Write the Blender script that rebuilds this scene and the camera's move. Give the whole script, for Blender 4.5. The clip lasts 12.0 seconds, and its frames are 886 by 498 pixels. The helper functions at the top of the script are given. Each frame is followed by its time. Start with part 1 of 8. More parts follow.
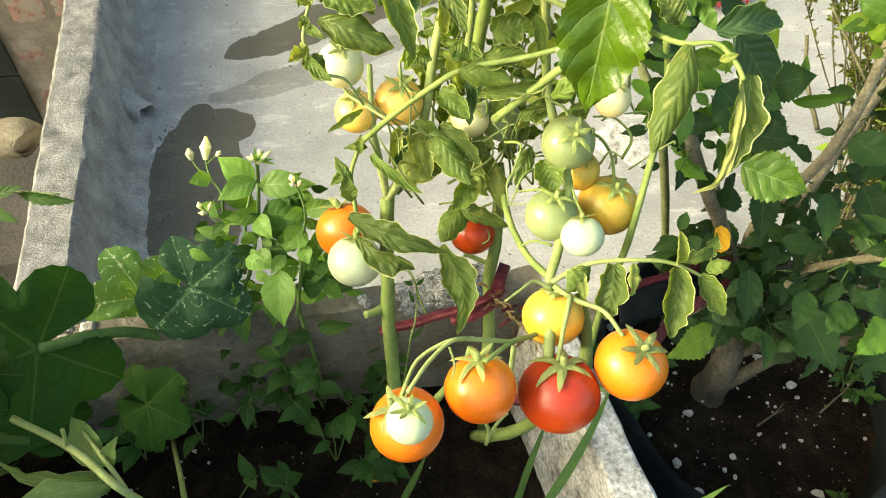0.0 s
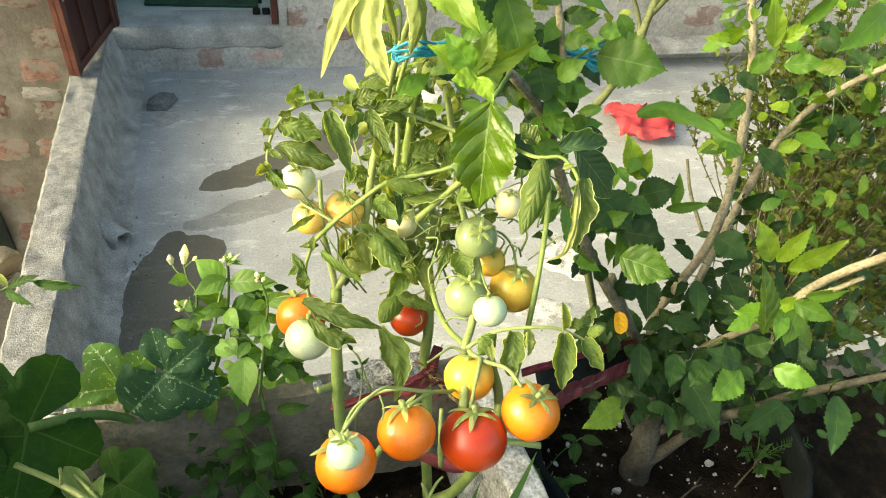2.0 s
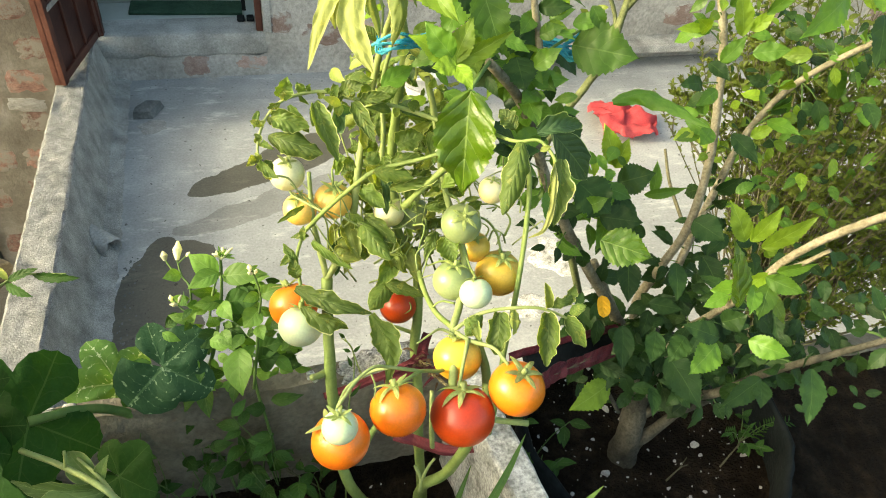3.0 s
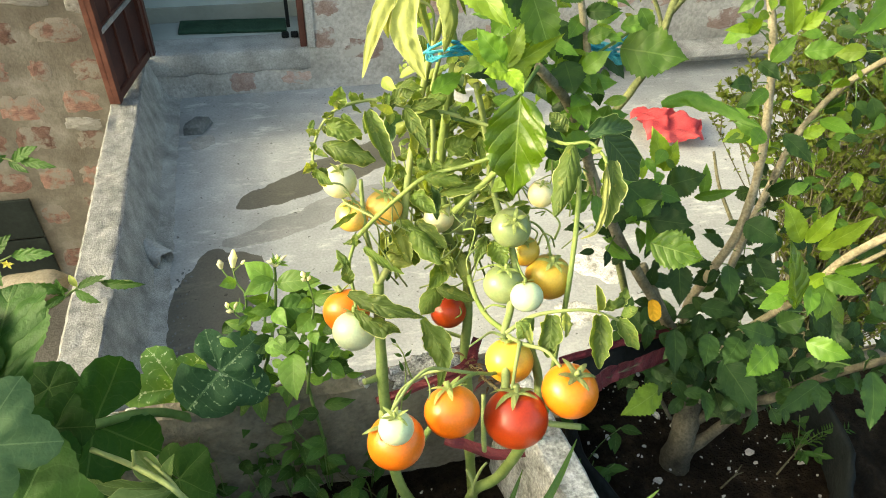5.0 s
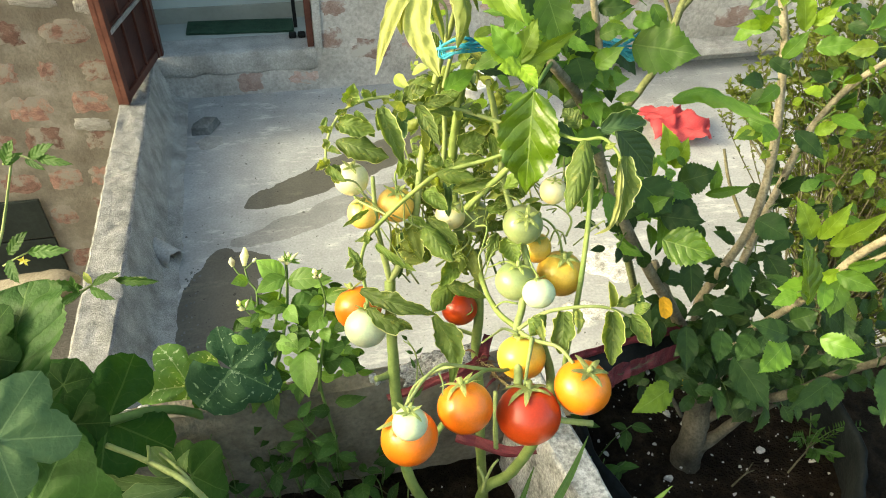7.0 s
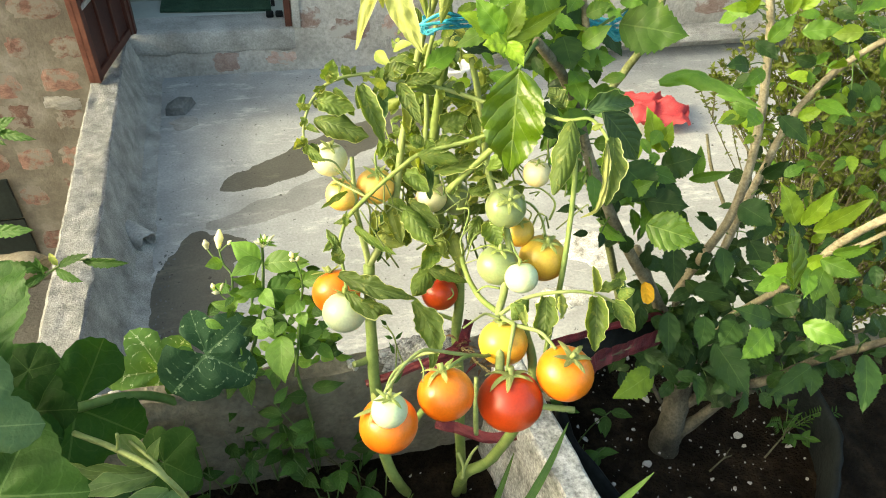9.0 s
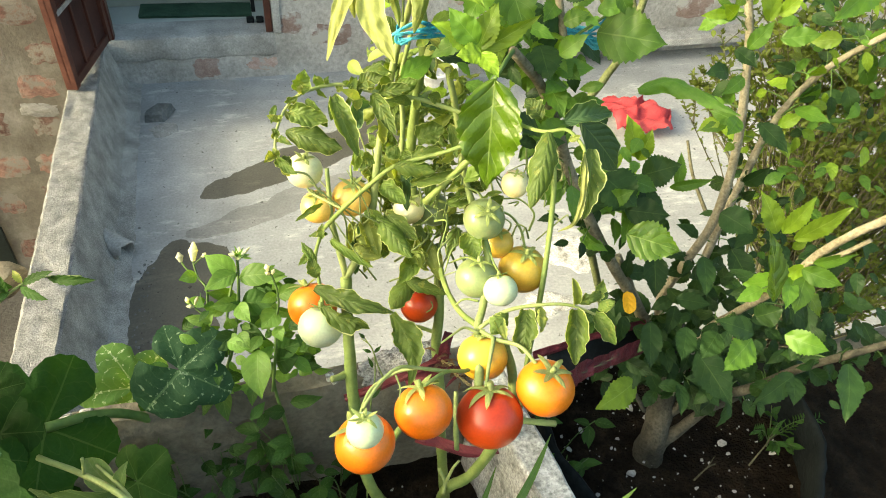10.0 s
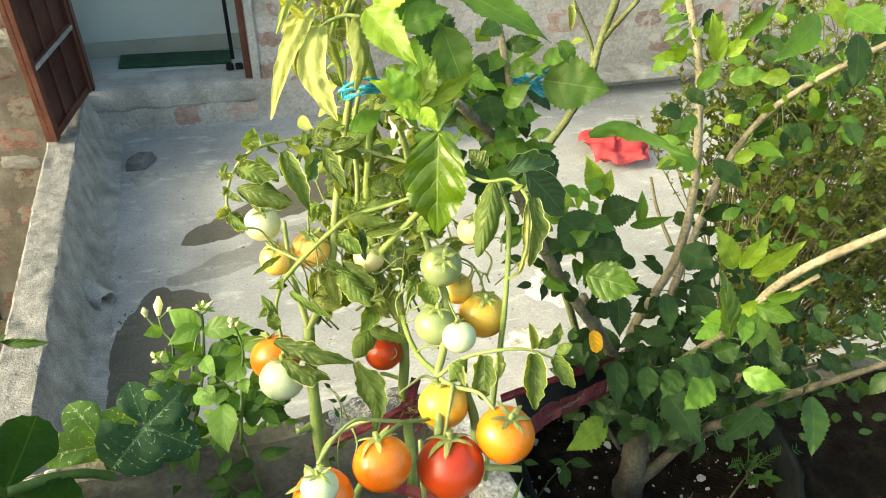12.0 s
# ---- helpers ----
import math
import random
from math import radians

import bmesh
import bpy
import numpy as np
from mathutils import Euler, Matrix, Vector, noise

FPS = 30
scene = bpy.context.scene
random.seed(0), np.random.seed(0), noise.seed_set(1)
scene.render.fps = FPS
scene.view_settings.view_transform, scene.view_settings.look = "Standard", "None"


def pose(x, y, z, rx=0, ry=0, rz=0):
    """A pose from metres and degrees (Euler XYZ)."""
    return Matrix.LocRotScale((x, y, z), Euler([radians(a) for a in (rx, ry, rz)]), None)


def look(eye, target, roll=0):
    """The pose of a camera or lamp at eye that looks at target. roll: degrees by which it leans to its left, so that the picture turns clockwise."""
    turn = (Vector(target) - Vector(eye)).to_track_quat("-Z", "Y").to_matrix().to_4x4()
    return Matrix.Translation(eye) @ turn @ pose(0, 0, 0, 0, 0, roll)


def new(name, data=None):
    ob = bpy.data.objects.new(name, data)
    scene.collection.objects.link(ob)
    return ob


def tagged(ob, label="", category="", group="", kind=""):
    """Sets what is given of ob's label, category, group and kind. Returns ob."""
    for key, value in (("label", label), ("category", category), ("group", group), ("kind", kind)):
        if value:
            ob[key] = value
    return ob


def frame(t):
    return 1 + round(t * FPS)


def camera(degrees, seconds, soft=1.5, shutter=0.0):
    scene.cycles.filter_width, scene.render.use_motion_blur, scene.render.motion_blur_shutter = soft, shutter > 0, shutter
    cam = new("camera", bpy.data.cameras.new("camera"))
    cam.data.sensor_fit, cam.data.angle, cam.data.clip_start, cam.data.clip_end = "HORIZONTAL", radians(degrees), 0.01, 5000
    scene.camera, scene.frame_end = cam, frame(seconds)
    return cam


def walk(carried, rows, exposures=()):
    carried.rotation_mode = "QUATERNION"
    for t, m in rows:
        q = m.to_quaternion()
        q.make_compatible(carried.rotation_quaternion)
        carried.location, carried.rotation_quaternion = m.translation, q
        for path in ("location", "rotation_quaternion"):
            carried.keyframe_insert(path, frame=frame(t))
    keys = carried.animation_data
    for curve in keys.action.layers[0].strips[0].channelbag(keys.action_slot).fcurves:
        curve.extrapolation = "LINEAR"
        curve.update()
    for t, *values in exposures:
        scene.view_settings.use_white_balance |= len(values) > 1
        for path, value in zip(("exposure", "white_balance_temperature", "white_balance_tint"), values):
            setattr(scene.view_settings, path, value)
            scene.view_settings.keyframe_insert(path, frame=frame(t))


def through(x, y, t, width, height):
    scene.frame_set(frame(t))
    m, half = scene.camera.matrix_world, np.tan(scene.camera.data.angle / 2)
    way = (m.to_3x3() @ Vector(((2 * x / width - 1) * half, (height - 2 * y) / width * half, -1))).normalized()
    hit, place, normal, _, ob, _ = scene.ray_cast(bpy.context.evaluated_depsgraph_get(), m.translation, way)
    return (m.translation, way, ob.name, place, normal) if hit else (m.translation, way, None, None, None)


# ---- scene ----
# ---- camera ----
cam = camera(64.5, 12.0, soft=1.0)
PATH = [
    (0, (0.31, 0.898, 1.457), (0.625, 2.071, -0.133), 6.3),
    (0.5, (0.308, 0.85, 1.464), (0.6, 2.024, -0.129), 6.0),
    (1, (0.304, 0.823, 1.503), (0.633, 2.092, -0.007), 5.5),
    (1.5, (0.311, 0.78, 1.52), (0.705, 2.146, 0.114), 6.3),
    (2, (0.317, 0.768, 1.533), (0.748, 2.195, 0.2), 6.5),
    (2.5, (0.313, 0.758, 1.536), (0.76, 2.193, 0.216), 6.0),
    (2.7, (0.313, 0.748, 1.536), (0.773, 2.177, 0.215), 5.9),
    (4.3, (0.3, 0.72, 1.539), (0.72, 2.188, 0.248), 3.7),
    (4.5, (0.298, 0.723, 1.54), (0.684, 2.204, 0.253), 3.1),
    (5, (0.3, 0.727, 1.536), (0.652, 2.203, 0.234), 2.2),
    (5.5, (0.301, 0.728, 1.533), (0.64, 2.201, 0.223), 2.4),
    (6, (0.305, 0.729, 1.531), (0.623, 2.204, 0.219), 1.6),
    (6.5, (0.302, 0.724, 1.534), (0.634, 2.212, 0.24), 1.5),
    (7, (0.293, 0.725, 1.534), (0.629, 2.205, 0.232), 1.7),
    (8.8, (0.29, 0.732, 1.517), (0.665, 2.178, 0.188), 3.5),
    (9, (0.293, 0.737, 1.521), (0.685, 2.177, 0.189), 3.7),
    (9.5, (0.297, 0.741, 1.522), (0.71, 2.181, 0.198), 4.1),
    (10, (0.305, 0.751, 1.519), (0.737, 2.188, 0.197), 4.2),
    (10.5, (0.312, 0.749, 1.537), (0.748, 2.273, 0.318), 3.3),
    (11, (0.321, 0.738, 1.54), (0.77, 2.285, 0.355), 2.9),
    (11.5, (0.337, 0.741, 1.536), (0.808, 2.246, 0.306), 2.9),
    (12, (0.34, 0.747, 1.534), (0.806, 2.24, 0.288), 2.6),
]
walk(cam, [(t, look(eye, target, roll)) for t, eye, target, roll in PATH], exposures=[(0.0, 0.53, 7200, -4), (2.0, 0.54, 7200, -4), (12.0, 0.61, 7200, -4)])

# ---- world and light: hazy low sun from the open side of the roof ----
SUN_EL, SUN_AZ = radians(25), radians(-93)      # azimuth from +y, towards -x
world = bpy.data.worlds.new("sky")
scene.world = world
world.use_nodes = True
wn = world.node_tree.nodes
sky = wn.new("ShaderNodeTexSky")
sky.sky_type, sky.sun_disc = "NISHITA", False
sky.sun_elevation, sky.sun_rotation = SUN_EL, SUN_AZ
sky.air_density, sky.dust_density, sky.ozone_density = 1.0, 6.0, 0.6
wn["Background"].inputs["Strength"].default_value = 0.385
world.node_tree.links.new(sky.outputs["Color"], wn["Background"].inputs["Color"])
sun = new("sun", bpy.data.lights.new("sun", "SUN"))
sun.data.energy, sun.data.angle, sun.data.color = 1.98, radians(3.0), (1.0, 0.92, 0.76)
sun_from = Vector((math.sin(SUN_AZ) * math.cos(SUN_EL), math.cos(SUN_AZ) * math.cos(SUN_EL), math.sin(SUN_EL)))
sun.matrix_basis = look(sun_from * 20, (0, 0, 0))

# ---- materials ----
def material(name):
    m = bpy.data.materials.new(name)
    m.use_nodes = True
    nt = m.node_tree
    return m, nt, nt.nodes["Principled BSDF"], nt.nodes, nt.links


def ramp(nodes, links, fac, stops):
    r = nodes.new("ShaderNodeValToRGB")
    e = r.color_ramp.elements
    while len(e) < len(stops):
        e.new(0.5)
    for el, (p, c) in zip(e, stops):
        el.position, el.color = p, (*c, 1)
    links.new(fac, r.inputs["Fac"])
    return r.outputs["Color"]


def noise_tex(nodes, links, scale, detail=4, rough=0.55, kind="Object", stretch=None):
    co = nodes.new("ShaderNodeTexCoord").outputs[kind]
    if stretch:
        mp = nodes.new("ShaderNodeMapping")
        mp.inputs["Scale"].default_value = stretch
        links.new(co, mp.inputs["Vector"])
        co = mp.outputs["Vector"]
    n = nodes.new("ShaderNodeTexNoise")
    n.inputs["Scale"].default_value, n.inputs["Detail"].default_value, n.inputs["Roughness"].default_value = scale, detail, rough
    links.new(co, n.inputs["Vector"])
    return n.outputs["Fac"]


def mix(nodes, links, fac, a, b, mode="MIX"):
    n = nodes.new("ShaderNodeMix")
    n.data_type, n.blend_type = "RGBA", mode
    for s, v in ((n.inputs[0], fac), (n.inputs[6], a), (n.inputs[7], b)):
        if isinstance(v, (int, float)):
            s.default_value = v
        elif isinstance(v, tuple):
            s.default_value = (*v, 1)
        else:
            links.new(v, s)
    return n.outputs[2]


def math_node(nodes, links, op, a, b=0.5, clamp=False):
    n = nodes.new("ShaderNodeMath")
    n.operation, n.use_clamp = op, clamp
    for s, v in ((n.inputs[0], a), (n.inputs[1], b)):
        if isinstance(v, (int, float)):
            s.default_value = v
        else:
            links.new(v, s)
    return n.outputs[0]


def bump(nodes, links, bsdf, height, strength=0.3, distance=0.01):
    b = nodes.new("ShaderNodeBump")
    b.inputs["Strength"].default_value, b.inputs["Distance"].default_value = strength, distance
    links.new(height, b.inputs["Height"])
    links.new(b.outputs["Normal"], bsdf.inputs["Normal"])


def rough_surface(name, dark, mid, light, scale=6.0, fine=90.0, rough=0.85, relief=0.5, distance=0.006, kind="Object", stretch=None, metal=0.0, grainy=1.0, shine=0.3):
    """Mineral or painted surface: broad stains, fine grain and relief."""
    m, nt, b, nodes, links = material(name)
    big = noise_tex(nodes, links, scale, 5, 0.6, kind, stretch)
    small = noise_tex(nodes, links, fine, 3, 0.6, kind, stretch)
    col = ramp(nodes, links, big, [(0.3, dark), (0.5, mid), (0.72, light)])
    grain = ramp(nodes, links, small, [(0.3, (1 - 0.28 * grainy,) * 3), (0.7, (1 + 0.12 * grainy,) * 3)])
    col = mix(nodes, links, 1.0, col, grain, "MULTIPLY")
    links.new(col, b.inputs["Base Color"])
    b.inputs["Roughness"].default_value, b.inputs["Metallic"].default_value = rough, metal
    b.inputs["Specular IOR Level"].default_value = shine
    mid_scale = noise_tex(nodes, links, fine * 0.3, 6, 0.65, kind, stretch)
    bump(nodes, links, b, math_node(nodes, links, "ADD", small, mid_scale), relief, distance)
    return m


def leaf_material(name, dark, light, vein, gloss=0.4, through=0.35, veins=9.0, vein_width=0.05, blotch=None, edge=None, spots=0.0, vein_mix=0.6, quilt=0.35, radial=False, shine=0.3):
    """Leaf blade: midrib and side veins on its own u, v; light shines through it."""
    m, nt, b, nodes, links = material(name)
    uv = nodes.new("ShaderNodeUVMap")
    uv.uv_map = "UVMap"
    sep = nodes.new("ShaderNodeSeparateXYZ")
    links.new(uv.outputs["UV"], sep.inputs["Vector"])
    u, v = sep.outputs["X"], sep.outputs["Y"]
    side = math_node(nodes, links, "ABSOLUTE", math_node(nodes, links, "SUBTRACT", v, 0.5))          # 0 at midrib, 0.5 at edge
    info = nodes.new("ShaderNodeObjectInfo").outputs["Random"]
    n1 = noise_tex(nodes, links, 60, 4, 0.6)
    n2 = noise_tex(nodes, links, 320, 2, 0.6)
    base = mix(nodes, links, math_node(nodes, links, "MULTIPLY_ADD", n1, 0.6, True), dark, light)
    tone = math_node(nodes, links, "MULTIPLY_ADD", info, 0.6)
    tone.node.inputs[2].default_value = 0.66
    tint = nodes.new("ShaderNodeCombineColor")
    for k in range(3):
        links.new(tone, tint.inputs[k])
    base = mix(nodes, links, 1.0, base, tint.outputs[0], "MULTIPLY")
    base = mix(nodes, links, 0.4, base, ramp(nodes, links, noise_tex(nodes, links, 210, 4, 0.7), [(0.34, (0.70, 0.72, 0.66)), (0.66, (1.22, 1.2, 1.2))]), "MULTIPLY")
    wander = noise_tex(nodes, links, 45, 2, 0.5)
    if radial:
        far = math_node(nodes, links, "MULTIPLY", side, u)
        mid = math_node(nodes, links, "LESS_THAN", math_node(nodes, links, "ADD", far, math_node(nodes, links, "MULTIPLY", u, 0.006)), 0.0125)
    else:
        mid = math_node(nodes, links, "LESS_THAN", side, 0.014)
    lean = math_node(nodes, links, "SUBTRACT", u, math_node(nodes, links, "MULTIPLY", side, 0.9 if radial else 0.6))
    lean = math_node(nodes, links, "ADD", lean, math_node(nodes, links, "MULTIPLY", wander, 0.16))
    saw = math_node(nodes, links, "FRACT", math_node(nodes, links, "MULTIPLY", lean, veins))
    away = math_node(nodes, links, "ABSOLUTE", math_node(nodes, links, "SUBTRACT", saw, 0.5))
    ribs = math_node(nodes, links, "SUBTRACT", 1.0, math_node(nodes, links, "DIVIDE", away, vein_width * 2.2), True)
    both = math_node(nodes, links, "MAXIMUM", mid, math_node(nodes, links, "MULTIPLY", ribs, 0.35 if radial else 0.5))
    col = mix(nodes, links, math_node(nodes, links, "MULTIPLY", both, vein_mix), base, vein)
    if blotch:
        bl = noise_tex(nodes, links, 170, 3, 0.7)
        near = math_node(nodes, links, "LESS_THAN", away, 0.10)
        if radial:
            near = math_node(nodes, links, "MAXIMUM", near, math_node(nodes, links, "LESS_THAN", far, 0.024))
        on = math_node(nodes, links, "MULTIPLY", math_node(nodes, links, "GREATER_THAN", bl, 0.58), near)
        col = mix(nodes, links, math_node(nodes, links, "MULTIPLY", on, 0.8), col, blotch)
    if spots:
        sp = noise_tex(nodes, links, 140, 3, 0.7)
        on = math_node(nodes, links, "GREATER_THAN", sp, 0.62)
        col = mix(nodes, links, math_node(nodes, links, "MULTIPLY", on, spots), col, (0.55, 0.5, 0.12))
    if edge:
        on = math_node(nodes, links, "GREATER_THAN", math_node(nodes, links, "ADD", side, math_node(nodes, links, "MULTIPLY", n1, 0.02)), 0.487)
        col = mix(nodes, links, on, col, edge)
    links.new(col, b.inputs["Base Color"])
    sheen = math_node(nodes, links, "MULTIPLY_ADD", wander, 0.35)
    sheen.node.inputs[2].default_value = gloss - 0.17
    links.new(sheen, b.inputs["Roughness"])
    b.inputs["Specular IOR Level"].default_value = shine
    cushion = noise_tex(nodes, links, 110, 2, 0.5) if radial else math_node(nodes, links, "SQRT", math_node(nodes, links, "MULTIPLY", away, 2.0))
    height = math_node(nodes, links, "ADD", math_node(nodes, links, "MULTIPLY", n2, 0.5), math_node(nodes, links, "SUBTRACT", math_node(nodes, links, "ADD", cushion, n1), mid))
    bump(nodes, links, b, height, quilt, 0.002)
    tr = nodes.new("ShaderNodeBsdfTranslucent")
    lit = mix(nodes, links, 1.0, col, (1.75, 1.7, 0.45), "MULTIPLY")
    links.new(lit, tr.inputs["Color"])
    sh = nodes.new("ShaderNodeMixShader")
    sh.inputs[0].default_value = through
    links.new(b.outputs[0], sh.inputs[1])
    links.new(tr.outputs[0], sh.inputs[2])
    links.new(sh.outputs[0], nodes["Material Output"].inputs["Surface"])
    return m


def fruit_material(name, low, high, sub=0.15):
    """Tomato skin: colour runs from the blossom end to the shoulder, with faint freckles."""
    m, nt, b, nodes, links = material(name)
    sep = nodes.new("ShaderNodeSeparateXYZ")
    links.new(nodes.new("ShaderNodeTexCoord").outputs["Generated"], sep.inputs["Vector"])
    n = noise_tex(nodes, links, 26, 3, 0.5)
    f = math_node(nodes, links, "ADD", sep.outputs["Z"], math_node(nodes, links, "MULTIPLY", n, 0.35))
    col = ramp(nodes, links, f, [(0.35, low), (1.05, high)])
    fine = ramp(nodes, links, noise_tex(nodes, links, 420, 2, 0.5), [(0.35, (0.93, 0.93, 0.93)), (0.65, (1.05, 1.05, 1.05))])
    col = mix(nodes, links, 1.0, col, fine, "MULTIPLY")
    links.new(col, b.inputs["Base Color"])
    b.inputs["Roughness"].default_value = 0.33
    b.inputs["Subsurface Weight"].default_value = sub
    b.inputs["Subsurface Radius"].default_value = (0.012, 0.006, 0.003)
    b.inputs["Coat Weight"].default_value, b.inputs["Coat Roughness"].default_value = 0.06, 0.3
    bump(nodes, links, b, noise_tex(nodes, links, 70, 2, 0.5), 0.06, 0.004)
    return m


def stem_material(name, a, c, fine=130.0, rough=0.6, stretch=None):
    m, nt, b, nodes, links = material(name)
    col = ramp(nodes, links, noise_tex(nodes, links, 35, 4, 0.6, "Object", stretch), [(0.3, a), (0.7, c)])
    grain = noise_tex(nodes, links, fine, 4, 0.65, "Object", stretch)
    col = mix(nodes, links, 0.8, col, ramp(nodes, links, grain, [(0.32, (0.55, 0.53, 0.48) if rough > 0.65 else (0.84, 0.84, 0.80)), (0.62, (1.15, 1.15, 1.15) if rough > 0.65 else (1.06, 1.06, 1.06))]), "MULTIPLY")
    links.new(col, b.inputs["Base Color"])
    b.inputs["Roughness"].default_value = rough
    b.inputs["Specular IOR Level"].default_value = 0.25
    bump(nodes, links, b, grain, 0.7 if rough > 0.65 else 0.25, 0.003)
    return m


def floor_material():
    """Cement screed with damp patches beside the drain and out on the floor."""
    m, nt, b, nodes, links = material("cement_screed")
    co = nodes.new("ShaderNodeTexCoord").outputs["Object"]
    big = noise_tex(nodes, links, 1.6, 6, 0.62)
    mid = noise_tex(nodes, links, 9.0, 5, 0.6)
    fine = noise_tex(nodes, links, 120, 3, 0.6)
    col = ramp(nodes, links, big, [(0.3, (0.275, 0.285, 0.285)), (0.55, (0.35, 0.36, 0.36)), (0.75, (0.42, 0.43, 0.43))])
    col = mix(nodes, links, 0.5, col, ramp(nodes, links, mid, [(0.35, (0.72, 0.72, 0.72)), (0.65, (1.1, 1.1, 1.1))]), "MULTIPLY")
    col = mix(nodes, links, 0.6, col, ramp(nodes, links, fine, [(0.3, (0.66, 0.66, 0.66)), (0.7, (1.14, 1.14, 1.14))]), "MULTIPLY")
    smear = noise_tex(nodes, links, 5.0, 7, 0.75, "Object", (1.0, 2.6, 1.0))
    on = nodes.new("ShaderNodeMapRange")
    on.inputs["From Min"].default_value, on.inputs["From Max"].default_value, on.inputs["To Max"].default_value = 0.55, 0.70, 0.8
    links.new(smear, on.inputs["Value"])
    col = mix(nodes, links, on.outputs[0], col, (0.60, 0.595, 0.575))
    pits = math_node(nodes, links, "GREATER_THAN", noise_tex(nodes, links, 55, 2, 0.5), 0.70)
    col = mix(nodes, links, pits, col, (0.12, 0.12, 0.115))
    sep = nodes.new("ShaderNodeSeparateXYZ")
    warp = nodes.new("ShaderNodeTexNoise")
    warp.inputs["Scale"].default_value, warp.inputs["Detail"].default_value = 7.0, 3
    links.new(co, warp.inputs["Vector"])
    wv = nodes.new("ShaderNodeVectorMath")
    wv.operation = "MULTIPLY_ADD"
    wv.inputs[1].default_value, wv.inputs[2].default_value = (0.09, 0.09, 0), (-0.045, -0.045, 0)
    links.new(warp.outputs["Color"], wv.inputs[0])
    ad = nodes.new("ShaderNodeVectorMath")
    links.new(co, ad.inputs[0])
    links.new(wv.outputs[0], ad.inputs[1])
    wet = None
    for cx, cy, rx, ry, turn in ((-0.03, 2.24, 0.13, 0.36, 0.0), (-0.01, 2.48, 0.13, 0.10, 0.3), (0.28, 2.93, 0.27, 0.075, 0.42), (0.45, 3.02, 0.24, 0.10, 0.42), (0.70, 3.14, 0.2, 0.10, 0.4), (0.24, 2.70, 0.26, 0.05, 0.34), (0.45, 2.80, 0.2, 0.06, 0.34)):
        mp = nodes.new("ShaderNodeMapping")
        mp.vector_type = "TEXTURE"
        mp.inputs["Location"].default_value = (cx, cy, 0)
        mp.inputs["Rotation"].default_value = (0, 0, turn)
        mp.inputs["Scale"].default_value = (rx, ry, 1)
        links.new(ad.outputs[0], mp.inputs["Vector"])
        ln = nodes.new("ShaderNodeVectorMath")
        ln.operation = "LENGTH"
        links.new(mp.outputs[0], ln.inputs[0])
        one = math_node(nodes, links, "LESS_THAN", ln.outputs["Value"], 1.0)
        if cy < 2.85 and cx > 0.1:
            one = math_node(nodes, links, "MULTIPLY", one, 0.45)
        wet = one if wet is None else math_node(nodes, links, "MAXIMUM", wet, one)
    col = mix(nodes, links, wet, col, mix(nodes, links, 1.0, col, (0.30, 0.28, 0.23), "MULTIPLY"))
    links.new(col, b.inputs["Base Color"])
    r = math_node(nodes, links, "SUBTRACT", 0.8, math_node(nodes, links, "MULTIPLY", wet, 0.3))
    links.new(r, b.inputs["Roughness"])
    bump(nodes, links, b, math_node(nodes, links, "ADD", fine, mid), 0.25, 0.006)
    return m


FLOOR = floor_material()
CEMENT = rough_surface("cement_render", (0.25, 0.25, 0.238), (0.38, 0.38, 0.365), (0.52, 0.52, 0.505), 7.0, 140, 0.9, 0.6, 0.004)
COPING = rough_surface("coping_cement", (0.23, 0.226, 0.210), (0.38, 0.374, 0.352), (0.55, 0.543, 0.515), 12.0, 260, 0.92, 0.8, 0.005, grainy=1.6)
# gritty cement, darker than the coping to offset the sun on the top
CAP = rough_surface("toned_down_cap", (0.155, 0.158, 0.158), (0.255, 0.258, 0.256), (0.38, 0.382, 0.378), 26.0, 300, 0.95, 0.9, 0.005, grainy=2.0)
RUBBLE = rough_surface("crumbled_mortar", (0.13, 0.122, 0.105), (0.52, 0.51, 0.48), (0.80, 0.79, 0.76), 110.0, 320, 0.95, 1.0, 0.006, grainy=2.2)
# deep shade outside the parapet, put into a dark base colour
SHADE_GREY = rough_surface("shade_grey_ground", (0.045, 0.043, 0.040), (0.075, 0.072, 0.066), (0.11, 0.105, 0.096), 2.0, 60, 0.95, 0.5, 0.01)
MORTAR = rough_surface("wall_mortar", (0.105, 0.093, 0.074), (0.160, 0.144, 0.117), (0.27, 0.252, 0.222), 6.0, 110, 0.95, 0.45, 0.004, grainy=0.5)
WHITEWASH = rough_surface("flaked_whitewash", (0.22, 0.21, 0.185), (0.60, 0.59, 0.55), (0.80, 0.79, 0.77), 30.0, 210, 0.9, 0.6, 0.004, grainy=1.9)
PLANTER = rough_surface("planter_render", (0.105, 0.091, 0.064), (0.18, 0.160, 0.120), (0.29, 0.264, 0.208), 7.0, 120, 0.92, 0.7, 0.005)


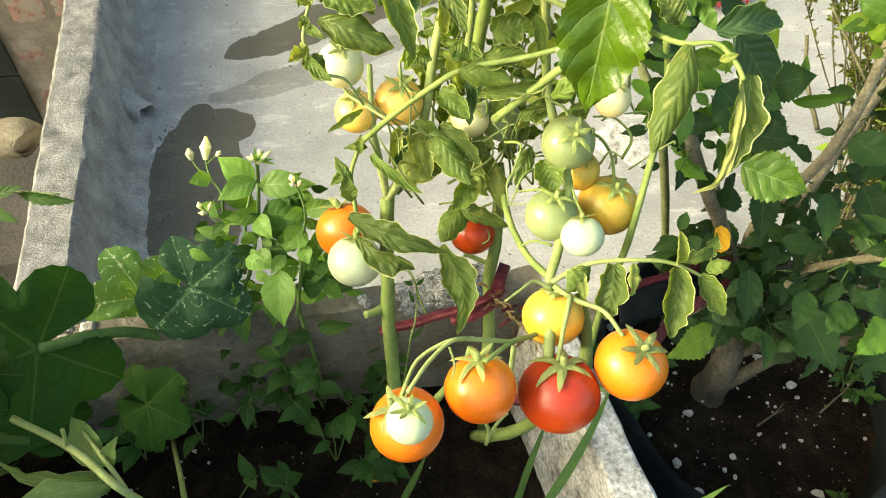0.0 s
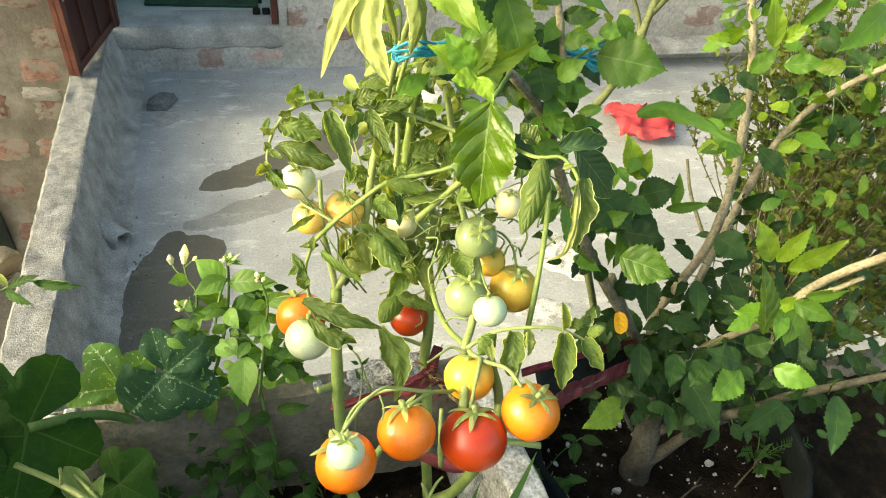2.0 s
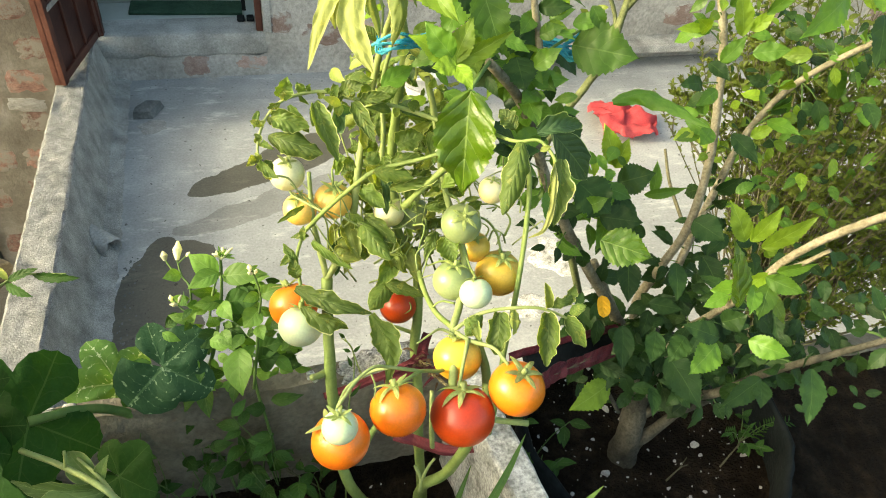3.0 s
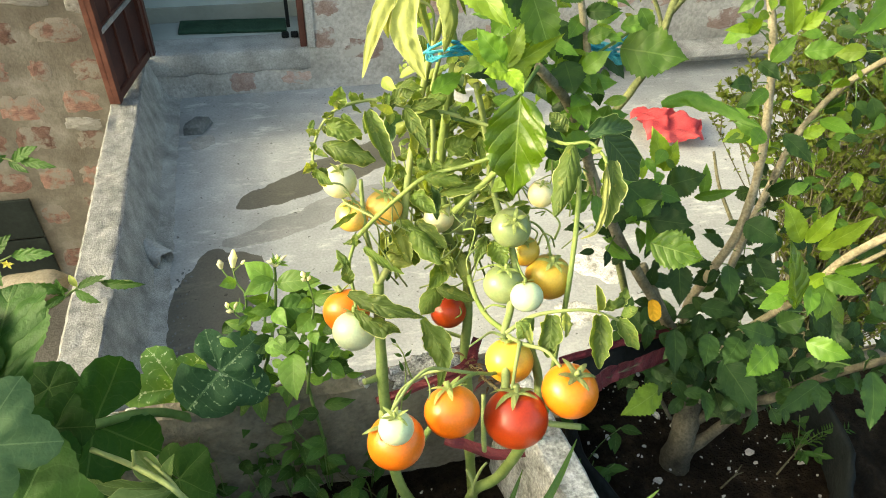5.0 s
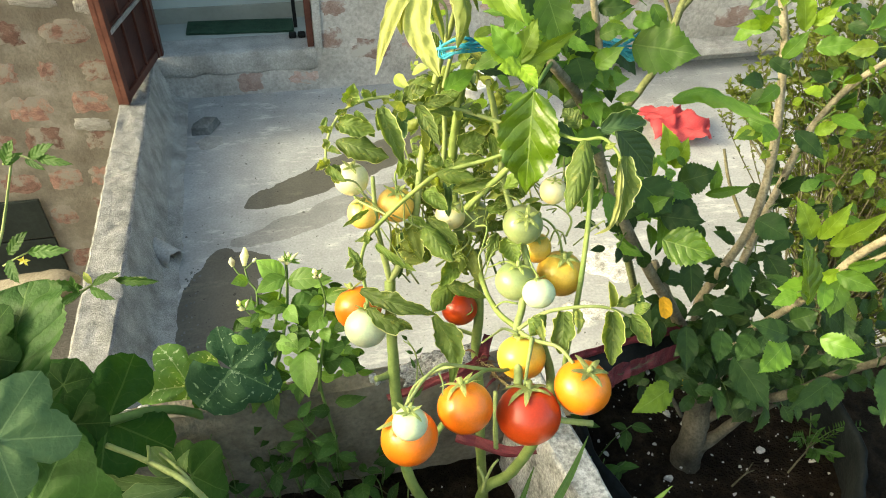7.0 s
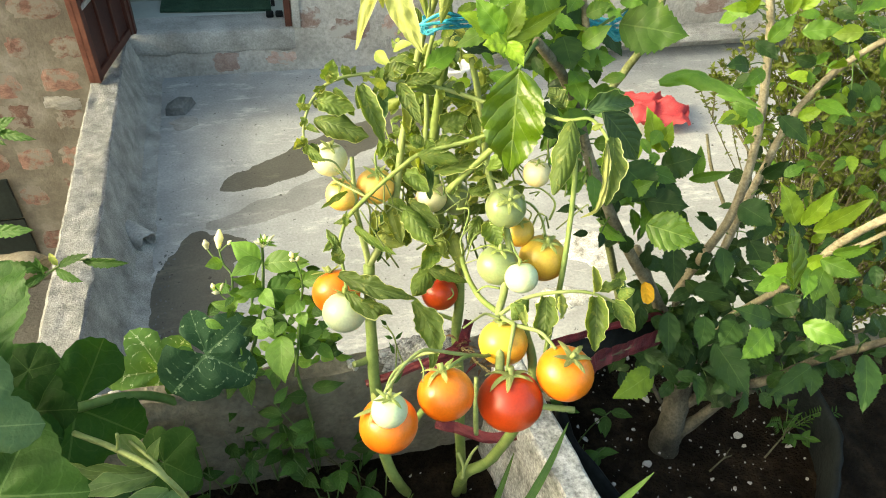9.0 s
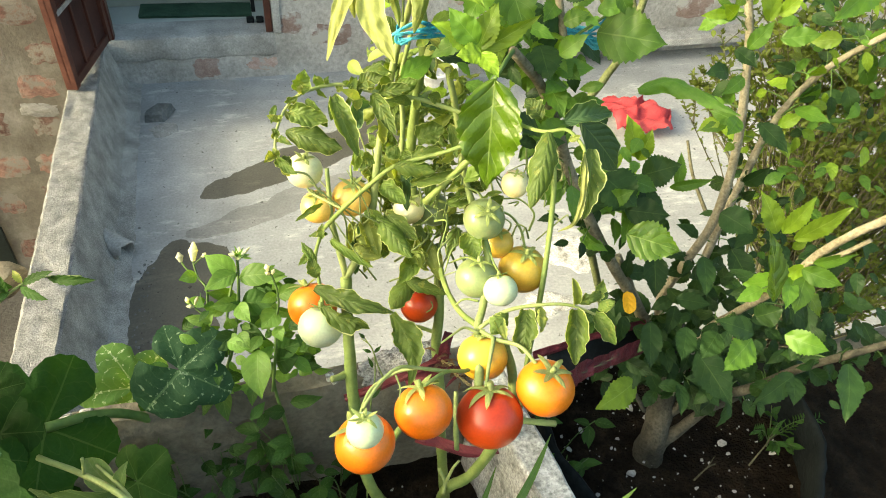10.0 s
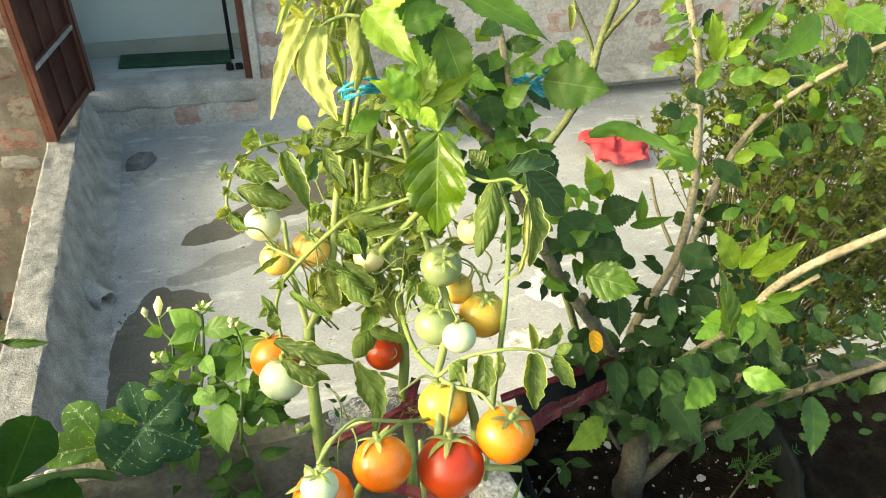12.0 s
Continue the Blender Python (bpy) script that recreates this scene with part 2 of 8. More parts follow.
def brick_material(name, dark, mid, light, smear, cover):
    """Worn brick under patches of smeared mortar."""
    m = rough_surface(name, dark, mid, light, 3.0, 22, 0.93, 0.8, 0.0016)
    nodes, links = m.node_tree.nodes, m.node_tree.links
    b = nodes["Principled BSDF"]
    co = nodes.new("ShaderNodeNewGeometry").outputs["Position"]
    n = nodes.new("ShaderNodeTexNoise")
    n.inputs["Scale"].default_value, n.inputs["Detail"].default_value, n.inputs["Roughness"].default_value = 9.0, 6, 0.68
    links.new(co, n.inputs["Vector"])
    old = b.inputs["Base Color"].links[0].from_socket
    tone = math_node(nodes, links, "MULTIPLY_ADD", nodes.new("ShaderNodeObjectInfo").outputs["Random"], 0.7)
    tone.node.inputs[2].default_value = 0.62
    tint = nodes.new("ShaderNodeCombineColor")
    for k in range(3):
        links.new(tone, tint.inputs[k])
    old = mix(nodes, links, 1.0, old, tint.outputs[0], "MULTIPLY")
    on = nodes.new("ShaderNodeMapRange")
    on.inputs["From Min"].default_value, on.inputs["From Max"].default_value = cover - 0.03, cover + 0.05
    links.new(n.outputs["Fac"], on.inputs["Value"])
    links.new(mix(nodes, links, on.outputs[0], old, smear), b.inputs["Base Color"])
    return m


BRICK = brick_material("old_brick", (0.130, 0.074, 0.060), (0.225, 0.132, 0.106), (0.31, 0.205, 0.168), (0.215, 0.197, 0.168), 0.50)
BRICK_PALE = brick_material("smeared_brick", (0.30, 0.205, 0.175), (0.40, 0.295, 0.255), (0.47, 0.385, 0.345), (0.40, 0.39, 0.365), 0.52)
MORTAR_PALE = rough_surface("grey_wall_cement", (0.28, 0.27, 0.245), (0.40, 0.39, 0.365), (0.52, 0.51, 0.49), 5.0, 75, 0.95, 0.9, 0.006)
SOIL = rough_surface("damp_soil", (0.009, 0.0065, 0.0038), (0.020, 0.014, 0.0085), (0.046, 0.033, 0.020), 26.0, 200, 0.97, 1.0, 0.02)
SOIL.node_tree.nodes["Principled BSDF"].inputs["Specular IOR Level"].default_value = 0.12
PLASTER = rough_surface("pale_blue_plaster", (0.47, 0.55, 0.54), (0.51, 0.585, 0.575), (0.54, 0.61, 0.60), 2.0, 60, 0.7, 0.1, 0.002, grainy=0.08)
SKIRTING = rough_surface("grey_skirting", (0.29, 0.31, 0.27), (0.34, 0.36, 0.32), (0.39, 0.41, 0.37), 4.0, 60, 0.6, 0.1, 0.002, grainy=0.15)
INDOOR = rough_surface("indoor_floor", (0.33, 0.37, 0.355), (0.38, 0.42, 0.405), (0.43, 0.47, 0.455), 3.0, 80, 0.5, 0.1, 0.002, grainy=0.2)
RUST_RED = rough_surface("red_oxide_paint", (0.055, 0.020, 0.014), (0.088, 0.032, 0.022), (0.13, 0.052, 0.036), 8.0, 90, 0.5, 0.2, 0.002, grainy=0.6)
RUST_DARK = rough_surface("dark_oxide_paint", (0.032, 0.011, 0.010), (0.052, 0.019, 0.015), (0.085, 0.032, 0.024), 7.0, 90, 0.5, 0.2, 0.002, grainy=0.6)
STEEL = rough_surface("scuffed_steel", (0.30, 0.29, 0.29), (0.45, 0.44, 0.44), (0.6, 0.58, 0.57), 12.0, 120, 0.45, 0.3, 0.001, metal=0.6)
MAT_GREEN = rough_surface("green_mat_pile", (0.020, 0.055, 0.034), (0.034, 0.085, 0.052), (0.055, 0.115, 0.075), 12.0, 300, 0.95, 1.0, 0.004)
BLACK_PLASTIC = rough_surface("dusty_black_sheet", (0.006, 0.008, 0.009), (0.011, 0.014, 0.015), (0.021, 0.025, 0.026), 10.0, 120, 0.7, 0.4, 0.004, shine=0.1)
WINDOW_DARK = rough_surface("dark_window_board", (0.010, 0.014, 0.013), (0.018, 0.024, 0.022), (0.03, 0.038, 0.035), 3.0, 60, 0.35, 0.2, 0.002)
RED_CLOTH = rough_surface("red_cloth_weave", (0.34, 0.035, 0.045), (0.46, 0.055, 0.065), (0.58, 0.10, 0.10), 9.0, 260, 0.9, 0.6, 0.003)
WHITE_PLASTIC = rough_surface("white_plastic", (0.70, 0.70, 0.68), (0.78, 0.78, 0.76), (0.83, 0.83, 0.81), 5.0, 60, 0.4, 0.1, 0.001)
BLUE_TIE = rough_surface("blue_polythene", (0.008, 0.13, 0.22), (0.02, 0.26, 0.38), (0.09, 0.42, 0.54), 40.0, 200, 0.35, 0.6, 0.002)
MAROON = rough_surface("maroon_strip", (0.065, 0.008, 0.013), (0.13, 0.016, 0.025), (0.24, 0.05, 0.055), 18.0, 200, 0.5, 0.6, 0.002, stretch=(1, 1, 6))
SHARD = rough_surface("pale_shard", (0.4, 0.38, 0.34), (0.55, 0.53, 0.5), (0.7, 0.68, 0.65), 30.0, 160, 0.9, 0.5, 0.003)
SLATE = rough_surface("slate_scrap", (0.08, 0.09, 0.09), (0.13, 0.14, 0.14), (0.2, 0.21, 0.21), 12.0, 90, 0.6, 0.5, 0.003)

T_LEAF = leaf_material("tomato_leaf", (0.060, 0.108, 0.020), (0.132, 0.200, 0.041), (0.20, 0.27, 0.10), 0.5, 0.36, 7, 0.03, vein_mix=0.45, edge=(0.46, 0.50, 0.24), spots=0.15, quilt=0.45, shine=0.35)
T_LEAF_YELLOW = leaf_material("yellowing_tomato_leaf", (0.13, 0.19, 0.036), (0.25, 0.30, 0.075), (0.40, 0.44, 0.19), 0.5, 0.36, 6, 0.02, edge=(0.48, 0.52, 0.22), spots=0.35, vein_mix=0.25, quilt=0.15)
T_DEEP = leaf_material("blue_green_tomato_leaf", (0.028, 0.070, 0.026), (0.060, 0.120, 0.048), (0.13, 0.20, 0.09), 0.55, 0.28, 7, 0.03, vein_mix=0.4, edge=(0.30, 0.38, 0.20), quilt=0.45, shine=0.3)
T_WILT = leaf_material("wilted_leaf", (0.22, 0.245, 0.060), (0.37, 0.395, 0.13), (0.27, 0.27, 0.09), 0.65, 0.30, 7, 0.02, edge=(0.56, 0.55, 0.32), spots=0.4, vein_mix=0.25, quilt=0.2)
H_LEAF = leaf_material("hibiscus_leaf", (0.046, 0.112, 0.012), (0.100, 0.205, 0.024), (0.20, 0.31, 0.10), 0.42, 0.30, 5, 0.022, quilt=0.16, shine=0.34, vein_mix=0.34)
H_BRIGHT = leaf_material("young_hibiscus_leaf", (0.095, 0.19, 0.014), (0.195, 0.305, 0.028), (0.30, 0.41, 0.12), 0.40, 0.34, 5, 0.022, quilt=0.2, shine=0.34, vein_mix=0.36)
H_GLOSS = leaf_material("glossy_hibiscus_leaf", (0.052, 0.125, 0.007), (0.125, 0.23, 0.015), (0.32, 0.42, 0.13), 0.29, 0.30, 5, 0.022, quilt=0.6, shine=0.7, vein_mix=0.5)
# darkest green of the shrub; stands in for shade low in the bush
H_DARK = leaf_material("dark_shade_hibiscus_leaf", (0.013, 0.034, 0.009), (0.029, 0.065, 0.016), (0.10, 0.155, 0.045), 0.46, 0.18, 5, 0.022, quilt=0.15, shine=0.2, vein_mix=0.32)
J_LEAF = leaf_material("jasmine_leaf", (0.072, 0.175, 0.026), (0.150, 0.280, 0.052), (0.27, 0.38, 0.14), 0.5, 0.36, 5, 0.035, quilt=0.25, vein_mix=0.4)
# greens kept very dark for the vine's shaded corner
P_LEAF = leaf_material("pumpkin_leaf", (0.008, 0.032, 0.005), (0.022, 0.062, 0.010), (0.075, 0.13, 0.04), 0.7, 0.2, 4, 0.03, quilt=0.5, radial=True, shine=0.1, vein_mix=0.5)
# lighter copy of the pumpkin leaf, with sunlight put into its greens
P_MID = leaf_material("lit_copy_pumpkin_leaf", (0.017, 0.056, 0.010), (0.038, 0.094, 0.017), (0.10, 0.17, 0.06), 0.6, 0.22, 4, 0.03, quilt=0.5, radial=True, shine=0.15, vein_mix=0.5)
P_QUILT = leaf_material("quilted_leaf", (0.020, 0.066, 0.012), (0.046, 0.112, 0.022), (0.13, 0.21, 0.07), 0.55, 0.24, 6, 0.03, quilt=0.9, shine=0.2, vein_mix=0.45)
P_PALE = leaf_material("pale_pumpkin_leaf", (0.034, 0.082, 0.032), (0.072, 0.130, 0.054), (0.15, 0.22, 0.10), 0.6, 0.2, 4, 0.03, quilt=0.4, radial=True, shine=0.2)
P_PALE_LONG = leaf_material("limp_shoot_leaf", (0.065, 0.125, 0.040), (0.13, 0.20, 0.070), (0.22, 0.30, 0.14), 0.6, 0.26, 4, 0.03, edge=(0.24, 0.30, 0.12), quilt=0.3, shine=0.2)
P_SPOT = leaf_material("spotted_pumpkin_leaf", (0.020, 0.072, 0.034), (0.046, 0.115, 0.054), (0.17, 0.28, 0.14), 0.6, 0.22, 5, 0.03, blotch=(0.24, 0.34, 0.22), quilt=0.6, radial=True, shine=0.15, vein_mix=0.3)
# brighter copy of the spotted leaf; the sun on it is in the colour
P_SPOT_LIGHT = leaf_material("sunlit_spotted_leaf", (0.060, 0.150, 0.030), (0.12, 0.23, 0.05), (0.34, 0.45, 0.25), 0.55, 0.3, 5, 0.03, blotch=(0.60, 0.68, 0.48), quilt=0.6, radial=True)
FINE_LEAF = leaf_material("small_shrub_leaf", (0.060, 0.100, 0.014), (0.17, 0.22, 0.036), (0.2, 0.25, 0.09), 0.42, 0.36, 3, 0.03)
WEED = leaf_material("weed_leaf", (0.022, 0.064, 0.012), (0.048, 0.112, 0.022), (0.10, 0.17, 0.055), 0.55, 0.28, 5, 0.03, shine=0.2)
GRASS = leaf_material("grass_blade", (0.06, 0.13, 0.025), (0.12, 0.21, 0.05), (0.2, 0.28, 0.1), 0.45, 0.3, 0.5, 0.05)
PETAL = leaf_material("yellow_petal", (0.62, 0.30, 0.02), (0.75, 0.42, 0.03), (0.7, 0.4, 0.05), 0.6, 0.3, 4, 0.02)
BUD = leaf_material("white_bud", (0.62, 0.62, 0.46), (0.78, 0.78, 0.62), (0.7, 0.72, 0.5), 0.5, 0.3, 3, 0.02)
SEPAL = leaf_material("sepal", (0.21, 0.28, 0.075), (0.36, 0.42, 0.15), (0.40, 0.44, 0.2), 0.6, 0.2, 2, 0.03)
DRY = leaf_material("dry_brown_leaf", (0.10, 0.055, 0.035), (0.20, 0.12, 0.075), (0.24, 0.16, 0.1), 0.8, 0.2, 5, 0.04, quilt=0.4)
YELLOW = leaf_material("pale_yellow_petal", (0.60, 0.52, 0.10), (0.72, 0.64, 0.16), (0.7, 0.6, 0.15), 0.6, 0.3, 4, 0.02)
STEM = stem_material("tomato_stem", (0.13, 0.19, 0.048), (0.245, 0.31, 0.095), 300, 0.55)
STEM_PALE = stem_material("pale_stem", (0.18, 0.24, 0.075), (0.31, 0.355, 0.14), 300, 0.55)
STEM_GREEN = stem_material("green_stem", (0.06, 0.12, 0.03), (0.12, 0.19, 0.05))
BARK = stem_material("grey_bark", (0.045, 0.042, 0.030), (0.115, 0.106, 0.078), 230, 0.9)
BARK_MID = stem_material("brown_grey_bark", (0.11, 0.10, 0.065), (0.25, 0.23, 0.165), 230, 0.9)
BARK_TAN = stem_material("tan_bark", (0.165, 0.145, 0.095), (0.34, 0.305, 0.215), 230, 0.9)
STRAW = stem_material("pale_straw", (0.34, 0.26, 0.10), (0.52, 0.42, 0.20), 230, 0.8)
TWIG = stem_material("dry_twig", (0.090, 0.085, 0.050), (0.17, 0.16, 0.10), 230, 0.9)
SAP = stem_material("sapling_bark", (0.085, 0.105, 0.040), (0.165, 0.185, 0.080), 230, 0.7)
FRUIT = {
    "orange": fruit_material("orange_tomato", (0.69, 0.130, 0.008), (0.74, 0.20, 0.016)),
    "amber": fruit_material("amber_tomato", (0.68, 0.150, 0.008), (0.71, 0.21, 0.016)),
    "red": fruit_material("red_tomato", (0.55, 0.070, 0.012), (0.40, 0.035, 0.008)),
    "yellow": fruit_material("yellow_tomato", (0.70, 0.40, 0.030), (0.68, 0.45, 0.065)),
    "blush": fruit_material("blushing_tomato", (0.74, 0.36, 0.04), (0.58, 0.40, 0.06)),
    "cream": fruit_material("cream_tomato", (0.78, 0.66, 0.30), (0.80, 0.74, 0.46)),
    "peach": fruit_material("peach_tomato", (0.88, 0.44, 0.06), (0.90, 0.60, 0.16)),
    "pale": fruit_material("pale_unripe_tomato", (0.66, 0.62, 0.32), (0.62, 0.62, 0.38)),
    "white": fruit_material("white_green_tomato", (0.56, 0.63, 0.42), (0.50, 0.59, 0.36)),
    "green": fruit_material("unripe_green_tomato", (0.30, 0.35, 0.17), (0.22, 0.275, 0.115)),
}

# ---- building kit ----
def world_of(ob):
    return (world_of(ob.parent) @ ob.matrix_parent_inverse if ob.parent else Matrix()) @ ob.matrix_basis


def mesh_of(bm, name, mat, smooth=True):
    me = bpy.data.meshes.new(name)
    bm.normal_update()
    bm.to_mesh(me)
    bm.free()
    if mat:
        me.materials.append(mat)
    if smooth:
        for p in me.polygons:
            p.use_smooth = True
    return me


def part(name, bm, mat, parent, label="", smooth=True, at=None):
    """One mesh under a thing or under a part; at: its pose in the world."""
    ob = new(name, bm if isinstance(bm, bpy.types.Mesh) else mesh_of(bm, name, mat, smooth))
    ob.parent = parent
    ob.matrix_parent_inverse = world_of(parent).inverted()
    if at is not None:
        ob.matrix_basis = at
    if label:
        tagged(ob, label)
    return ob


def thing(name, at, label, category, group="", kind=""):
    ob = new(name)
    ob.empty_display_size = 0.05
    ob.matrix_basis = Matrix.Translation(at)
    return tagged(ob, label, category, group, kind)


def solid(name, bm, mat, label, category, kind="", smooth=False, group="", crease=0):
    me = mesh_of(bm, name, mat, smooth)
    if crease:                                           # edges sharper than this many degrees stay crisp
        me.set_sharp_from_angle(angle=radians(crease))
    return tagged(new(name, me), label, category, group, kind)


def box(lo, hi, bevel=0.0, jitter=0.0, cuts=0, bm=None):
    bm = bm or bmesh.new()
    made = bmesh.ops.create_cube(bm, size=1.0)["verts"]
    lo, hi = Vector(lo), Vector(hi)
    for v in made:
        v.co = Vector([lo[k] + (v.co[k] + 0.5) * (hi[k] - lo[k]) for k in range(3)])
    if cuts:
        bmesh.ops.subdivide_edges(bm, edges=bm.edges[:], cuts=cuts, use_grid_fill=True)
    if bevel:
        bmesh.ops.bevel(bm, geom=[e for e in bm.edges if e.calc_face_angle(0) > 1], offset=bevel, segments=2, affect="EDGES", profile=0.6)
    if jitter:
        for v in bm.verts:
            v.co += noise.noise_vector(v.co * 14) * jitter
    return bm


def sweep(section, path, jitter=0.0, scale=11.0):
    """A worn wall: section points (across, up) carried along path points (x, y)."""
    bm = bmesh.new()
    rings = []
    for k, (x, y, side) in enumerate(path):
        ring = []
        for a, z in section:
            p = Vector((x + a * side[0], y + a * side[1], z))
            ring.append(bm.verts.new(p + noise.noise_vector(p * scale) * jitter + noise.noise_vector(p * scale * 3.1) * jitter * 0.5))
        rings.append(ring)
    n = len(section)
    for a, b in zip(rings, rings[1:]):
        for k in range(n):
            bm.faces.new((a[k], a[(k + 1) % n], b[(k + 1) % n], b[k]))
    bm.faces.new(rings[0][::-1])
    bm.faces.new(rings[-1])
    bmesh.ops.recalc_face_normals(bm, faces=bm.faces[:])
    return bm


def spline(points, steps):
    """Catmull-Rom through the points; each point may carry a radius as fourth number."""
    p = [np.array(q, float) for q in points]
    p = [2 * p[0] - p[1]] + p + [2 * p[-1] - p[-2]]
    out = []
    for a, b, c, d in zip(p, p[1:], p[2:], p[3:]):
        for k in range(steps):
            s = k / steps
            out.append(0.5 * (2 * b + (c - a) * s + (2 * a - 5 * b + 4 * c - d) * s * s + (3 * b - a - 3 * c + d) * s ** 3))
    out.append(p[-2])
    return out


def tube(points, r0, r1, sides=8, steps=4, rough=0.08, bm=None, flat=1.0):
    bm = bm or bmesh.new()
    line = spline(points, steps)
    last, rings = None, []
    for k, q in enumerate(line):
        q = Vector(q[:3])
        a = Vector(line[max(k - 1, 0)][:3])
        b = Vector(line[min(k + 1, len(line) - 1)][:3])
        d = (b - a).normalized() if (b - a).length > 1e-9 else Vector((0, 0, 1))
        side = d.orthogonal().normalized() if last is None else (last - d * last.dot(d)).normalized()
        last = side
        up = d.cross(side)
        s = k / max(len(line) - 1, 1)
        r = r0 + (r1 - r0) * s
        ring = []
        for j in range(sides):
            an = 2 * math.pi * j / sides
            w = r * (1 + rough * noise.noise(q * 60 + Vector((j * 1.3, 0, 0))))
            ring.append(bm.verts.new(q + side * math.cos(an) * w + up * math.sin(an) * w * flat))
        rings.append(ring)
    for a, b in zip(rings, rings[1:]):
        for j in range(sides):
            bm.faces.new((a[j], a[(j + 1) % sides], b[(j + 1) % sides], b[j]))
    bm.faces.new(rings[0][::-1])
    bm.faces.new(rings[-1])
    return bm


# ---- the roof terrace ----
WALL_Y, SILL = 3.66, 0.20
DOOR_L, DOOR_R = -0.29, 0.362

ground = solid("ground", box((-60, -60, -3.3), (60, 60, -3.0)), SHADE_GREY, "ground far below the roof, coloured dark grey for shade", "ground", "structure")
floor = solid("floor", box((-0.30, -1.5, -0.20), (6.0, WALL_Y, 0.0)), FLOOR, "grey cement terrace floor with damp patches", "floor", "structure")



def worn_section(points, step=0.010):
    """The profile with points added along its edges, so that it can chip and pit."""
    out = []
    for (a, z), (b, w) in zip(points, points[1:] + points[:1]):
        n = max(1, min(24, int(math.hypot(b - a, w - z) / step)))
        out += [(a + (b - a) * k / n, z + (w - z) * k / n) for k in range(n)]
    return out


sec = [(-0.06, -2.9), (-0.06, -0.3)] + worn_section([(-0.06, 0.0), (-0.06, 0.193), (-0.052, 0.201), (0.040, 0.203), (0.047, 0.198), (0.078, 0.06), (0.098, 0.018), (0.15, -0.002)])[:-18] + [(0.15, -0.1), (0.02, -2.9)]
path = [(-0.350 + 0.060 * (WALL_Y - y) / 1.6, y, (1, 0)) for y in np.concatenate((np.linspace(WALL_Y, 1.3, 170), np.linspace(1.25, -1.5, 24)))]
bm = sweep(sec, path, 0.0030, 32.0)
for v in bm.verts:                                       # chips along the edges and slow waves
    c = max(0.0, noise.noise(v.co * 21) - 0.15) * max(0.0, min(1.0, (v.co.z - 0.15) / 0.05))
    v.co.z -= 0.014 * c
    v.co.z += 0.0022 * noise.noise(v.co * 60) * max(0.0, min(1.0, (v.co.z - 0.15) / 0.05))
    v.co.x += 0.003 * noise.noise(Vector((v.co.x * 3, v.co.y * 3, v.co.z * 6)))
parapet = solid("parapet", bm, COPING, "low rough cement parapet with a gritty grey top", "parapet", "structure", True, crease=28)
# upward faces get the darker grey, which tones down their sunlight
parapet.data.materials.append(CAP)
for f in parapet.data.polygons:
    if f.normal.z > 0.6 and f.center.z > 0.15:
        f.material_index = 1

wall = thing("wall_back", (0.0, WALL_Y, 0.0), "old brick house wall with smeared mortar and flaking plaster", "wall", kind="structure")
DEEP = WALL_Y + 0.16
part("masonry", box((-4.0, WALL_Y, -3.0), (DOOR_L, DEEP, 3.2)), MORTAR, wall, smooth=False)
part("masonry", box((DOOR_R, WALL_Y, -3.0), (6.0, DEEP, 3.2)), MORTAR_PALE, wall, smooth=False)
part("masonry", box((DOOR_L, WALL_Y, 2.15), (DOOR_R, DEEP, 3.2)), MORTAR, wall, smooth=False)
part("masonry", box((DOOR_L, WALL_Y, -3.0), (DOOR_R, DEEP, SILL - 0.012)), MORTAR_PALE, wall, smooth=False)
bm = bmesh.new()                                         # one worn slope of cement from the sill down to the brick course
rows = []
for k in range(46):
    x = DOOR_L - 0.015 + (DOOR_R - DOOR_L + 0.02) * k / 45
    line = []
    for y, z in ((DEEP, SILL - 0.001), (WALL_Y + 0.05, SILL), (WALL_Y + 0.006, SILL - 0.001), (WALL_Y - 0.003, SILL - 0.008), (WALL_Y - 0.005, SILL - 0.045), (WALL_Y - 0.006, SILL - 0.075), (WALL_Y - 0.005, 0.112), (WALL_Y - 0.004, 0.104 + 0.016 * noise.noise(Vector((x * 14, 3, 1)))), (WALL_Y + 0.01, 0.10)):
        w = noise.noise_vector(Vector((x * 16, y * 30, z * 30)))
        f = 1.0 if y < WALL_Y + 0.01 else 0.0
        line.append(bm.verts.new((x, y + w.y * 0.006 * f, z + w.z * 0.004 * f)))
    rows.append(line)
for a, b in zip(rows, rows[1:]):
    for k in range(8):
        bm.faces.new((a[k], b[k], b[k + 1], a[k + 1]))
bmesh.ops.recalc_face_normals(bm, faces=bm.faces[:])
part("sill", bm, CEMENT, wall, "worn cement door sill and riser")
part("reveal", box((DOOR_R, WALL_Y - 0.012, SILL), (DOOR_R + 0.035, WALL_Y - 0.001, 2.15), 0.003, 0.004, 8), CEMENT, wall, "plastered door jamb")

plinth = solid("ledge", box((1.22, WALL_Y - 0.13, 0.085), (6.0, WALL_Y - 0.001, 0.12), 0.006, 0.004, 5), COPING, "pale cement ledge along the foot of the wall", "ledge", "structure")

# room behind the door
room = thing("room", (0.0, 4.0, SILL), "pale blue plastered passage behind the open door", "room", kind="structure")
part("floor_slab", box((-1.2, DEEP, 0.0), (1.4, 4.01, SILL)), INDOOR, room, smooth=False)
part("back_wall", box((-1.2, 4.01, 0.0), (0.62, 4.14, 2.3)), PLASTER, room, smooth=False)
part("side_wall", box((-1.32, DEEP, 0.0), (-1.2, 4.14, 2.8)), PLASTER, room, smooth=False)
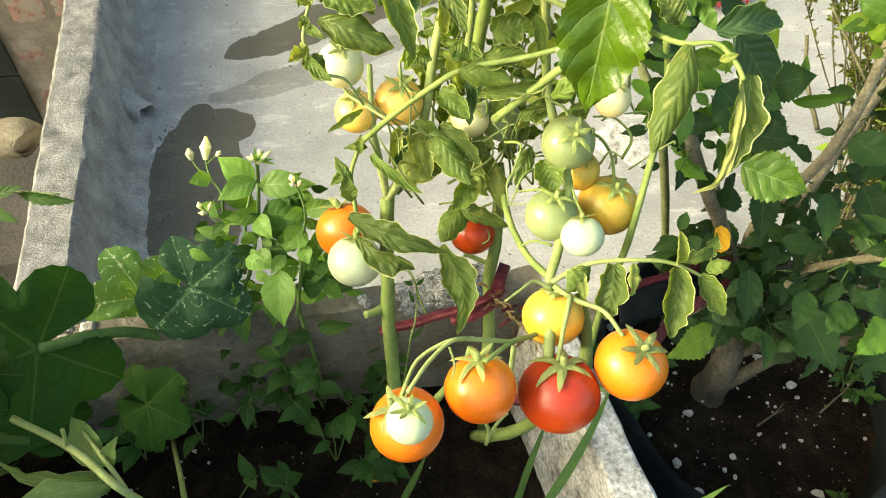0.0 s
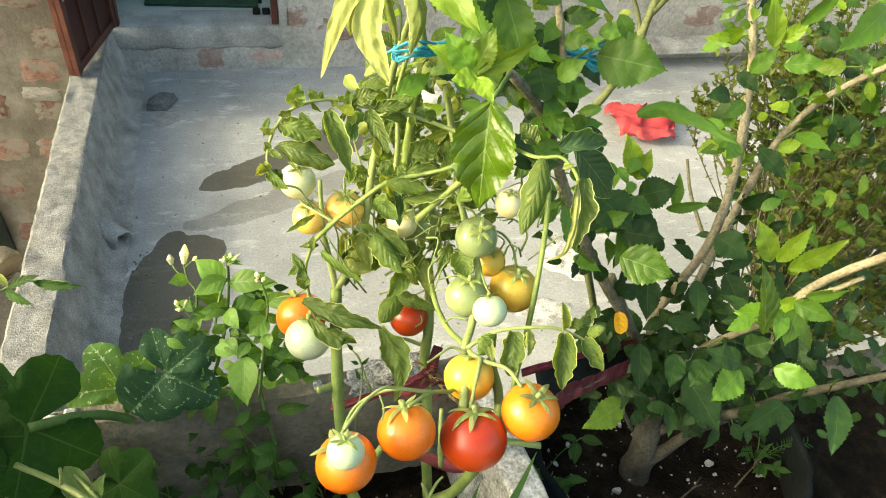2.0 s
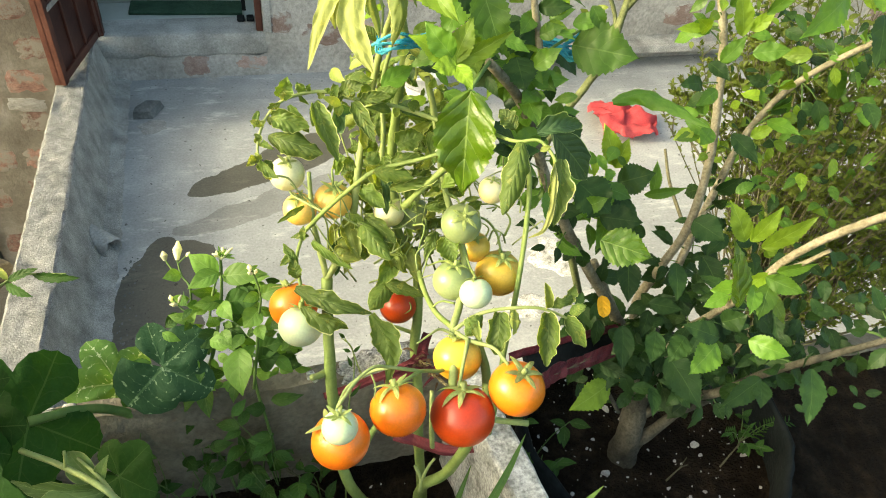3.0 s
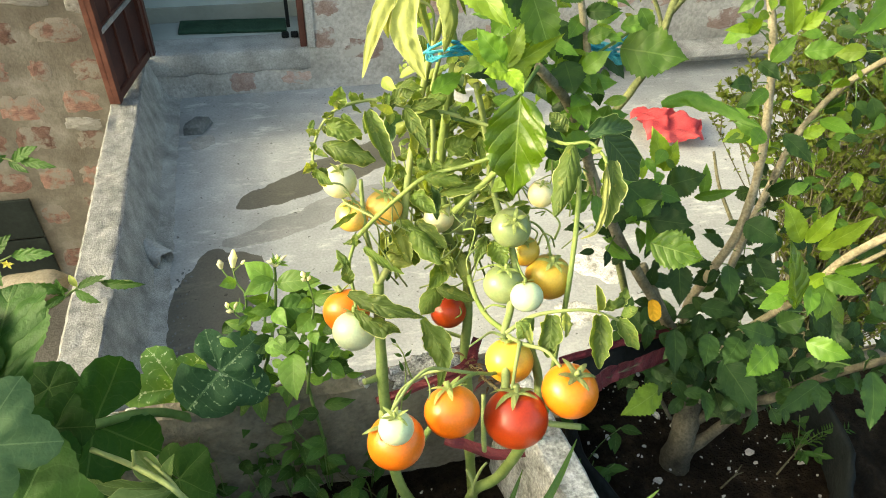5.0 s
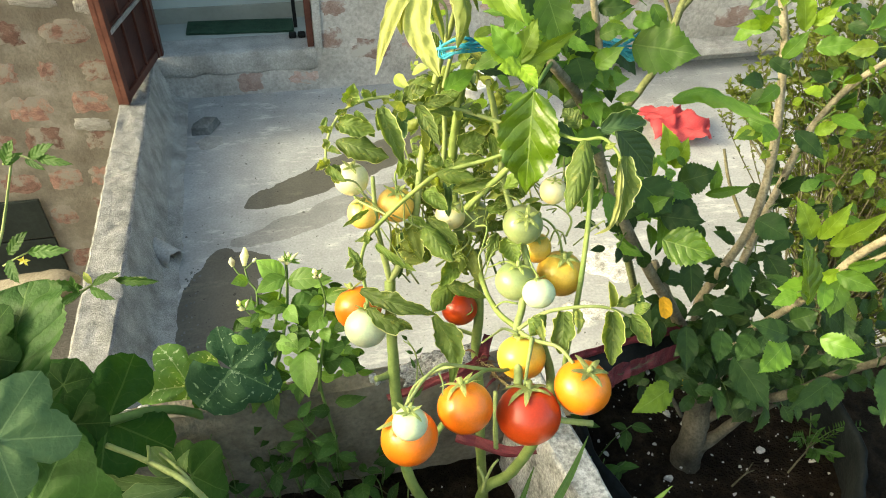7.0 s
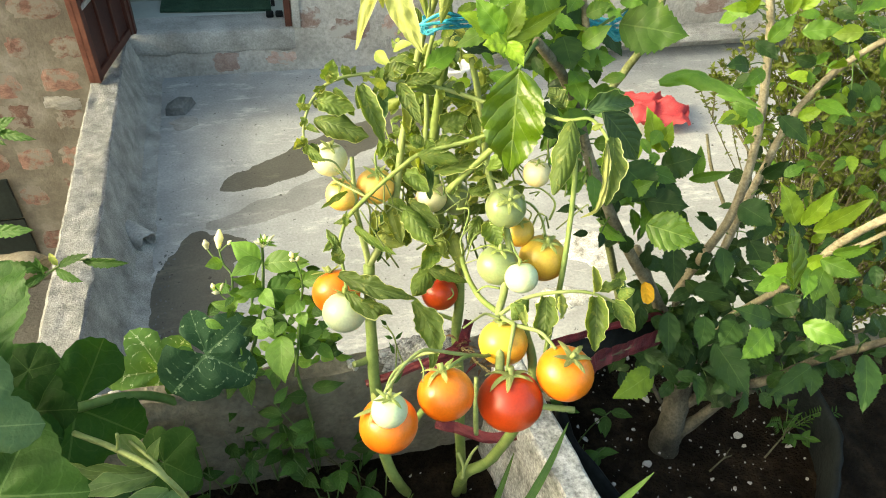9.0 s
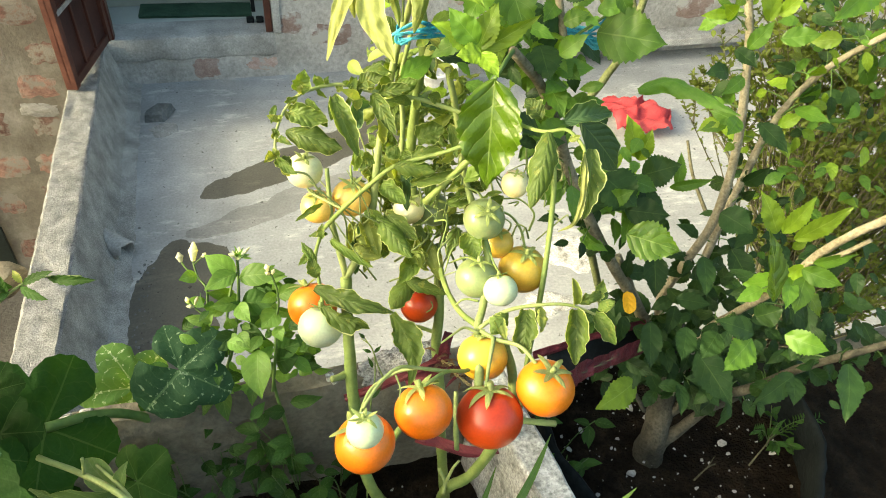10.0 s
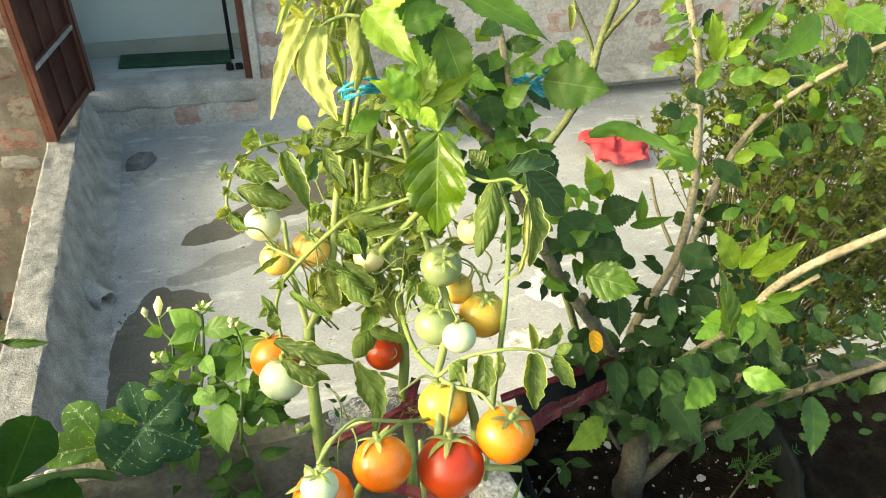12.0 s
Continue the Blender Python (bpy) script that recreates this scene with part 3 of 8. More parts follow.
part("skirting", box((-1.2, 3.998, SILL), (0.62, 4.0095, SILL + 0.070), 0.002), SKIRTING, room, smooth=False)
solid("ceiling", box((-1.32, DEEP, 2.8), (-0.45, 4.14, 2.95)), PLASTER, "plain passage ceiling", "ceiling", "structure")

bm = box((-0.19, 3.862, SILL), (0.280, 3.996, SILL + 0.012), 0.004, 0.002, 5)
for v in bm.verts:                                       # laid a little askew
    v.co.y -= 0.068 * (v.co.x + 0.19)
rug = solid("doormat", bm, MAT_GREEN, "dark green pile doormat on the passage floor", "doormat", smooth=True)
stopper = thing("slippers", (0.29, 3.79, SILL), "pair of small dark slippers on the passage floor", "slippers")
for dx in (-0.018, 0.022):
    part("slipper", box((0.29 + dx - 0.016, 3.76, SILL), (0.29 + dx + 0.016, 3.80, SILL + 0.018), 0.006), BLACK_PLASTIC, stopper)

frame_thing = thing("door_frame", (DOOR_R, WALL_Y, SILL), "narrow red-oxide steel door frame", "door frame", kind="structure")
part("jamb", box((DOOR_R - 0.030, WALL_Y + 0.005, SILL), (DOOR_R - 0.002, WALL_Y + 0.04, 2.15), 0.003), RUST_RED, frame_thing, smooth=False)
part("inner_jamb", box((DOOR_R - 0.080, WALL_Y + 0.10, SILL + 0.05), (DOOR_R - 0.064, WALL_Y + 0.12, 2.15), 0.003), BLACK_PLASTIC, frame_thing, smooth=False)
part("jamb", box((DOOR_L + 0.001, WALL_Y + 0.005, SILL), (DOOR_L + 0.022, WALL_Y + 0.04, 2.15), 0.003), RUST_RED, frame_thing, smooth=False)

# steel leaf swung out over the parapet
leaf_door = thing("door", (DOOR_L, WALL_Y, SILL), "dark red steel door leaf standing open", "door")
hinge, free = Vector((DOOR_L, WALL_Y - 0.004, 0)), Vector((-0.368, 3.245, 0))
run = (free - hinge)
span, turn = run.length, math.degrees(math.atan2(run.y, run.x))
swing = pose(hinge.x, hinge.y, SILL + 0.012, 0, 0, turn)


def door_piece(name, lo, hi, mat, label=""):
    return part(name, box(lo, hi, 0.002), mat, leaf_door, label, False, swing)


door_piece("panel", (0.0, -0.004, 0.0), (span, 0.004, 1.95), RUST_DARK)
door_piece("stile", (span - 0.032, -0.02, 0.0), (span, 0.02, 1.95), RUST_RED)
door_piece("stile", (0.0, -0.018, 0.0), (0.026, 0.018, 1.95), RUST_RED)
for z in (0.0, 0.255, 0.98, 1.9):
    door_piece("rail", (0.026, -0.014, z), (span - 0.032, 0.014, z + 0.03), RUST_RED)
for x in (0.33, 0.62):
    door_piece("rib", (span * x, -0.012, 0.03), (span * x + 0.012, 0.012, 1.9), RUST_RED)
door_piece("edge_strip", (0.02, 0.0145, 0.262), (span - 0.02, 0.021, 0.279), STEEL, "scuffed bare steel strip")

# outside the parapet, lower down
shaft = thing("window_1", (-1.3, WALL_Y, -0.7), "dark boarded window low in the brick wall", "window", kind="structure")
part("board", box((-1.75, WALL_Y - 0.02, -0.66), (-0.965, WALL_Y - 0.004, -0.445), 0.003), WINDOW_DARK, shaft, smooth=False)
part("board", box((-1.75, WALL_Y - 0.02, -0.98), (-0.965, WALL_Y - 0.004, -0.672), 0.003), WINDOW_DARK, shaft, smooth=False)
# ledge takes the dark shade colour in place of pale cement
ledge_low = solid("lower_ledge", box((-4.0, 2.9, -1.25), (-0.45, WALL_Y - 0.03, -1.05), 0.01, 0.006, 5), SHADE_GREY, "cement ledge below the parapet, coloured dark grey for shade", "ledge", "structure")
drain_pipe = solid("waste_pipe", tube([(-1.454, 2.833, -0.509), (-0.974, 2.773, -0.300), (-0.735, 2.706, -0.193), (-0.593, 2.666, -0.140), (-0.568, 2.651, -0.143)], 0.080, 0.055, 16, 4, 0.12), PLANTER, "fat cement-covered waste pipe outside the parapet", "pipe", smooth=True)

# drain hole at the foot of the parapet: a broken half pipe
drain = thing("drain_outlet", (-0.192, 2.554, 0.010), "short broken grey drain pipe at the parapet foot", "drain")
bm = bmesh.new()
start, along = Vector((-0.227, 2.582, 0.035)), Vector((0.055, -0.045, -0.010))
axis = along.normalized()
cross = Vector((0, 0, 1)).cross(axis).normalized()
lift = axis.cross(cross)
rings = []
for r, s in ((0.036, -0.4), (0.036, 0.95), (0.033, 1.0), (0.029, 0.97), (0.029, -0.3)):
    rings.append([bm.verts.new(start + along * (s + (0.12 * noise.noise(Vector((j * 0.5, 1, 2))) if s > 0.5 else 0)) + cross * math.cos(2 * math.pi * j / 22) * r + lift * math.sin(2 * math.pi * j / 22) * r) for j in range(22)])
for a, b in zip(rings, rings[1:]):
    for j in range(22):
        bm.faces.new((a[j], a[(j + 1) % 22], b[(j + 1) % 22], b[j]))
bmesh.ops.recalc_face_normals(bm, faces=bm.faces[:])
part("pipe", bm, CEMENT, drain)
# dark plug added in the bore to stand for its shadow
part("silt", tube([start - along * 0.35, start + along * 0.3], 0.028, 0.028, 14, 1, 0.0), SLATE, drain, "dark plug for the shade inside the pipe")

# ---- raised planter ----
RIM_Y, RIM_Z, SOIL_Z = 1.345, 0.765, 0.555
sec = [(-0.022, 0.0), (-0.022, RIM_Z - 0.02), (-0.012, RIM_Z), (0.014, RIM_Z + 0.002), (0.024, RIM_Z - 0.018), (0.024, 0.0)]
path = [(x, RIM_Y + 0.02 * (x - 0.2), (0, 1)) for x in np.linspace(-0.30, 0.555, 70)]
rim = solid("planter_wall_far", sweep(sec, path, 0.005, 15.0), PLANTER, "rough grey planter wall with a crumbling top", "planter wall", "structure", True, crease=32)
low_rim = solid("planter_wall_low", box((0.56, RIM_Y + 0.07, 0.0), (2.6, RIM_Y + 0.12, 0.50), 0.01, 0.004, 5), PLANTER, "low rendered wall behind the shrub bed", "planter wall", "structure")
sec = [(-0.026, 0.0)] + worn_section([(-0.024, 0.50), (-0.022, RIM_Z - 0.004), (-0.019, RIM_Z), (0.018, RIM_Z), (0.022, RIM_Z - 0.004), (0.024, 0.50)], 0.008)+ [(0.024, 0.50), (0.024, 0.0)]
path = [(0.565 + 0.14 * (1.219 - y), y, (1, 0.1)) for y in np.concatenate((np.linspace(RIM_Y - 0.03, 0.9, 60), np.linspace(0.87, -0.2, 20)))]
divider = solid("planter_divider", sweep(sec, path, 0.0022, 22.0), WHITEWASH, "flaking whitewashed divider wall of the planter", "planter wall", "structure", True, crease=28)
near_wall = solid("planter_wall_near", box((-0.30, -0.29, 0.0), (2.6, -0.21, RIM_Z), 0.01), PLANTER, "rendered near wall of the planter", "planter wall", "structure")
# unseen wall, added and raised so that its shadow falls over the bed
side_wall = solid("planter_shade_wall", box((-0.38, -0.205, 0.0), (-0.305, RIM_Y - 0.05, 1.165), 0.01, 0.004, 5), PLANTER, "unseen rendered wall added to shade the planter bed", "planter wall", "structure")


def soil_bed(x0, x1, y0, y1, z, seed):
    bm = bmesh.new()
    nx, ny = int((x1 - x0) / 0.014), int((y1 - y0) / 0.014)
    grid = []
    for j in range(ny + 1):
        row = []
        for i in range(nx + 1):
            p = Vector((x0 + (x1 - x0) * i / nx, y0 + (y1 - y0) * j / ny, z))
            p.z += 0.016 * noise.noise(p * 9 + Vector((seed, 0, 0))) + 0.009 * noise.noise(p * 38) + 0.005 * noise.noise(p * 95)
            row.append(bm.verts.new(p))
        grid.append(row)
    for j in range(ny):
        for i in range(nx):
            bm.faces.new((grid[j][i], grid[j][i + 1], grid[j + 1][i + 1], grid[j + 1][i]))
    return bm


soil_left = solid("soil_left", soil_bed(-0.30, 0.60, -0.205, 1.335, SOIL_Z, 0), SOIL, "dark damp soil of the tomato bed", "soil", "structure", True)
soil_right = solid("soil_right", soil_bed(0.56, 2.58, -0.205, 1.42, SOIL_Z - 0.06, 7), SOIL, "dark soil with pale rubble under the shrub", "soil", "structure", True)

# ---- plant kit ----
EYE_SIDE = Vector((-0.16, -0.74, 0.65)).normalized()     # open side, where blades turn their faces
SHAPES = {                                               # widest place, roundness of the base, sharpness of the tip
    "tomato": (0.42, 0.7, 0.9), "hibiscus": (0.40, 0.62, 1.12), "lance": (0.42, 0.8, 1.3), "round": (0.45, 0.5, 0.55), "jasmine": (0.40, 0.75, 1.05), "strap": (0.30, 0.35, 0.8),
}


def blade(length, width, shape="tomato", bow=0.1, fold=0.15, ripple=0.0, teeth=0.0, rows=10, half=3, seed=0, curl=0.0, tooth_count=9):
    """A leaf blade along +x with its face to +z; bow lifts its middle, fold raises its sides, curl rolls them over."""
    bm = bmesh.new()
    uv = bm.loops.layers.uv.new("UVMap")
    wide, blunt, sharp = SHAPES[shape]
    verts = []
    for i in range(rows + 1):
        s = i / rows
        w = math.sin(math.pi * 0.5 * (s / wide) ** blunt) if s < wide else math.cos(math.pi * 0.5 * ((s - wide) / (1 - wide)) ** (1 / sharp)) ** sharp
        w = max(w, 0.03) * width * 0.5
        row = []
        for j in range(-half, half + 1):
            v = j / half
            e = w
            x = s * length
            if teeth and abs(j) == half and 0 < i < rows:
                f = (s * tooth_count) % 1.0
                e *= 1 - teeth * (f if tooth_count > 6 else 0.5 + 0.5 * math.cos(2 * math.pi * f + seed))
                x += 0.35 * teeth * w * (1 - f)
            y = v * e
            a = abs(v)
            z = bow * length * 4 * s * (1 - s) + fold * a * e - curl * e * max(a - 0.45, 0) ** 2 * 3.2
            if curl:
                y *= 1 - 0.35 * curl * max(a - 0.4, 0)
            z += ripple * width * a * (math.sin(s * 15 + v * 2.1 + seed) + 0.6 * math.sin(s * 27 + seed * 2.3 - v)) * 0.5
            z += 0.05 * width * noise.noise(Vector((s * 4, v * 1.5, seed * 3.7)))
            row.append((bm.verts.new((x, y, z)), (s, v * 0.5 + 0.5)))
        verts.append(row)
    for a, b in zip(verts, verts[1:]):
        for j in range(2 * half):
            q = (a[j], b[j], b[j + 1], a[j + 1])
            f = bm.faces.new([k[0] for k in q])
            for loop, k in zip(f.loops, q):
                loop[uv].uv = k[1]
    return bm


def lie(base, tip, roll=0.0, face=None):
    """The pose that lays +x from base to tip and turns +z to the open side, then rolls about the midrib."""
    base, tip = Vector(base), Vector(tip)
    x = (tip - base).normalized()
    z = (face or EYE_SIDE)
    z = (z - x * z.dot(x))
    z = z.normalized() if z.length > 1e-4 else x.orthogonal().normalized()
    y = z.cross(x)
    m = Matrix((x, y, z)).transposed().to_4x4()
    return Matrix.Translation(base) @ m @ Matrix.Rotation(radians(roll), 4, "X")


serial = [0]


def leaf(plant, base, tip, width, mat, roll=0.0, bow=0.08, fold=0.15, shape="tomato", ripple=0.06, teeth=0.0, curl=0.0, name="leaf", label="", rows=10, half=3, face=None, tooth_count=9):
    serial[0] += 1
    length = (Vector(tip) - Vector(base)).length
    if mat in (T_LEAF, T_LEAF_YELLOW, T_DEEP) and shape == "tomato" and teeth < 0.2:      # tomato leaflets are lobed and crumpled
        teeth, tooth_count, rows, ripple = 0.20, 4, max(rows, 12), max(ripple, 0.20)
        curl, fold = curl or (0.0, 0.5, -0.45)[serial[0] % 3], fold + 0.12
        if length > 0.026:
            a, b = Vector(base), Vector(tip)
            up = (EYE_SIDE - (b - a).normalized() * EYE_SIDE.dot((b - a).normalized())) * length
            flip = 1 if serial[0] % 2 else -1
            return drape(plant, [a, a.lerp(b, 0.35) + up * (bow + 0.06), a.lerp(b, 0.72) + up * bow * 0.8, b], width * 1.02, mat, 0.26 * flip, (0.55, -0.5, 0.8)[serial[0] % 3], 0.10, name, label, roll, 0.26, 0.34)
    bm = blade(length, width, shape, bow, fold, ripple, teeth, rows, half, serial[0], curl, tooth_count)
    return part(name, bm, mat, plant, label, True, lie(base, tip, roll, face))


def drape(plant, points, width, mat, fold=0.5, curl=0.3, wave=0.12, name="leaf", label="", turn=0.0, lobes=0.10, crumple=1.0):
    """A limp leaf that hangs along a curve: folded at the midrib, its edges rolled and wavy."""
    serial[0] += 1
    seed = serial[0]
    line = [Vector(q) for q in spline(points, 10)]
    bm = bmesh.new()
    uv = bm.loops.layers.uv.new("UVMap")
    prev = None
    for i, q in enumerate(line):
        s = i / (len(line) - 1)
        d = (line[min(i + 1, len(line) - 1)] - line[max(i - 1, 0)]).normalized()
        out = EYE_SIDE - d * EYE_SIDE.dot(d)
        out = (Matrix.Rotation(radians(turn * (0.4 + 0.6 * s)), 4, d) @ out.normalized()).normalized()
        side = d.cross(out)
        w = width * 0.5 * max(0.04, math.sin(math.pi * min(1, s * 0.94 + 0.05)) ** 0.75 * (1 - 0.35 * s))
        now = []
        for j in range(-4, 5):
            v = j / 4
            a = abs(v)
            e = w * (1 + lobes * (1.5 * noise.noise(Vector((s * 5.5, 4.0 if j > 0 else 9.0, seed * 1.3))) + 0.7 * noise.noise(Vector((s * 13, 4.0 if j > 0 else 9.0, seed * 2.1)))) * a * a)
            lift = -fold * a * e + curl * e * max(a - 0.5, 0) ** 2 * 4 + wave * e * a * a * (math.sin(s * 19 + seed * 1.7 + v) + 0.8 * math.sin(s * 37 + seed * 2.9 + v * 3)) + crumple * e * (0.28 * noise.noise(Vector((s * 9, v * 2.4, seed))) + 0.10 * noise.noise(Vector((s * 26, v * 6, seed))))
            now.append((bm.verts.new(q + side * v * e * math.cos(min(1.2, fold)) + out * lift), (s, v * 0.5 + 0.5)))
        if prev:
            for j in range(8):
                k = (prev[j], prev[j + 1], now[j + 1], now[j])
                f = bm.faces.new([t[0] for t in k])
                for loop, t in zip(f.loops, k):
                    loop[uv].uv = t[1]
        prev = now
    return part(name, bm, mat, plant, label)


def stem(plant, points, r0, r1, mat, name="stem", sides=8, label=""):
    k = (0.95 if r0 > 0.007 else 0.72) if mat in (STEM, STEM_PALE) else 1.0
    return part(name, tube(points, r0 * k, r1 * k, sides, 5, 0.2), mat, plant, label)


def globe(r, squat=0.93, lobes=5, lobe=0.012, seg=28, rings=18, seed=0):
    """A tomato, its stalk end up."""
    bm = bmesh.new()
    rows = []
    for i in range(rings + 1):
        a = math.pi * i / rings
        row = []
        for j in range(seg):
            b = 2 * math.pi * j / seg
            rr = r * (1 + lobe * math.cos(lobes * b + seed) * math.sin(a) ** 2 * (0.5 + 0.5 * math.cos(a)))
            z = r * squat * math.cos(a)
            z -= r * 0.16 * math.exp(-(a / 0.30) ** 2)
            row.append(Vector((rr * math.sin(a) * math.cos(b), rr * math.sin(a) * math.sin(b), z)))
        rows.append(row)
    top, low = bm.verts.new(rows[0][0]), bm.verts.new(rows[-1][0])
    body = [[bm.verts.new(p) for p in row] for row in rows[1:-1]]
    for j in range(seg):
        k = (j + 1) % seg
        bm.faces.new((top, body[0][j], body[0][k]))
        bm.faces.new((low, body[-1][k], body[-1][j]))
        for a, b in zip(body, body[1:]):
            bm.faces.new((a[j], b[j], b[k], a[k]))
    return bm


def sepals(r, count=5, spread=1.0, lift=0.1, seed=0):
    """The green star on a tomato: narrow sepals that lie on the shoulder and flick up at the tips."""
    bm = bmesh.new()
    uv = bm.loops.layers.uv.new("UVMap")
    rnd = random.Random(seed)
    for k in range(count):
        an = 2 * math.pi * (k + rnd.uniform(-0.2, 0.2)) / count
        ln = r * spread * rnd.uniform(0.75, 1.1)
        up = lift * rnd.uniform(0.2, 1.6)
        d, sd = Vector((math.cos(an), math.sin(an), 0)), Vector((-math.sin(an), math.cos(an), 0))
        prev = None
        for i in range(7):
            s = i / 6
            ang = s * ln / r * 0.95
            p = d * (r * math.sin(ang) * 1.03) + Vector((0, 0, r * 0.96 * math.cos(ang) + 0.012 * r + up * r * s * s - 0.12 * r * math.exp(-(ang / 0.3) ** 2)))
            w = r * 0.085 * (0.8 + 0.9 * s) * (1 - s) ** 0.8 * 1.5 + 0.0003
            now = [(bm.verts.new(p - sd * w), (s, 0)), (bm.verts.new(p + Vector((0, 0, w * 0.35))), (s, 0.5)), (bm.verts.new(p + sd * w), (s, 1))]
            if prev:
                for j in (0, 1):
                    q = (prev[j], now[j], now[j + 1], prev[j + 1])
                    f = bm.faces.new([t[0] for t in q])
                    for loop, t in zip(f.loops, q):
                        loop[uv].uv = t[1]
            prev = now
    tube([(0, 0, r * 0.80), (0, 0, r * 0.95), (r * 0.05, 0, r * 1.12)], r * 0.10, r * 0.085, 7, 2, 0.0, bm)
    return bm


def tomato(plant, centre, dia, tint, lean=(0, 0), count=5, spread=0.95, lift=0.1, label="", star=True):
    serial[0] += 1
    at = Matrix.Translation(centre) @ Matrix.Rotation(radians(lean[0]), 4, "X") @ Matrix.Rotation(radians(lean[1]), 4, "Y") @ Matrix.Rotation(serial[0] * 1.7, 4, "Z")
    fruit = part("tomato", globe(dia / 2, 0.93 if dia > 0.03 else 1.03, 5, 0.012, seed=serial[0]), FRUIT[tint], plant, label, True, at)
    if star:
        part("calyx", sepals(dia / 2, count, spread, lift, serial[0]), SEPAL, fruit, "", True, Matrix.Identity(4)).matrix_parent_inverse = Matrix()
    return fruit


def cluster(bm, uv, m, length, width, shape="hibiscus", seed=0, bow=0.08, fold=0.15):
    """Adds one small blade to a joined mass."""
    wide, blunt, sharp = SHAPES[shape]
    rows, prev = 4, None
    for i in range(rows + 1):
        s = i / rows
        w = math.sin(math.pi * 0.5 * (s / wide) ** blunt) if s < wide else math.cos(math.pi * 0.5 * ((s - wide) / (1 - wide)) ** (1 / sharp)) ** sharp
        w = max(w, 0.04) * width * 0.5
        z = bow * length * 4 * s * (1 - s)
        now = [(bm.verts.new(m @ Vector((s * length, k * w, z + abs(k) * fold * w))), (s, k * 0.5 + 0.5)) for k in (-1, 0, 1)]
        if prev:
            for j in (0, 1):
                q = (prev[j], now[j], now[j + 1], prev[j + 1])
                f = bm.faces.new([t[0] for t in q])
                for loop, t in zip(f.loops, q):
                    loop[uv].uv = t[1]
        prev = now

# ---- tomato plant ----
TP = thing("tomato_plant", (0.390, 1.261, 0.560), "staked tomato plant with ripe, half-ripe and green tomatoes", "tomato plant")
stem(TP, [(0.405, 1.261, 0.555), (0.381, 1.206, 0.687), (0.365, 1.214, 0.746), (0.360, 1.257, 0.848), (0.362, 1.291, 0.911), (0.366, 1.321, 0.970)], 0.0076, 0.0070, STEM, "stem", 10)
stem(TP, [(0.366, 1.321, 0.970), (0.381, 1.327, 0.995), (0.399, 1.344, 1.036), (0.412, 1.375, 1.090), (0.421, 1.390, 1.125), (0.436, 1.399, 1.201), (0.443, 1.369, 1.261), (0.444, 1.350, 1.301)], 0.0068, 0.0045, STEM_PALE)
stem(TP, [(0.366, 1.321, 0.970), (0.359, 1.335, 1.015), (0.355, 1.337, 1.047), (0.355, 1.353, 1.097)], 0.0055, 0.003, STEM_PALE)
stem(TP, [(0.344, 1.329, 1.035), (0.366, 1.316, 1.072), (0.395, 1.303, 1.111), (0.418, 1.293, 1.136), (0.460, 1.275, 1.158), (0.504, 1.261, 1.184)], 0.0036, 0.0026, STEM)
stem(TP, [(0.344, 1.329, 1.035), (0.334, 1.320, 1.007), (0.335, 1.295, 0.986), (0.335, 1.275, 0.979)], 0.003, 0.0025, STEM)
stem(TP, [(0.358, 1.271, 0.864), (0.347, 1.265, 0.867), (0.337, 1.261, 0.870)], 0.0065, 0.0055, STEM_PALE, "cut_stub")
stem(TP, [(0.487, 1.250, 0.555), (0.468, 1.236, 0.728), (0.470, 1.271, 0.815), (0.467, 1.291, 0.869), (0.472, 1.304, 0.915), (0.471, 1.330, 0.976), (0.451, 1.341, 1.014), (0.445, 1.360, 1.097), (0.450, 1.364, 1.165), (0.456, 1.364, 1.228), (0.446, 1.356, 1.278)], 0.0075, 0.0045, STEM, "stem", 10)
stem(TP, [(0.428, 1.334, 1.094), (0.433, 1.348, 1.142), (0.433, 1.361, 1.188), (0.442, 1.361, 1.236)], 0.004, 0.003, STEM_PALE)
stem(TP, [(0.464, 1.130, 0.991), (0.472, 1.160, 0.997), (0.479, 1.191, 1.004), (0.491, 1.215, 1.011), (0.504, 1.251, 1.040), (0.498, 1.284, 1.069), (0.491, 1.313, 1.101), (0.486, 1.329, 1.148), (0.474, 1.342, 1.207)], 0.0062, 0.0045, STEM_PALE)
stem(TP, [(0.480, 1.191, 1.004), (0.471, 1.233, 0.988), (0.468, 1.283, 0.983), (0.472, 1.331, 0.993)], 0.0042, 0.0045, STEM)
stem(TP, [(0.479, 1.187, 1.007), (0.505, 1.189, 1.024), (0.536, 1.180, 1.036), (0.566, 1.173, 1.036), (0.595, 1.159, 1.027)], 0.0032, 0.0018, STEM_PALE)
stem(TP, [(0.479, 1.182, 1.009), (0.491, 1.167, 1.010), (0.509, 1.152, 1.013), (0.516, 1.128, 1.015)], 0.0032, 0.0024, STEM_PALE)
stem(TP, [(0.488, 1.169, 1.012), (0.477, 1.145, 1.004), (0.467, 1.122, 1.001)], 0.003, 0.0024, STEM_PALE)
stem(TP, [(0.477, 1.181, 1.007), (0.464, 1.187, 1.011), (0.451, 1.179, 1.014), (0.436, 1.170, 1.014)], 0.0025, 0.0012, STEM_PALE)
stem(TP, [(0.498, 1.174, 0.989), (0.462, 1.154, 0.988), (0.432, 1.133, 1.018), (0.407, 1.115, 1.028)], 0.0032, 0.0024, STEM)
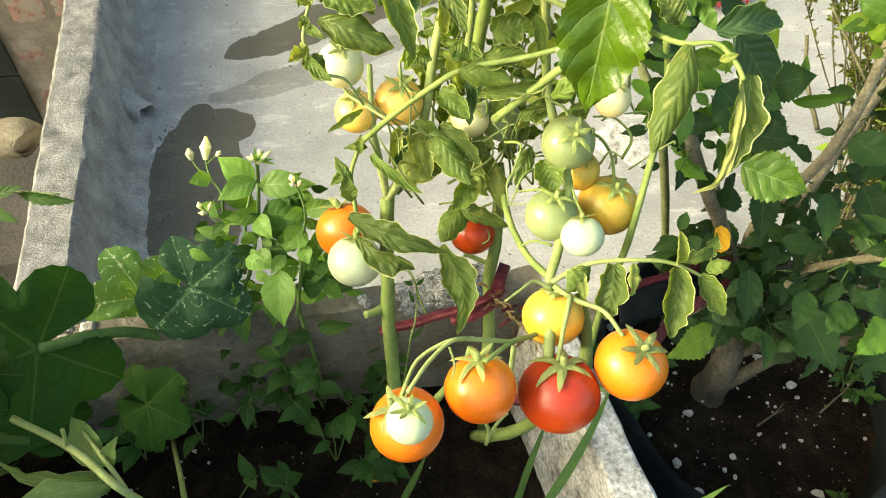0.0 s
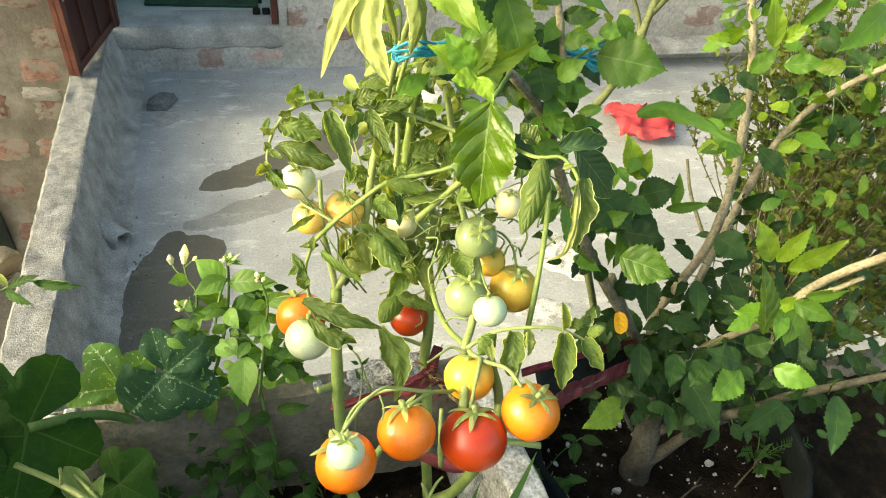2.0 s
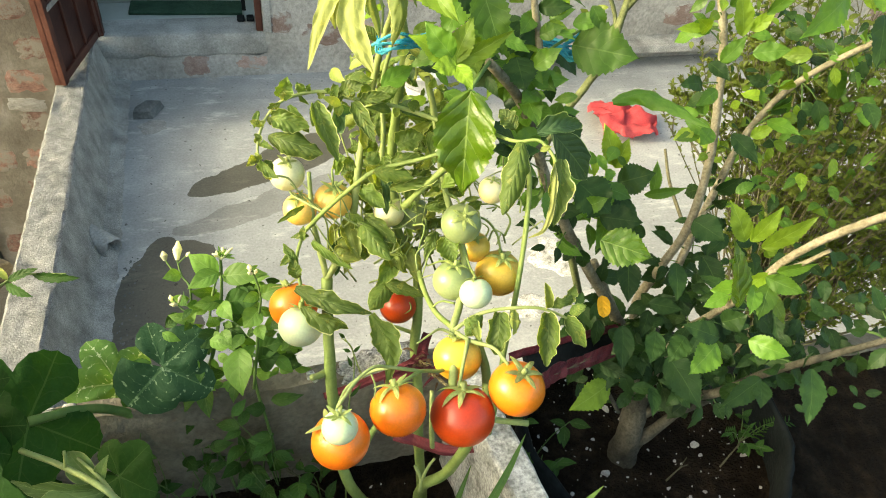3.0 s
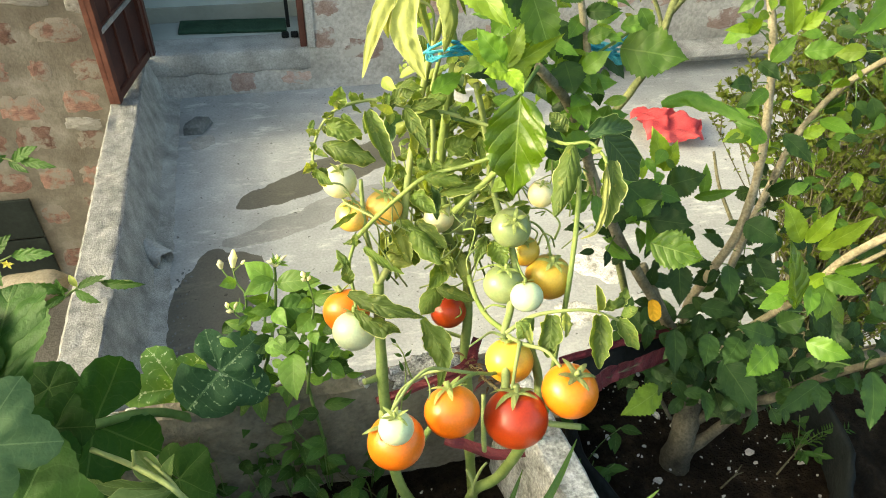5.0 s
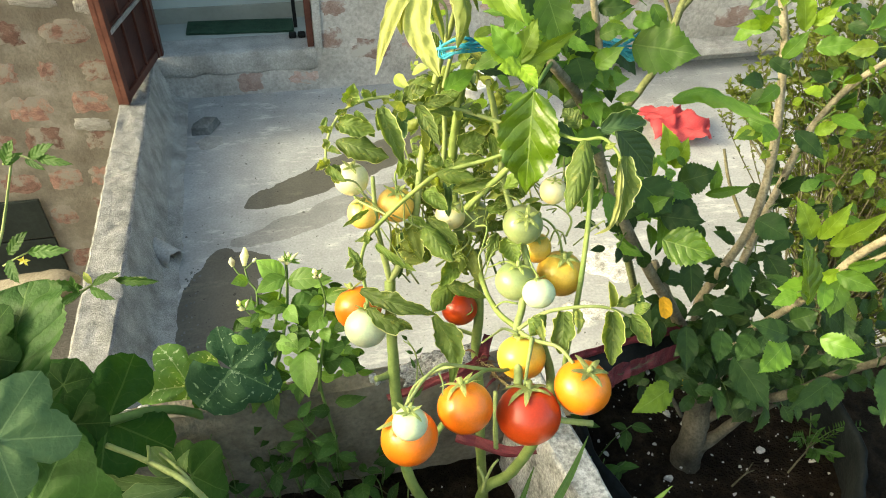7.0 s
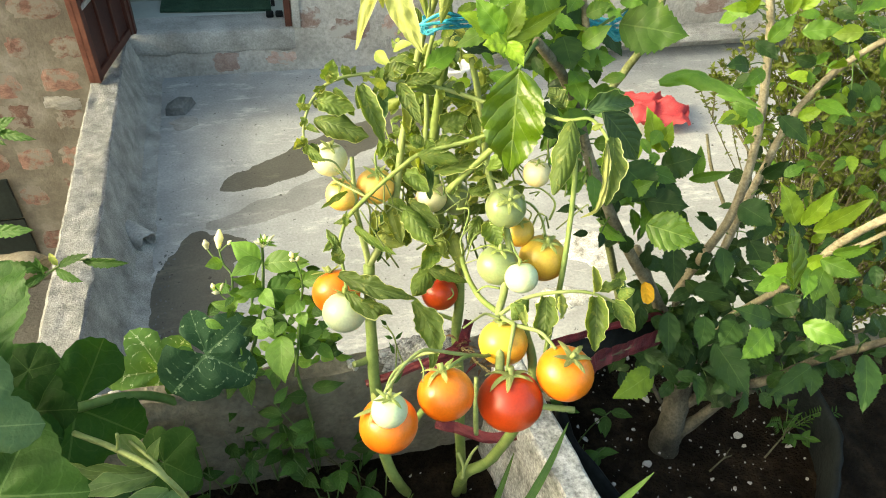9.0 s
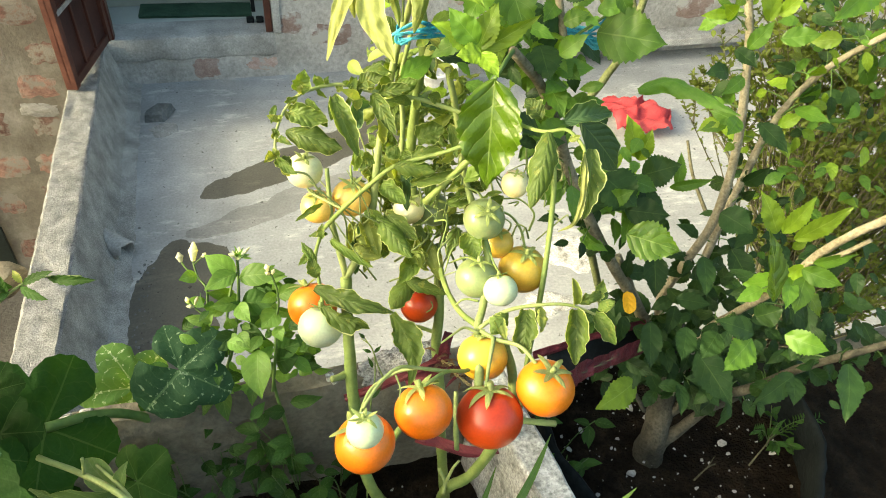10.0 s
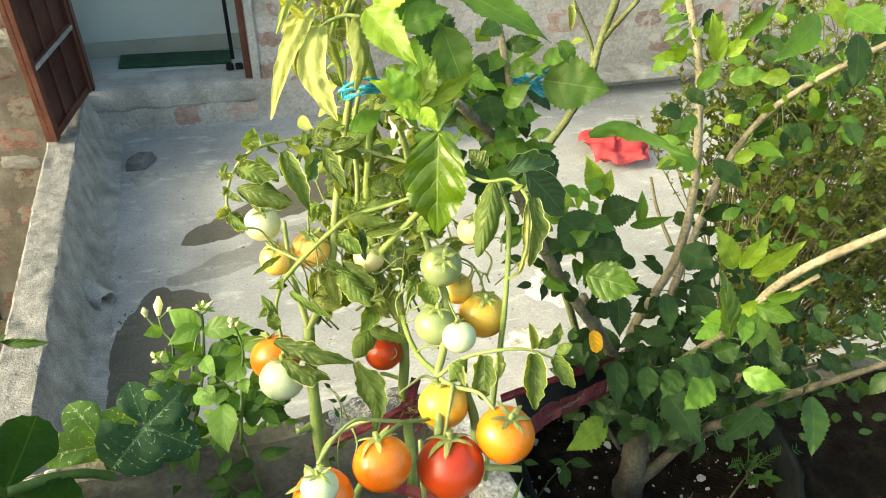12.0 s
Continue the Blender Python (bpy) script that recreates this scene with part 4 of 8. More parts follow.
stem(TP, [(0.432, 1.133, 1.018), (0.401, 1.129, 1.036), (0.385, 1.126, 1.043), (0.367, 1.114, 1.041), (0.350, 1.096, 1.036)], 0.0025, 0.002, STEM_PALE)
stem(TP, [(0.402, 1.132, 1.032), (0.384, 1.136, 1.024), (0.362, 1.128, 1.017), (0.348, 1.106, 1.012)], 0.0022, 0.002, STEM_PALE)
stem(TP, [(0.384, 1.128, 1.031), (0.386, 1.117, 1.026), (0.383, 1.108, 1.022)], 0.0014, 0.0008, STEM_PALE)
stem(TP, [(0.476, 1.247, 0.555), (0.459, 1.175, 0.733), (0.480, 1.159, 0.782), (0.494, 1.146, 0.848), (0.505, 1.143, 0.893), (0.508, 1.141, 0.939), (0.510, 1.164, 0.966), (0.502, 1.179, 0.995)], 0.0075, 0.005, STEM, "stem", 10)
stem(TP, [(0.505, 1.142, 0.915), (0.527, 1.137, 0.908), (0.555, 1.129, 0.906)], 0.0052, 0.0046, STEM_PALE, "cut_stub")
stem(TP, [(0.461, 1.161, 0.841), (0.459, 1.168, 0.880), (0.461, 1.184, 0.914)], 0.0042, 0.0036, STEM_PALE)
stem(TP, [(0.375, 1.149, 0.867), (0.391, 1.152, 0.906), (0.405, 1.151, 0.938), (0.412, 1.160, 0.966)], 0.0052, 0.004, STEM)
stem(TP, [(0.585, 1.279, 0.555), (0.545, 1.194, 0.839), (0.551, 1.211, 0.921), (0.556, 1.221, 0.996), (0.565, 1.242, 1.038), (0.571, 1.261, 1.077), (0.575, 1.283, 1.119), (0.560, 1.283, 1.161)], 0.0048, 0.0036, STEM)
stem(TP, [(0.451, 1.162, 0.747), (0.453, 1.166, 0.767), (0.447, 1.175, 0.784)], 0.0035, 0.0028, STEM_PALE)
stem(TP, [(0.454, 1.165, 0.766), (0.462, 1.169, 0.788), (0.469, 1.170, 0.800)], 0.0028, 0.002, STEM_PALE)
# arching leaf rib on the open side
stem(TP, [(0.493, 1.288, 1.181), (0.444, 1.309, 1.193), (0.395, 1.316, 1.203), (0.366, 1.321, 1.209), (0.333, 1.317, 1.204), (0.314, 1.307, 1.188), (0.306, 1.290, 1.166), (0.318, 1.279, 1.149)], 0.0032, 0.0014, STEM_PALE)
stem(TP, [(0.318, 1.279, 1.149), (0.331, 1.279, 1.144), (0.338, 1.279, 1.130), (0.343, 1.281, 1.119)], 0.0014, 0.0012, STEM_PALE)
# fine stalks among the upper fruit
stem(TP, [(0.377, 1.326, 1.095), (0.379, 1.345, 1.093), (0.382, 1.356, 1.099), (0.404, 1.360, 1.102)], 0.0018, 0.0014, STEM)
stem(TP, [(0.366, 1.315, 1.071), (0.347, 1.334, 1.073), (0.336, 1.349, 1.072), (0.332, 1.356, 1.079)], 0.002, 0.0015, STEM_PALE)
stem(TP, [(0.504, 1.278, 1.087), (0.502, 1.295, 1.090), (0.490, 1.305, 1.092)], 0.002, 0.0016, STEM)
stem(TP, [(0.549, 1.263, 1.035), (0.546, 1.278, 1.051), (0.531, 1.287, 1.066), (0.499, 1.287, 1.073)], 0.002, 0.0016, STEM)
stem(TP, [(0.553, 1.270, 1.052), (0.559, 1.277, 1.069), (0.546, 1.289, 1.080), (0.527, 1.290, 1.083)], 0.0018, 0.0012, STEM)
stem(TP, [(0.492, 1.253, 1.040), (0.481, 1.259, 1.036), (0.472, 1.280, 1.011)], 0.0018, 0.0012, STEM)
stem(TP, [(0.507, 1.220, 1.044), (0.506, 1.239, 1.043), (0.505, 1.259, 1.049)], 0.0016, 0.0014, STEM)
stem(TP, [(0.488, 1.221, 1.009), (0.476, 1.232, 1.003), (0.468, 1.239, 0.986)], 0.0018, 0.0014, STEM)
stem(TP, [(0.450, 1.311, 0.941), (0.459, 1.299, 0.937), (0.458, 1.289, 0.933), (0.438, 1.290, 0.922)], 0.0015, 0.001, STEM)
stem(TP, [(0.468, 1.300, 0.879), (0.451, 1.311, 0.880), (0.444, 1.313, 0.881)], 0.0035, 0.003, STEM)
stem(TP, [(0.405, 1.284, 0.814), (0.398, 1.300, 0.830), (0.392, 1.318, 0.849), (0.381, 1.327, 0.857)], 0.0016, 0.0008, STEM)

# fruit
tomato(TP, (0.406, 1.110, 0.997), 0.0525, "orange", (-34, -4), 6, 1.05, 0.25, "smooth orange tomato with a green star")
tomato(TP, (0.470, 1.109, 0.972), 0.0627, "red", (-24, 3), 6, 0.95, 0.10, "ripe red tomato with a green star")
tomato(TP, (0.524, 1.115, 0.993), 0.0551, "amber", (2, 6), 6, 0.9, 0.3, "orange-yellow tomato turned towards the open side")
tomato(TP, (0.351, 1.096, 0.985), 0.0536, "orange", (-14, -24), 5, 0.9, 0.3, "orange tomato behind a small unripe one")
tomato(TP, (0.349, 1.079, 1.030), 0.0308, "white", (-10, -2), 6, 1.05, 0.45, "small whitish green unripe tomato")
tomato(TP, (0.479, 1.168, 0.986), 0.0495, "yellow", (-30, 6), 5, 0.7, 0.1, "yellow tomato behind a stalk")
tomato(TP, (0.506, 1.211, 1.031), 0.0343, "white", (-42, 0), 5, 0.9, 0.25, "small whitish unripe tomato")
tomato(TP, (0.491, 1.242, 1.022), 0.0445, "green", (-10, 4), 5, 1.0, 0.2, "grey-green unripe tomato")
tomato(TP, (0.547, 1.256, 1.011), 0.0524, "blush", (2, 5), 6, 0.95, 0.05, "tomato turning from green to orange")
tomato(TP, (0.503, 1.273, 1.073), 0.0429, "green", (28, 0), 6, 0.95, 0.15, "grey-green unripe tomato")
tomato(TP, (0.524, 1.280, 1.032), 0.0349, "blush", (10, 0), 5, 0.6, 0.1, "small dull yellow tomato")
tomato(TP, (0.330, 1.259, 0.963), 0.0472, "white", (-32, 6), 5, 0.9, 0.35, "whitish unripe tomato")
tomato(TP, (0.326, 1.305, 0.949), 0.0551, "orange", (-38, -12), 5, 0.9, 0.3, "orange-red tomato behind a pale one")
tomato(TP, (0.448, 1.308, 0.922), 0.0440, "red", (-38, 0), 5, 0.8, 0.2, "red tomato among the leaves")
tomato(TP, (0.380, 1.357, 1.053), 0.0422, "peach", (6, 4), 6, 0.9, 0.3, "pale orange tomato with a spiky star")
tomato(TP, (0.343, 1.350, 1.051), 0.0371, "peach", (5, -6), 5, 0.8, 0.2, "pale orange tomato")
tomato(TP, (0.333, 1.367, 1.087), 0.0385, "pale", (5, 4), 5, 0.8, 0.2, "creamy white unripe tomato")
tomato(TP, (0.441, 1.345, 1.039), 0.0350, "cream", (12, 0), 5, 1.0, 0.4, "pale cream unripe tomato")
tomato(TP, (0.472, 1.353, 1.027), 0.0385, "green", (12, 0), 5, 1.0, 0.3, "dull green unripe tomato")
tomato(TP, (0.538, 1.289, 1.101), 0.0286, "cream", (0, 0), 5, 0.7, 0.1, "small yellow-green tomato")

# leaflets of the arching rib
Y, G = T_LEAF_YELLOW, T_LEAF
leaf(TP, (0.332, 1.318, 1.205), (0.339, 1.316, 1.228), 0.0181, G, 20, 0.05, 0.4)
leaf(TP, (0.353, 1.322, 1.207), (0.347, 1.321, 1.220), 0.0117, G, -20, 0.05, 0.4)
leaf(TP, (0.321, 1.309, 1.192), (0.354, 1.293, 1.189), 0.0212, G, 15, 0.1, 0.2)
leaf(TP, (0.317, 1.299, 1.179), (0.363, 1.271, 1.174), 0.0287, G, -10, 0.10, 0.1, teeth=0.06)
leaf(TP, (0.338, 1.313, 1.201), (0.354, 1.303, 1.177), 0.0149, G, 30, 0.1, 0.3)
leaf(TP, (0.362, 1.314, 1.201), (0.376, 1.268, 1.166), 0.0212, G, -25, 0.12, 0.3)
leaf(TP, (0.365, 1.316, 1.203), (0.357, 1.297, 1.187), 0.0159, G, 10, 0.1, 0.4)
leaf(TP, (0.397, 1.313, 1.201), (0.411, 1.273, 1.181), 0.0170, G, 10, 0.08, 0.2)
leaf(TP, (0.403, 1.312, 1.201), (0.430, 1.301, 1.211), 0.0159, G, -20, 0.1, 0.2)
leaf(TP, (0.414, 1.312, 1.203), (0.436, 1.304, 1.216), 0.0191, G, 10, 0.1, 0.2)
leaf(TP, (0.385, 1.321, 1.207), (0.407, 1.313, 1.218), 0.0170, G, 0, 0.1, 0.3)
leaf(TP, (0.313, 1.306, 1.186), (0.302, 1.302, 1.194), 0.0085, Y, 0, 0.1, 0.4)
leaf(TP, (0.305, 1.287, 1.162), (0.295, 1.276, 1.163), 0.0096, Y, 0, 0.1, 0.5)
leaf(TP, (0.306, 1.285, 1.160), (0.322, 1.264, 1.156), 0.0117, G, 20, 0.1, 0.5)
leaf(TP, (0.311, 1.285, 1.162), (0.318, 1.277, 1.154), 0.0074, G, -20, 0.1, 0.5)
leaf(TP, (0.310, 1.296, 1.174), (0.321, 1.283, 1.174), 0.0074, G, 0, 0.2, 0.5)
leaf(TP, (0.311, 1.315, 1.196), (0.305, 1.301, 1.186), 0.0074, G, 0, 0.2, 0.5)
ARCH = [Vector(q) for q in spline([(0.444, 1.309, 1.193), (0.395, 1.316, 1.203), (0.366, 1.321, 1.209), (0.333, 1.317, 1.204), (0.314, 1.307, 1.188), (0.306, 1.290, 1.166), (0.318, 1.279, 1.149)], 8)]
rr = random.Random(61)
for k in range(20):
    q = ARCH[int((k + 0.5) * len(ARCH) / 20)]
    d = Vector((rr.uniform(-0.5, 0.5), rr.uniform(-0.5, 0.1), (1 if k % 2 else -1) * rr.uniform(0.4, 1.0))).normalized() * rr.uniform(0.008, 0.015)
    drape(TP, [q, q + d * 0.5 + Vector((rr.uniform(-0.003, 0.003), -0.003, 0.002)), q + d], rr.uniform(0.005, 0.009), rr.choice((G, Y, T_WILT)), rr.uniform(-0.8, 0.8), 0.6, 0.2, "leaflet", lobes=0.3)
# left, over the pale fruit
drape(TP, [(0.328, 1.278, 1.002), (0.350, 1.258, 1.004), (0.375, 1.244, 1.001), (0.404, 1.238, 0.991)], 0.0250, G, 0.35, 0.5, 0.16, turn=-25, lobes=0.3, crumple=1.1, label="limp grey-green crumpled leaflet")
drape(TP, [(0.334, 1.262, 0.990), (0.349, 1.243, 0.990), (0.368, 1.236, 0.987), (0.378, 1.233, 0.978)], 0.0220, G, -0.3, 0.6, 0.16, turn=30, lobes=0.3, crumple=1.0)
leaf(TP, (0.333, 1.298, 0.997), (0.328, 1.310, 1.017), 0.0163, G, 0, 0.1, 0.4)
leaf(TP, (0.334, 1.308, 1.009), (0.321, 1.320, 1.030), 0.0120, G, 20, 0.1, 0.4, curl=0.3)
leaf(TP, (0.343, 1.323, 1.028), (0.345, 1.330, 1.044), 0.0095, G, -20, 0.1, 0.4)
leaf(TP, (0.332, 1.317, 1.018), (0.315, 1.303, 1.013), 0.0115, G, 0, 0.1, 0.5)
leaf(TP, (0.352, 1.321, 1.028), (0.391, 1.285, 1.014), 0.0125, G, 30, 0.06, 0.3, curl=0.4)
leaf(TP, (0.350, 1.328, 1.030), (0.330, 1.335, 1.024), 0.0090, G, 30, 0.1, 0.5)
leaf(TP, (0.347, 1.335, 1.066), (0.317, 1.318, 1.060), 0.0085, G, 0, 0.1, 0.5)
leaf(TP, (0.397, 1.332, 1.021), (0.379, 1.313, 1.010), 0.0283, Y, 10, 0.12, 0.2, ripple=0.12)
leaf(TP, (0.394, 1.345, 1.036), (0.400, 1.303, 1.011), 0.0258, Y, -20, 0.12, 0.2, ripple=0.12)
leaf(TP, (0.374, 1.324, 1.006), (0.404, 1.306, 1.008), 0.0206, Y, 0, 0.12, 0.2)
# middle
leaf(TP, (0.404, 1.327, 1.048), (0.430, 1.277, 1.029), 0.0297, G, -15, 0.1, 0.25, ripple=0.1)
leaf(TP, (0.411, 1.328, 1.051), (0.440, 1.295, 1.036), 0.0223, G, 20, 0.1, 0.25)
leaf(TP, (0.406, 1.316, 1.098), (0.425, 1.291, 1.089), 0.0214, G, 0, 0.12, 0.2)
leaf(TP, (0.413, 1.293, 1.135), (0.449, 1.273, 1.137), 0.0225, G, 10, 0.08, 0.2)
leaf(TP, (0.431, 1.295, 1.142), (0.459, 1.284, 1.152), 0.0203, G, -10, 0.1, 0.2)
leaf(TP, (0.438, 1.304, 1.155), (0.462, 1.298, 1.169), 0.0259, G, 0, 0.1, 0.1)
leaf(TP, (0.420, 1.297, 1.141), (0.407, 1.305, 1.148), 0.0169, G, 0, 0.1, 0.3)
leaf(TP, (0.431, 1.294, 1.111), (0.477, 1.270, 1.140), 0.0146, G, 35, 0.05, 0.4, ripple=0.1)
leaf(TP, (0.475, 1.262, 1.131), (0.496, 1.249, 1.168), 0.0169, G, -20, 0.1, 0.3)
leaf(TP, (0.404, 1.360, 1.102), (0.386, 1.347, 1.098), 0.0186, G, 0, 0.1, 0.4)
leaf(TP, (0.439, 1.316, 0.967), (0.408, 1.274, 0.958), 0.0304, G, 10, 0.1, 0.25, teeth=0.15, ripple=0.1)
drape(TP, [(0.410, 1.279, 0.946), (0.420, 1.248, 0.940), (0.423, 1.225, 0.926), (0.416, 1.208, 0.904)], 0.0330, G, 0.3, 0.4, 0.14, turn=-12, lobes=0.42, crumple=0.7, label="ragged hanging tomato leaflet")
leaf(TP, (0.427, 1.306, 0.969), (0.472, 1.279, 0.964), 0.0198, G, 20, 0.1, 0.3, ripple=0.1)
leaf(TP, (0.446, 1.320, 0.989), (0.420, 1.291, 0.980), 0.0251, G, 0, 0.1, 0.3, ripple=0.1)
leaf(TP, (0.448, 1.328, 0.999), (0.410, 1.323, 1.014), 0.0264, G, -10, 0.15, 0.2, ripple=0.1)
leaf(TP, (0.458, 1.330, 1.004), (0.467, 1.291, 0.976), 0.0224, Y, 10, 0.1, 0.4, ripple=0.1)
leaf(TP, (0.443, 1.338, 1.009), (0.442, 1.300, 0.981), 0.0198, Y, -10, 0.1, 0.4, ripple=0.1)
leaf(TP, (0.423, 1.343, 1.025), (0.395, 1.328, 1.016), 0.0224, G, -10, 0.1, 0.3)
leaf(TP, (0.486, 1.302, 1.040), (0.468, 1.277, 1.023), 0.0176, G, -10, 0.1, 0.3)
leaf(TP, (0.487, 1.274, 1.055), (0.493, 1.249, 1.043), 0.0266, G, 15, 0.1, 0.2)
# hanging leaflets by the fruit
leaf(TP, (0.569, 1.170, 1.033), (0.557, 1.127, 1.004), 0.0245, G, 15, 0.05, 0.3, ripple=0.08, label="yellow-edged hanging leaflet")
leaf(TP, (0.536, 1.178, 1.035), (0.530, 1.156, 1.024), 0.0135, Y, -20, 0.06, 0.4)
leaf(TP, (0.523, 1.183, 1.029), (0.512, 1.150, 1.004), 0.0282, G, 20, 0.1, 0.25, ripple=0.1)
leaf(TP, (0.507, 1.188, 1.023), (0.486, 1.172, 1.014), 0.0225, G, 0, 0.1, 0.2)
leaf(TP, (0.496, 1.190, 1.022), (0.499, 1.165, 1.010), 0.0124, Y, 0, 0.1, 0.4)
leaf(TP, (0.587, 1.164, 1.031), (0.599, 1.134, 1.016), 0.0192, G, 25, 0.08, 0.3)
leaf(TP, (0.590, 1.165, 1.034), (0.604, 1.161, 1.047), 0.0146, G, -25, 0.08, 0.3)
leaf(TP, (0.569, 1.173, 1.037), (0.565, 1.183, 1.064), 0.0113, Y, 25, 0.08, 0.5)
leaf(TP, (0.572, 1.174, 1.038), (0.598, 1.175, 1.047), 0.0135, G, 10, 0.2, 0.4)
leaf(TP, (0.586, 1.171, 1.039), (0.599, 1.183, 1.056), 0.0135, G, 10, 0.08, 0.4)
# right shoulder: two long curled leaves on one rib
stem(TP, [(0.503, 1.232, 1.211), (0.517, 1.202, 1.219), (0.532, 1.191, 1.226), (0.538, 1.177, 1.224), (0.539, 1.165, 1.221)], 0.0024, 0.0018, STEM)
leaf(TP, (0.521, 1.197, 1.222), (0.498, 1.159, 1.176), 0.0262, G, 18, 0.05, 0.22, curl=0.2, ripple=0.08, label="long curling tomato leaflet with a pale edge")
leaf(TP, (0.546, 1.170, 1.220), (0.534, 1.136, 1.178), 0.0239, G, -22, 0.06, 0.3, ripple=0.14, label="long tomato leaf with a rolled cream edge")
drape(TP, [(0.539, 1.168, 1.221), (0.534, 1.149, 1.212), (0.528, 1.134, 1.198), (0.520, 1.124, 1.186), (0.507, 1.123, 1.180)], 0.0085, T_WILT, 0.7, 0.5, 0.25, "rolled_edge", "rolled cream leaf edge")
leaf(TP, (0.532, 1.195, 1.231), (0.576, 1.204, 1.230), 0.0230, T_DEEP, -20, 0.1, 0.25, ripple=0.1)
leaf(TP, (0.550, 1.204, 1.223), (0.590, 1.196, 1.177), 0.0357, T_DEEP, -10, 0.08, 0.1, ripple=0.08, teeth=0.2)
stem(TP, [(0.442, 1.280, 1.097), (0.461, 1.274, 1.125), (0.483, 1.268, 1.155)], 0.0046, 0.0040, STEM, "stem", 10)
leaf(TP, (0.520, 1.212, 1.224), (0.508, 1.226, 1.236), 0.0174, G, 0, 0.1, 0.2)
leaf(TP, (0.531, 1.181, 1.222), (0.539, 1.178, 1.228), 0.0065, Y, 0, 0.1, 0.4)

# wilting crown: limp leaves that hang from the tip
W, WY = T_WILT, T_LEAF_YELLOW
drape(TP, [(0.395, 1.322, 1.320), (0.384, 1.309, 1.321), (0.379, 1.291, 1.308), (0.378, 1.279, 1.288)], 0.0288, W, 0.7, 0.3, label="limp yellow tomato leaf", turn=-20)
drape(TP, [(0.405, 1.311, 1.317), (0.395, 1.287, 1.315), (0.389, 1.265, 1.297), (0.396, 1.252, 1.281), (0.403, 1.243, 1.266)], 0.0274, W, 0.35, 0.35, label="limp yellow tomato leaf", turn=12)
drape(TP, [(0.398, 1.312, 1.331), (0.383, 1.296, 1.320), (0.366, 1.275, 1.299), (0.353, 1.262, 1.262)], 0.0240, W, 0.55, 0.4, turn=25)
drape(TP, [(0.393, 1.307, 1.322), (0.380, 1.299, 1.338), (0.365, 1.289, 1.353)], 0.0110, W, 0.9, 0.4)
drape(TP, [(0.395, 1.322, 1.372), (0.381, 1.302, 1.349), (0.366, 1.285, 1.322)], 0.0150, T_LEAF_YELLOW, 0.6, 0.3)
stem(TP, [(0.425, 1.315, 1.325), (0.431, 1.306, 1.353), (0.425, 1.299, 1.390)], 0.0028, 0.0022, STEM_PALE)
stem(TP, [(0.430, 1.318, 1.325), (0.441, 1.312, 1.355), (0.449, 1.302, 1.395)], 0.0028, 0.0022, STEM_PALE)
drape(TP, [(0.430, 1.305, 1.324), (0.430, 1.284, 1.318), (0.429, 1.267, 1.302), (0.421, 1.257, 1.283)], 0.0223, WY, 0.45, -0.3, turn=-25)
drape(TP, [(0.424, 1.308, 1.323), (0.422, 1.287, 1.313), (0.422, 1.269, 1.297), (0.421, 1.259, 1.282)], 0.0134, W, 0.9, 0.3, turn=50)
drape(TP, [(0.393, 1.328, 1.322), (0.384, 1.327, 1.328), (0.375, 1.334, 1.335)], 0.0138, W, 0.6, 0.3)
drape(TP, [(0.415, 1.319, 1.316), (0.410, 1.304, 1.305), (0.414, 1.292, 1.288), (0.415, 1.285, 1.276)], 0.0139, WY, 0.8, 0.2)
drape(TP, [(0.420, 1.322, 1.314), (0.409, 1.318, 1.297), (0.411, 1.310, 1.285)], 0.0151, T_LEAF, 0.6, 0.2)
drape(TP, [(0.414, 1.332, 1.315), (0.402, 1.336, 1.300), (0.387, 1.337, 1.296)], 0.0161, T_LEAF, 0.6, 0.2)
drape(TP, [(0.405, 1.336, 1.333), (0.394, 1.339, 1.340), (0.387, 1.328, 1.330)], 0.0202, T_LEAF, 0.5, 0.2)
stem(TP, [(0.436, 1.307, 1.323), (0.424, 1.313, 1.323), (0.412, 1.314, 1.319), (0.404, 1.311, 1.316)], 0.0026, 0.0016, STEM_PALE, "rib")
stem(TP, [(0.410, 1.305, 1.307), (0.417, 1.298, 1.305), (0.419, 1.291, 1.297), (0.417, 1.283, 1.281)], 0.0020, 0.0014, STEM_PALE, "rib")
stem(TP, [(0.444, 1.350, 1.301), (0.430, 1.328, 1.301), (0.427, 1.321, 1.323), (0.422, 1.319, 1.351)], 0.004, 0.003, STEM_PALE)
rnd = random.Random(5)
for k in range(16):                                      # limp side leaves about the tip
    e = Vector((0.414, 1.329, 1.316)) + Vector((rnd.uniform(-0.018, 0.026), rnd.uniform(-0.005, 0.03), rnd.uniform(-0.012, 0.02)))
    d = Vector((rnd.uniform(-0.7, 0.7), rnd.uniform(-0.3, 0.4), rnd.uniform(-1.0, -0.2))).normalized() * rnd.uniform(0.025, 0.055)
    drape(TP, [e, e + d * 0.45 + Vector((d.x * 0.3, -0.004, 0.008)), e + d], rnd.uniform(0.009, 0.016), rnd.choice((T_WILT, T_LEAF_YELLOW, T_LEAF_YELLOW, T_LEAF)), rnd.uniform(0.4, 0.9), 0.35, 0.2, turn=rnd.uniform(-40, 40))
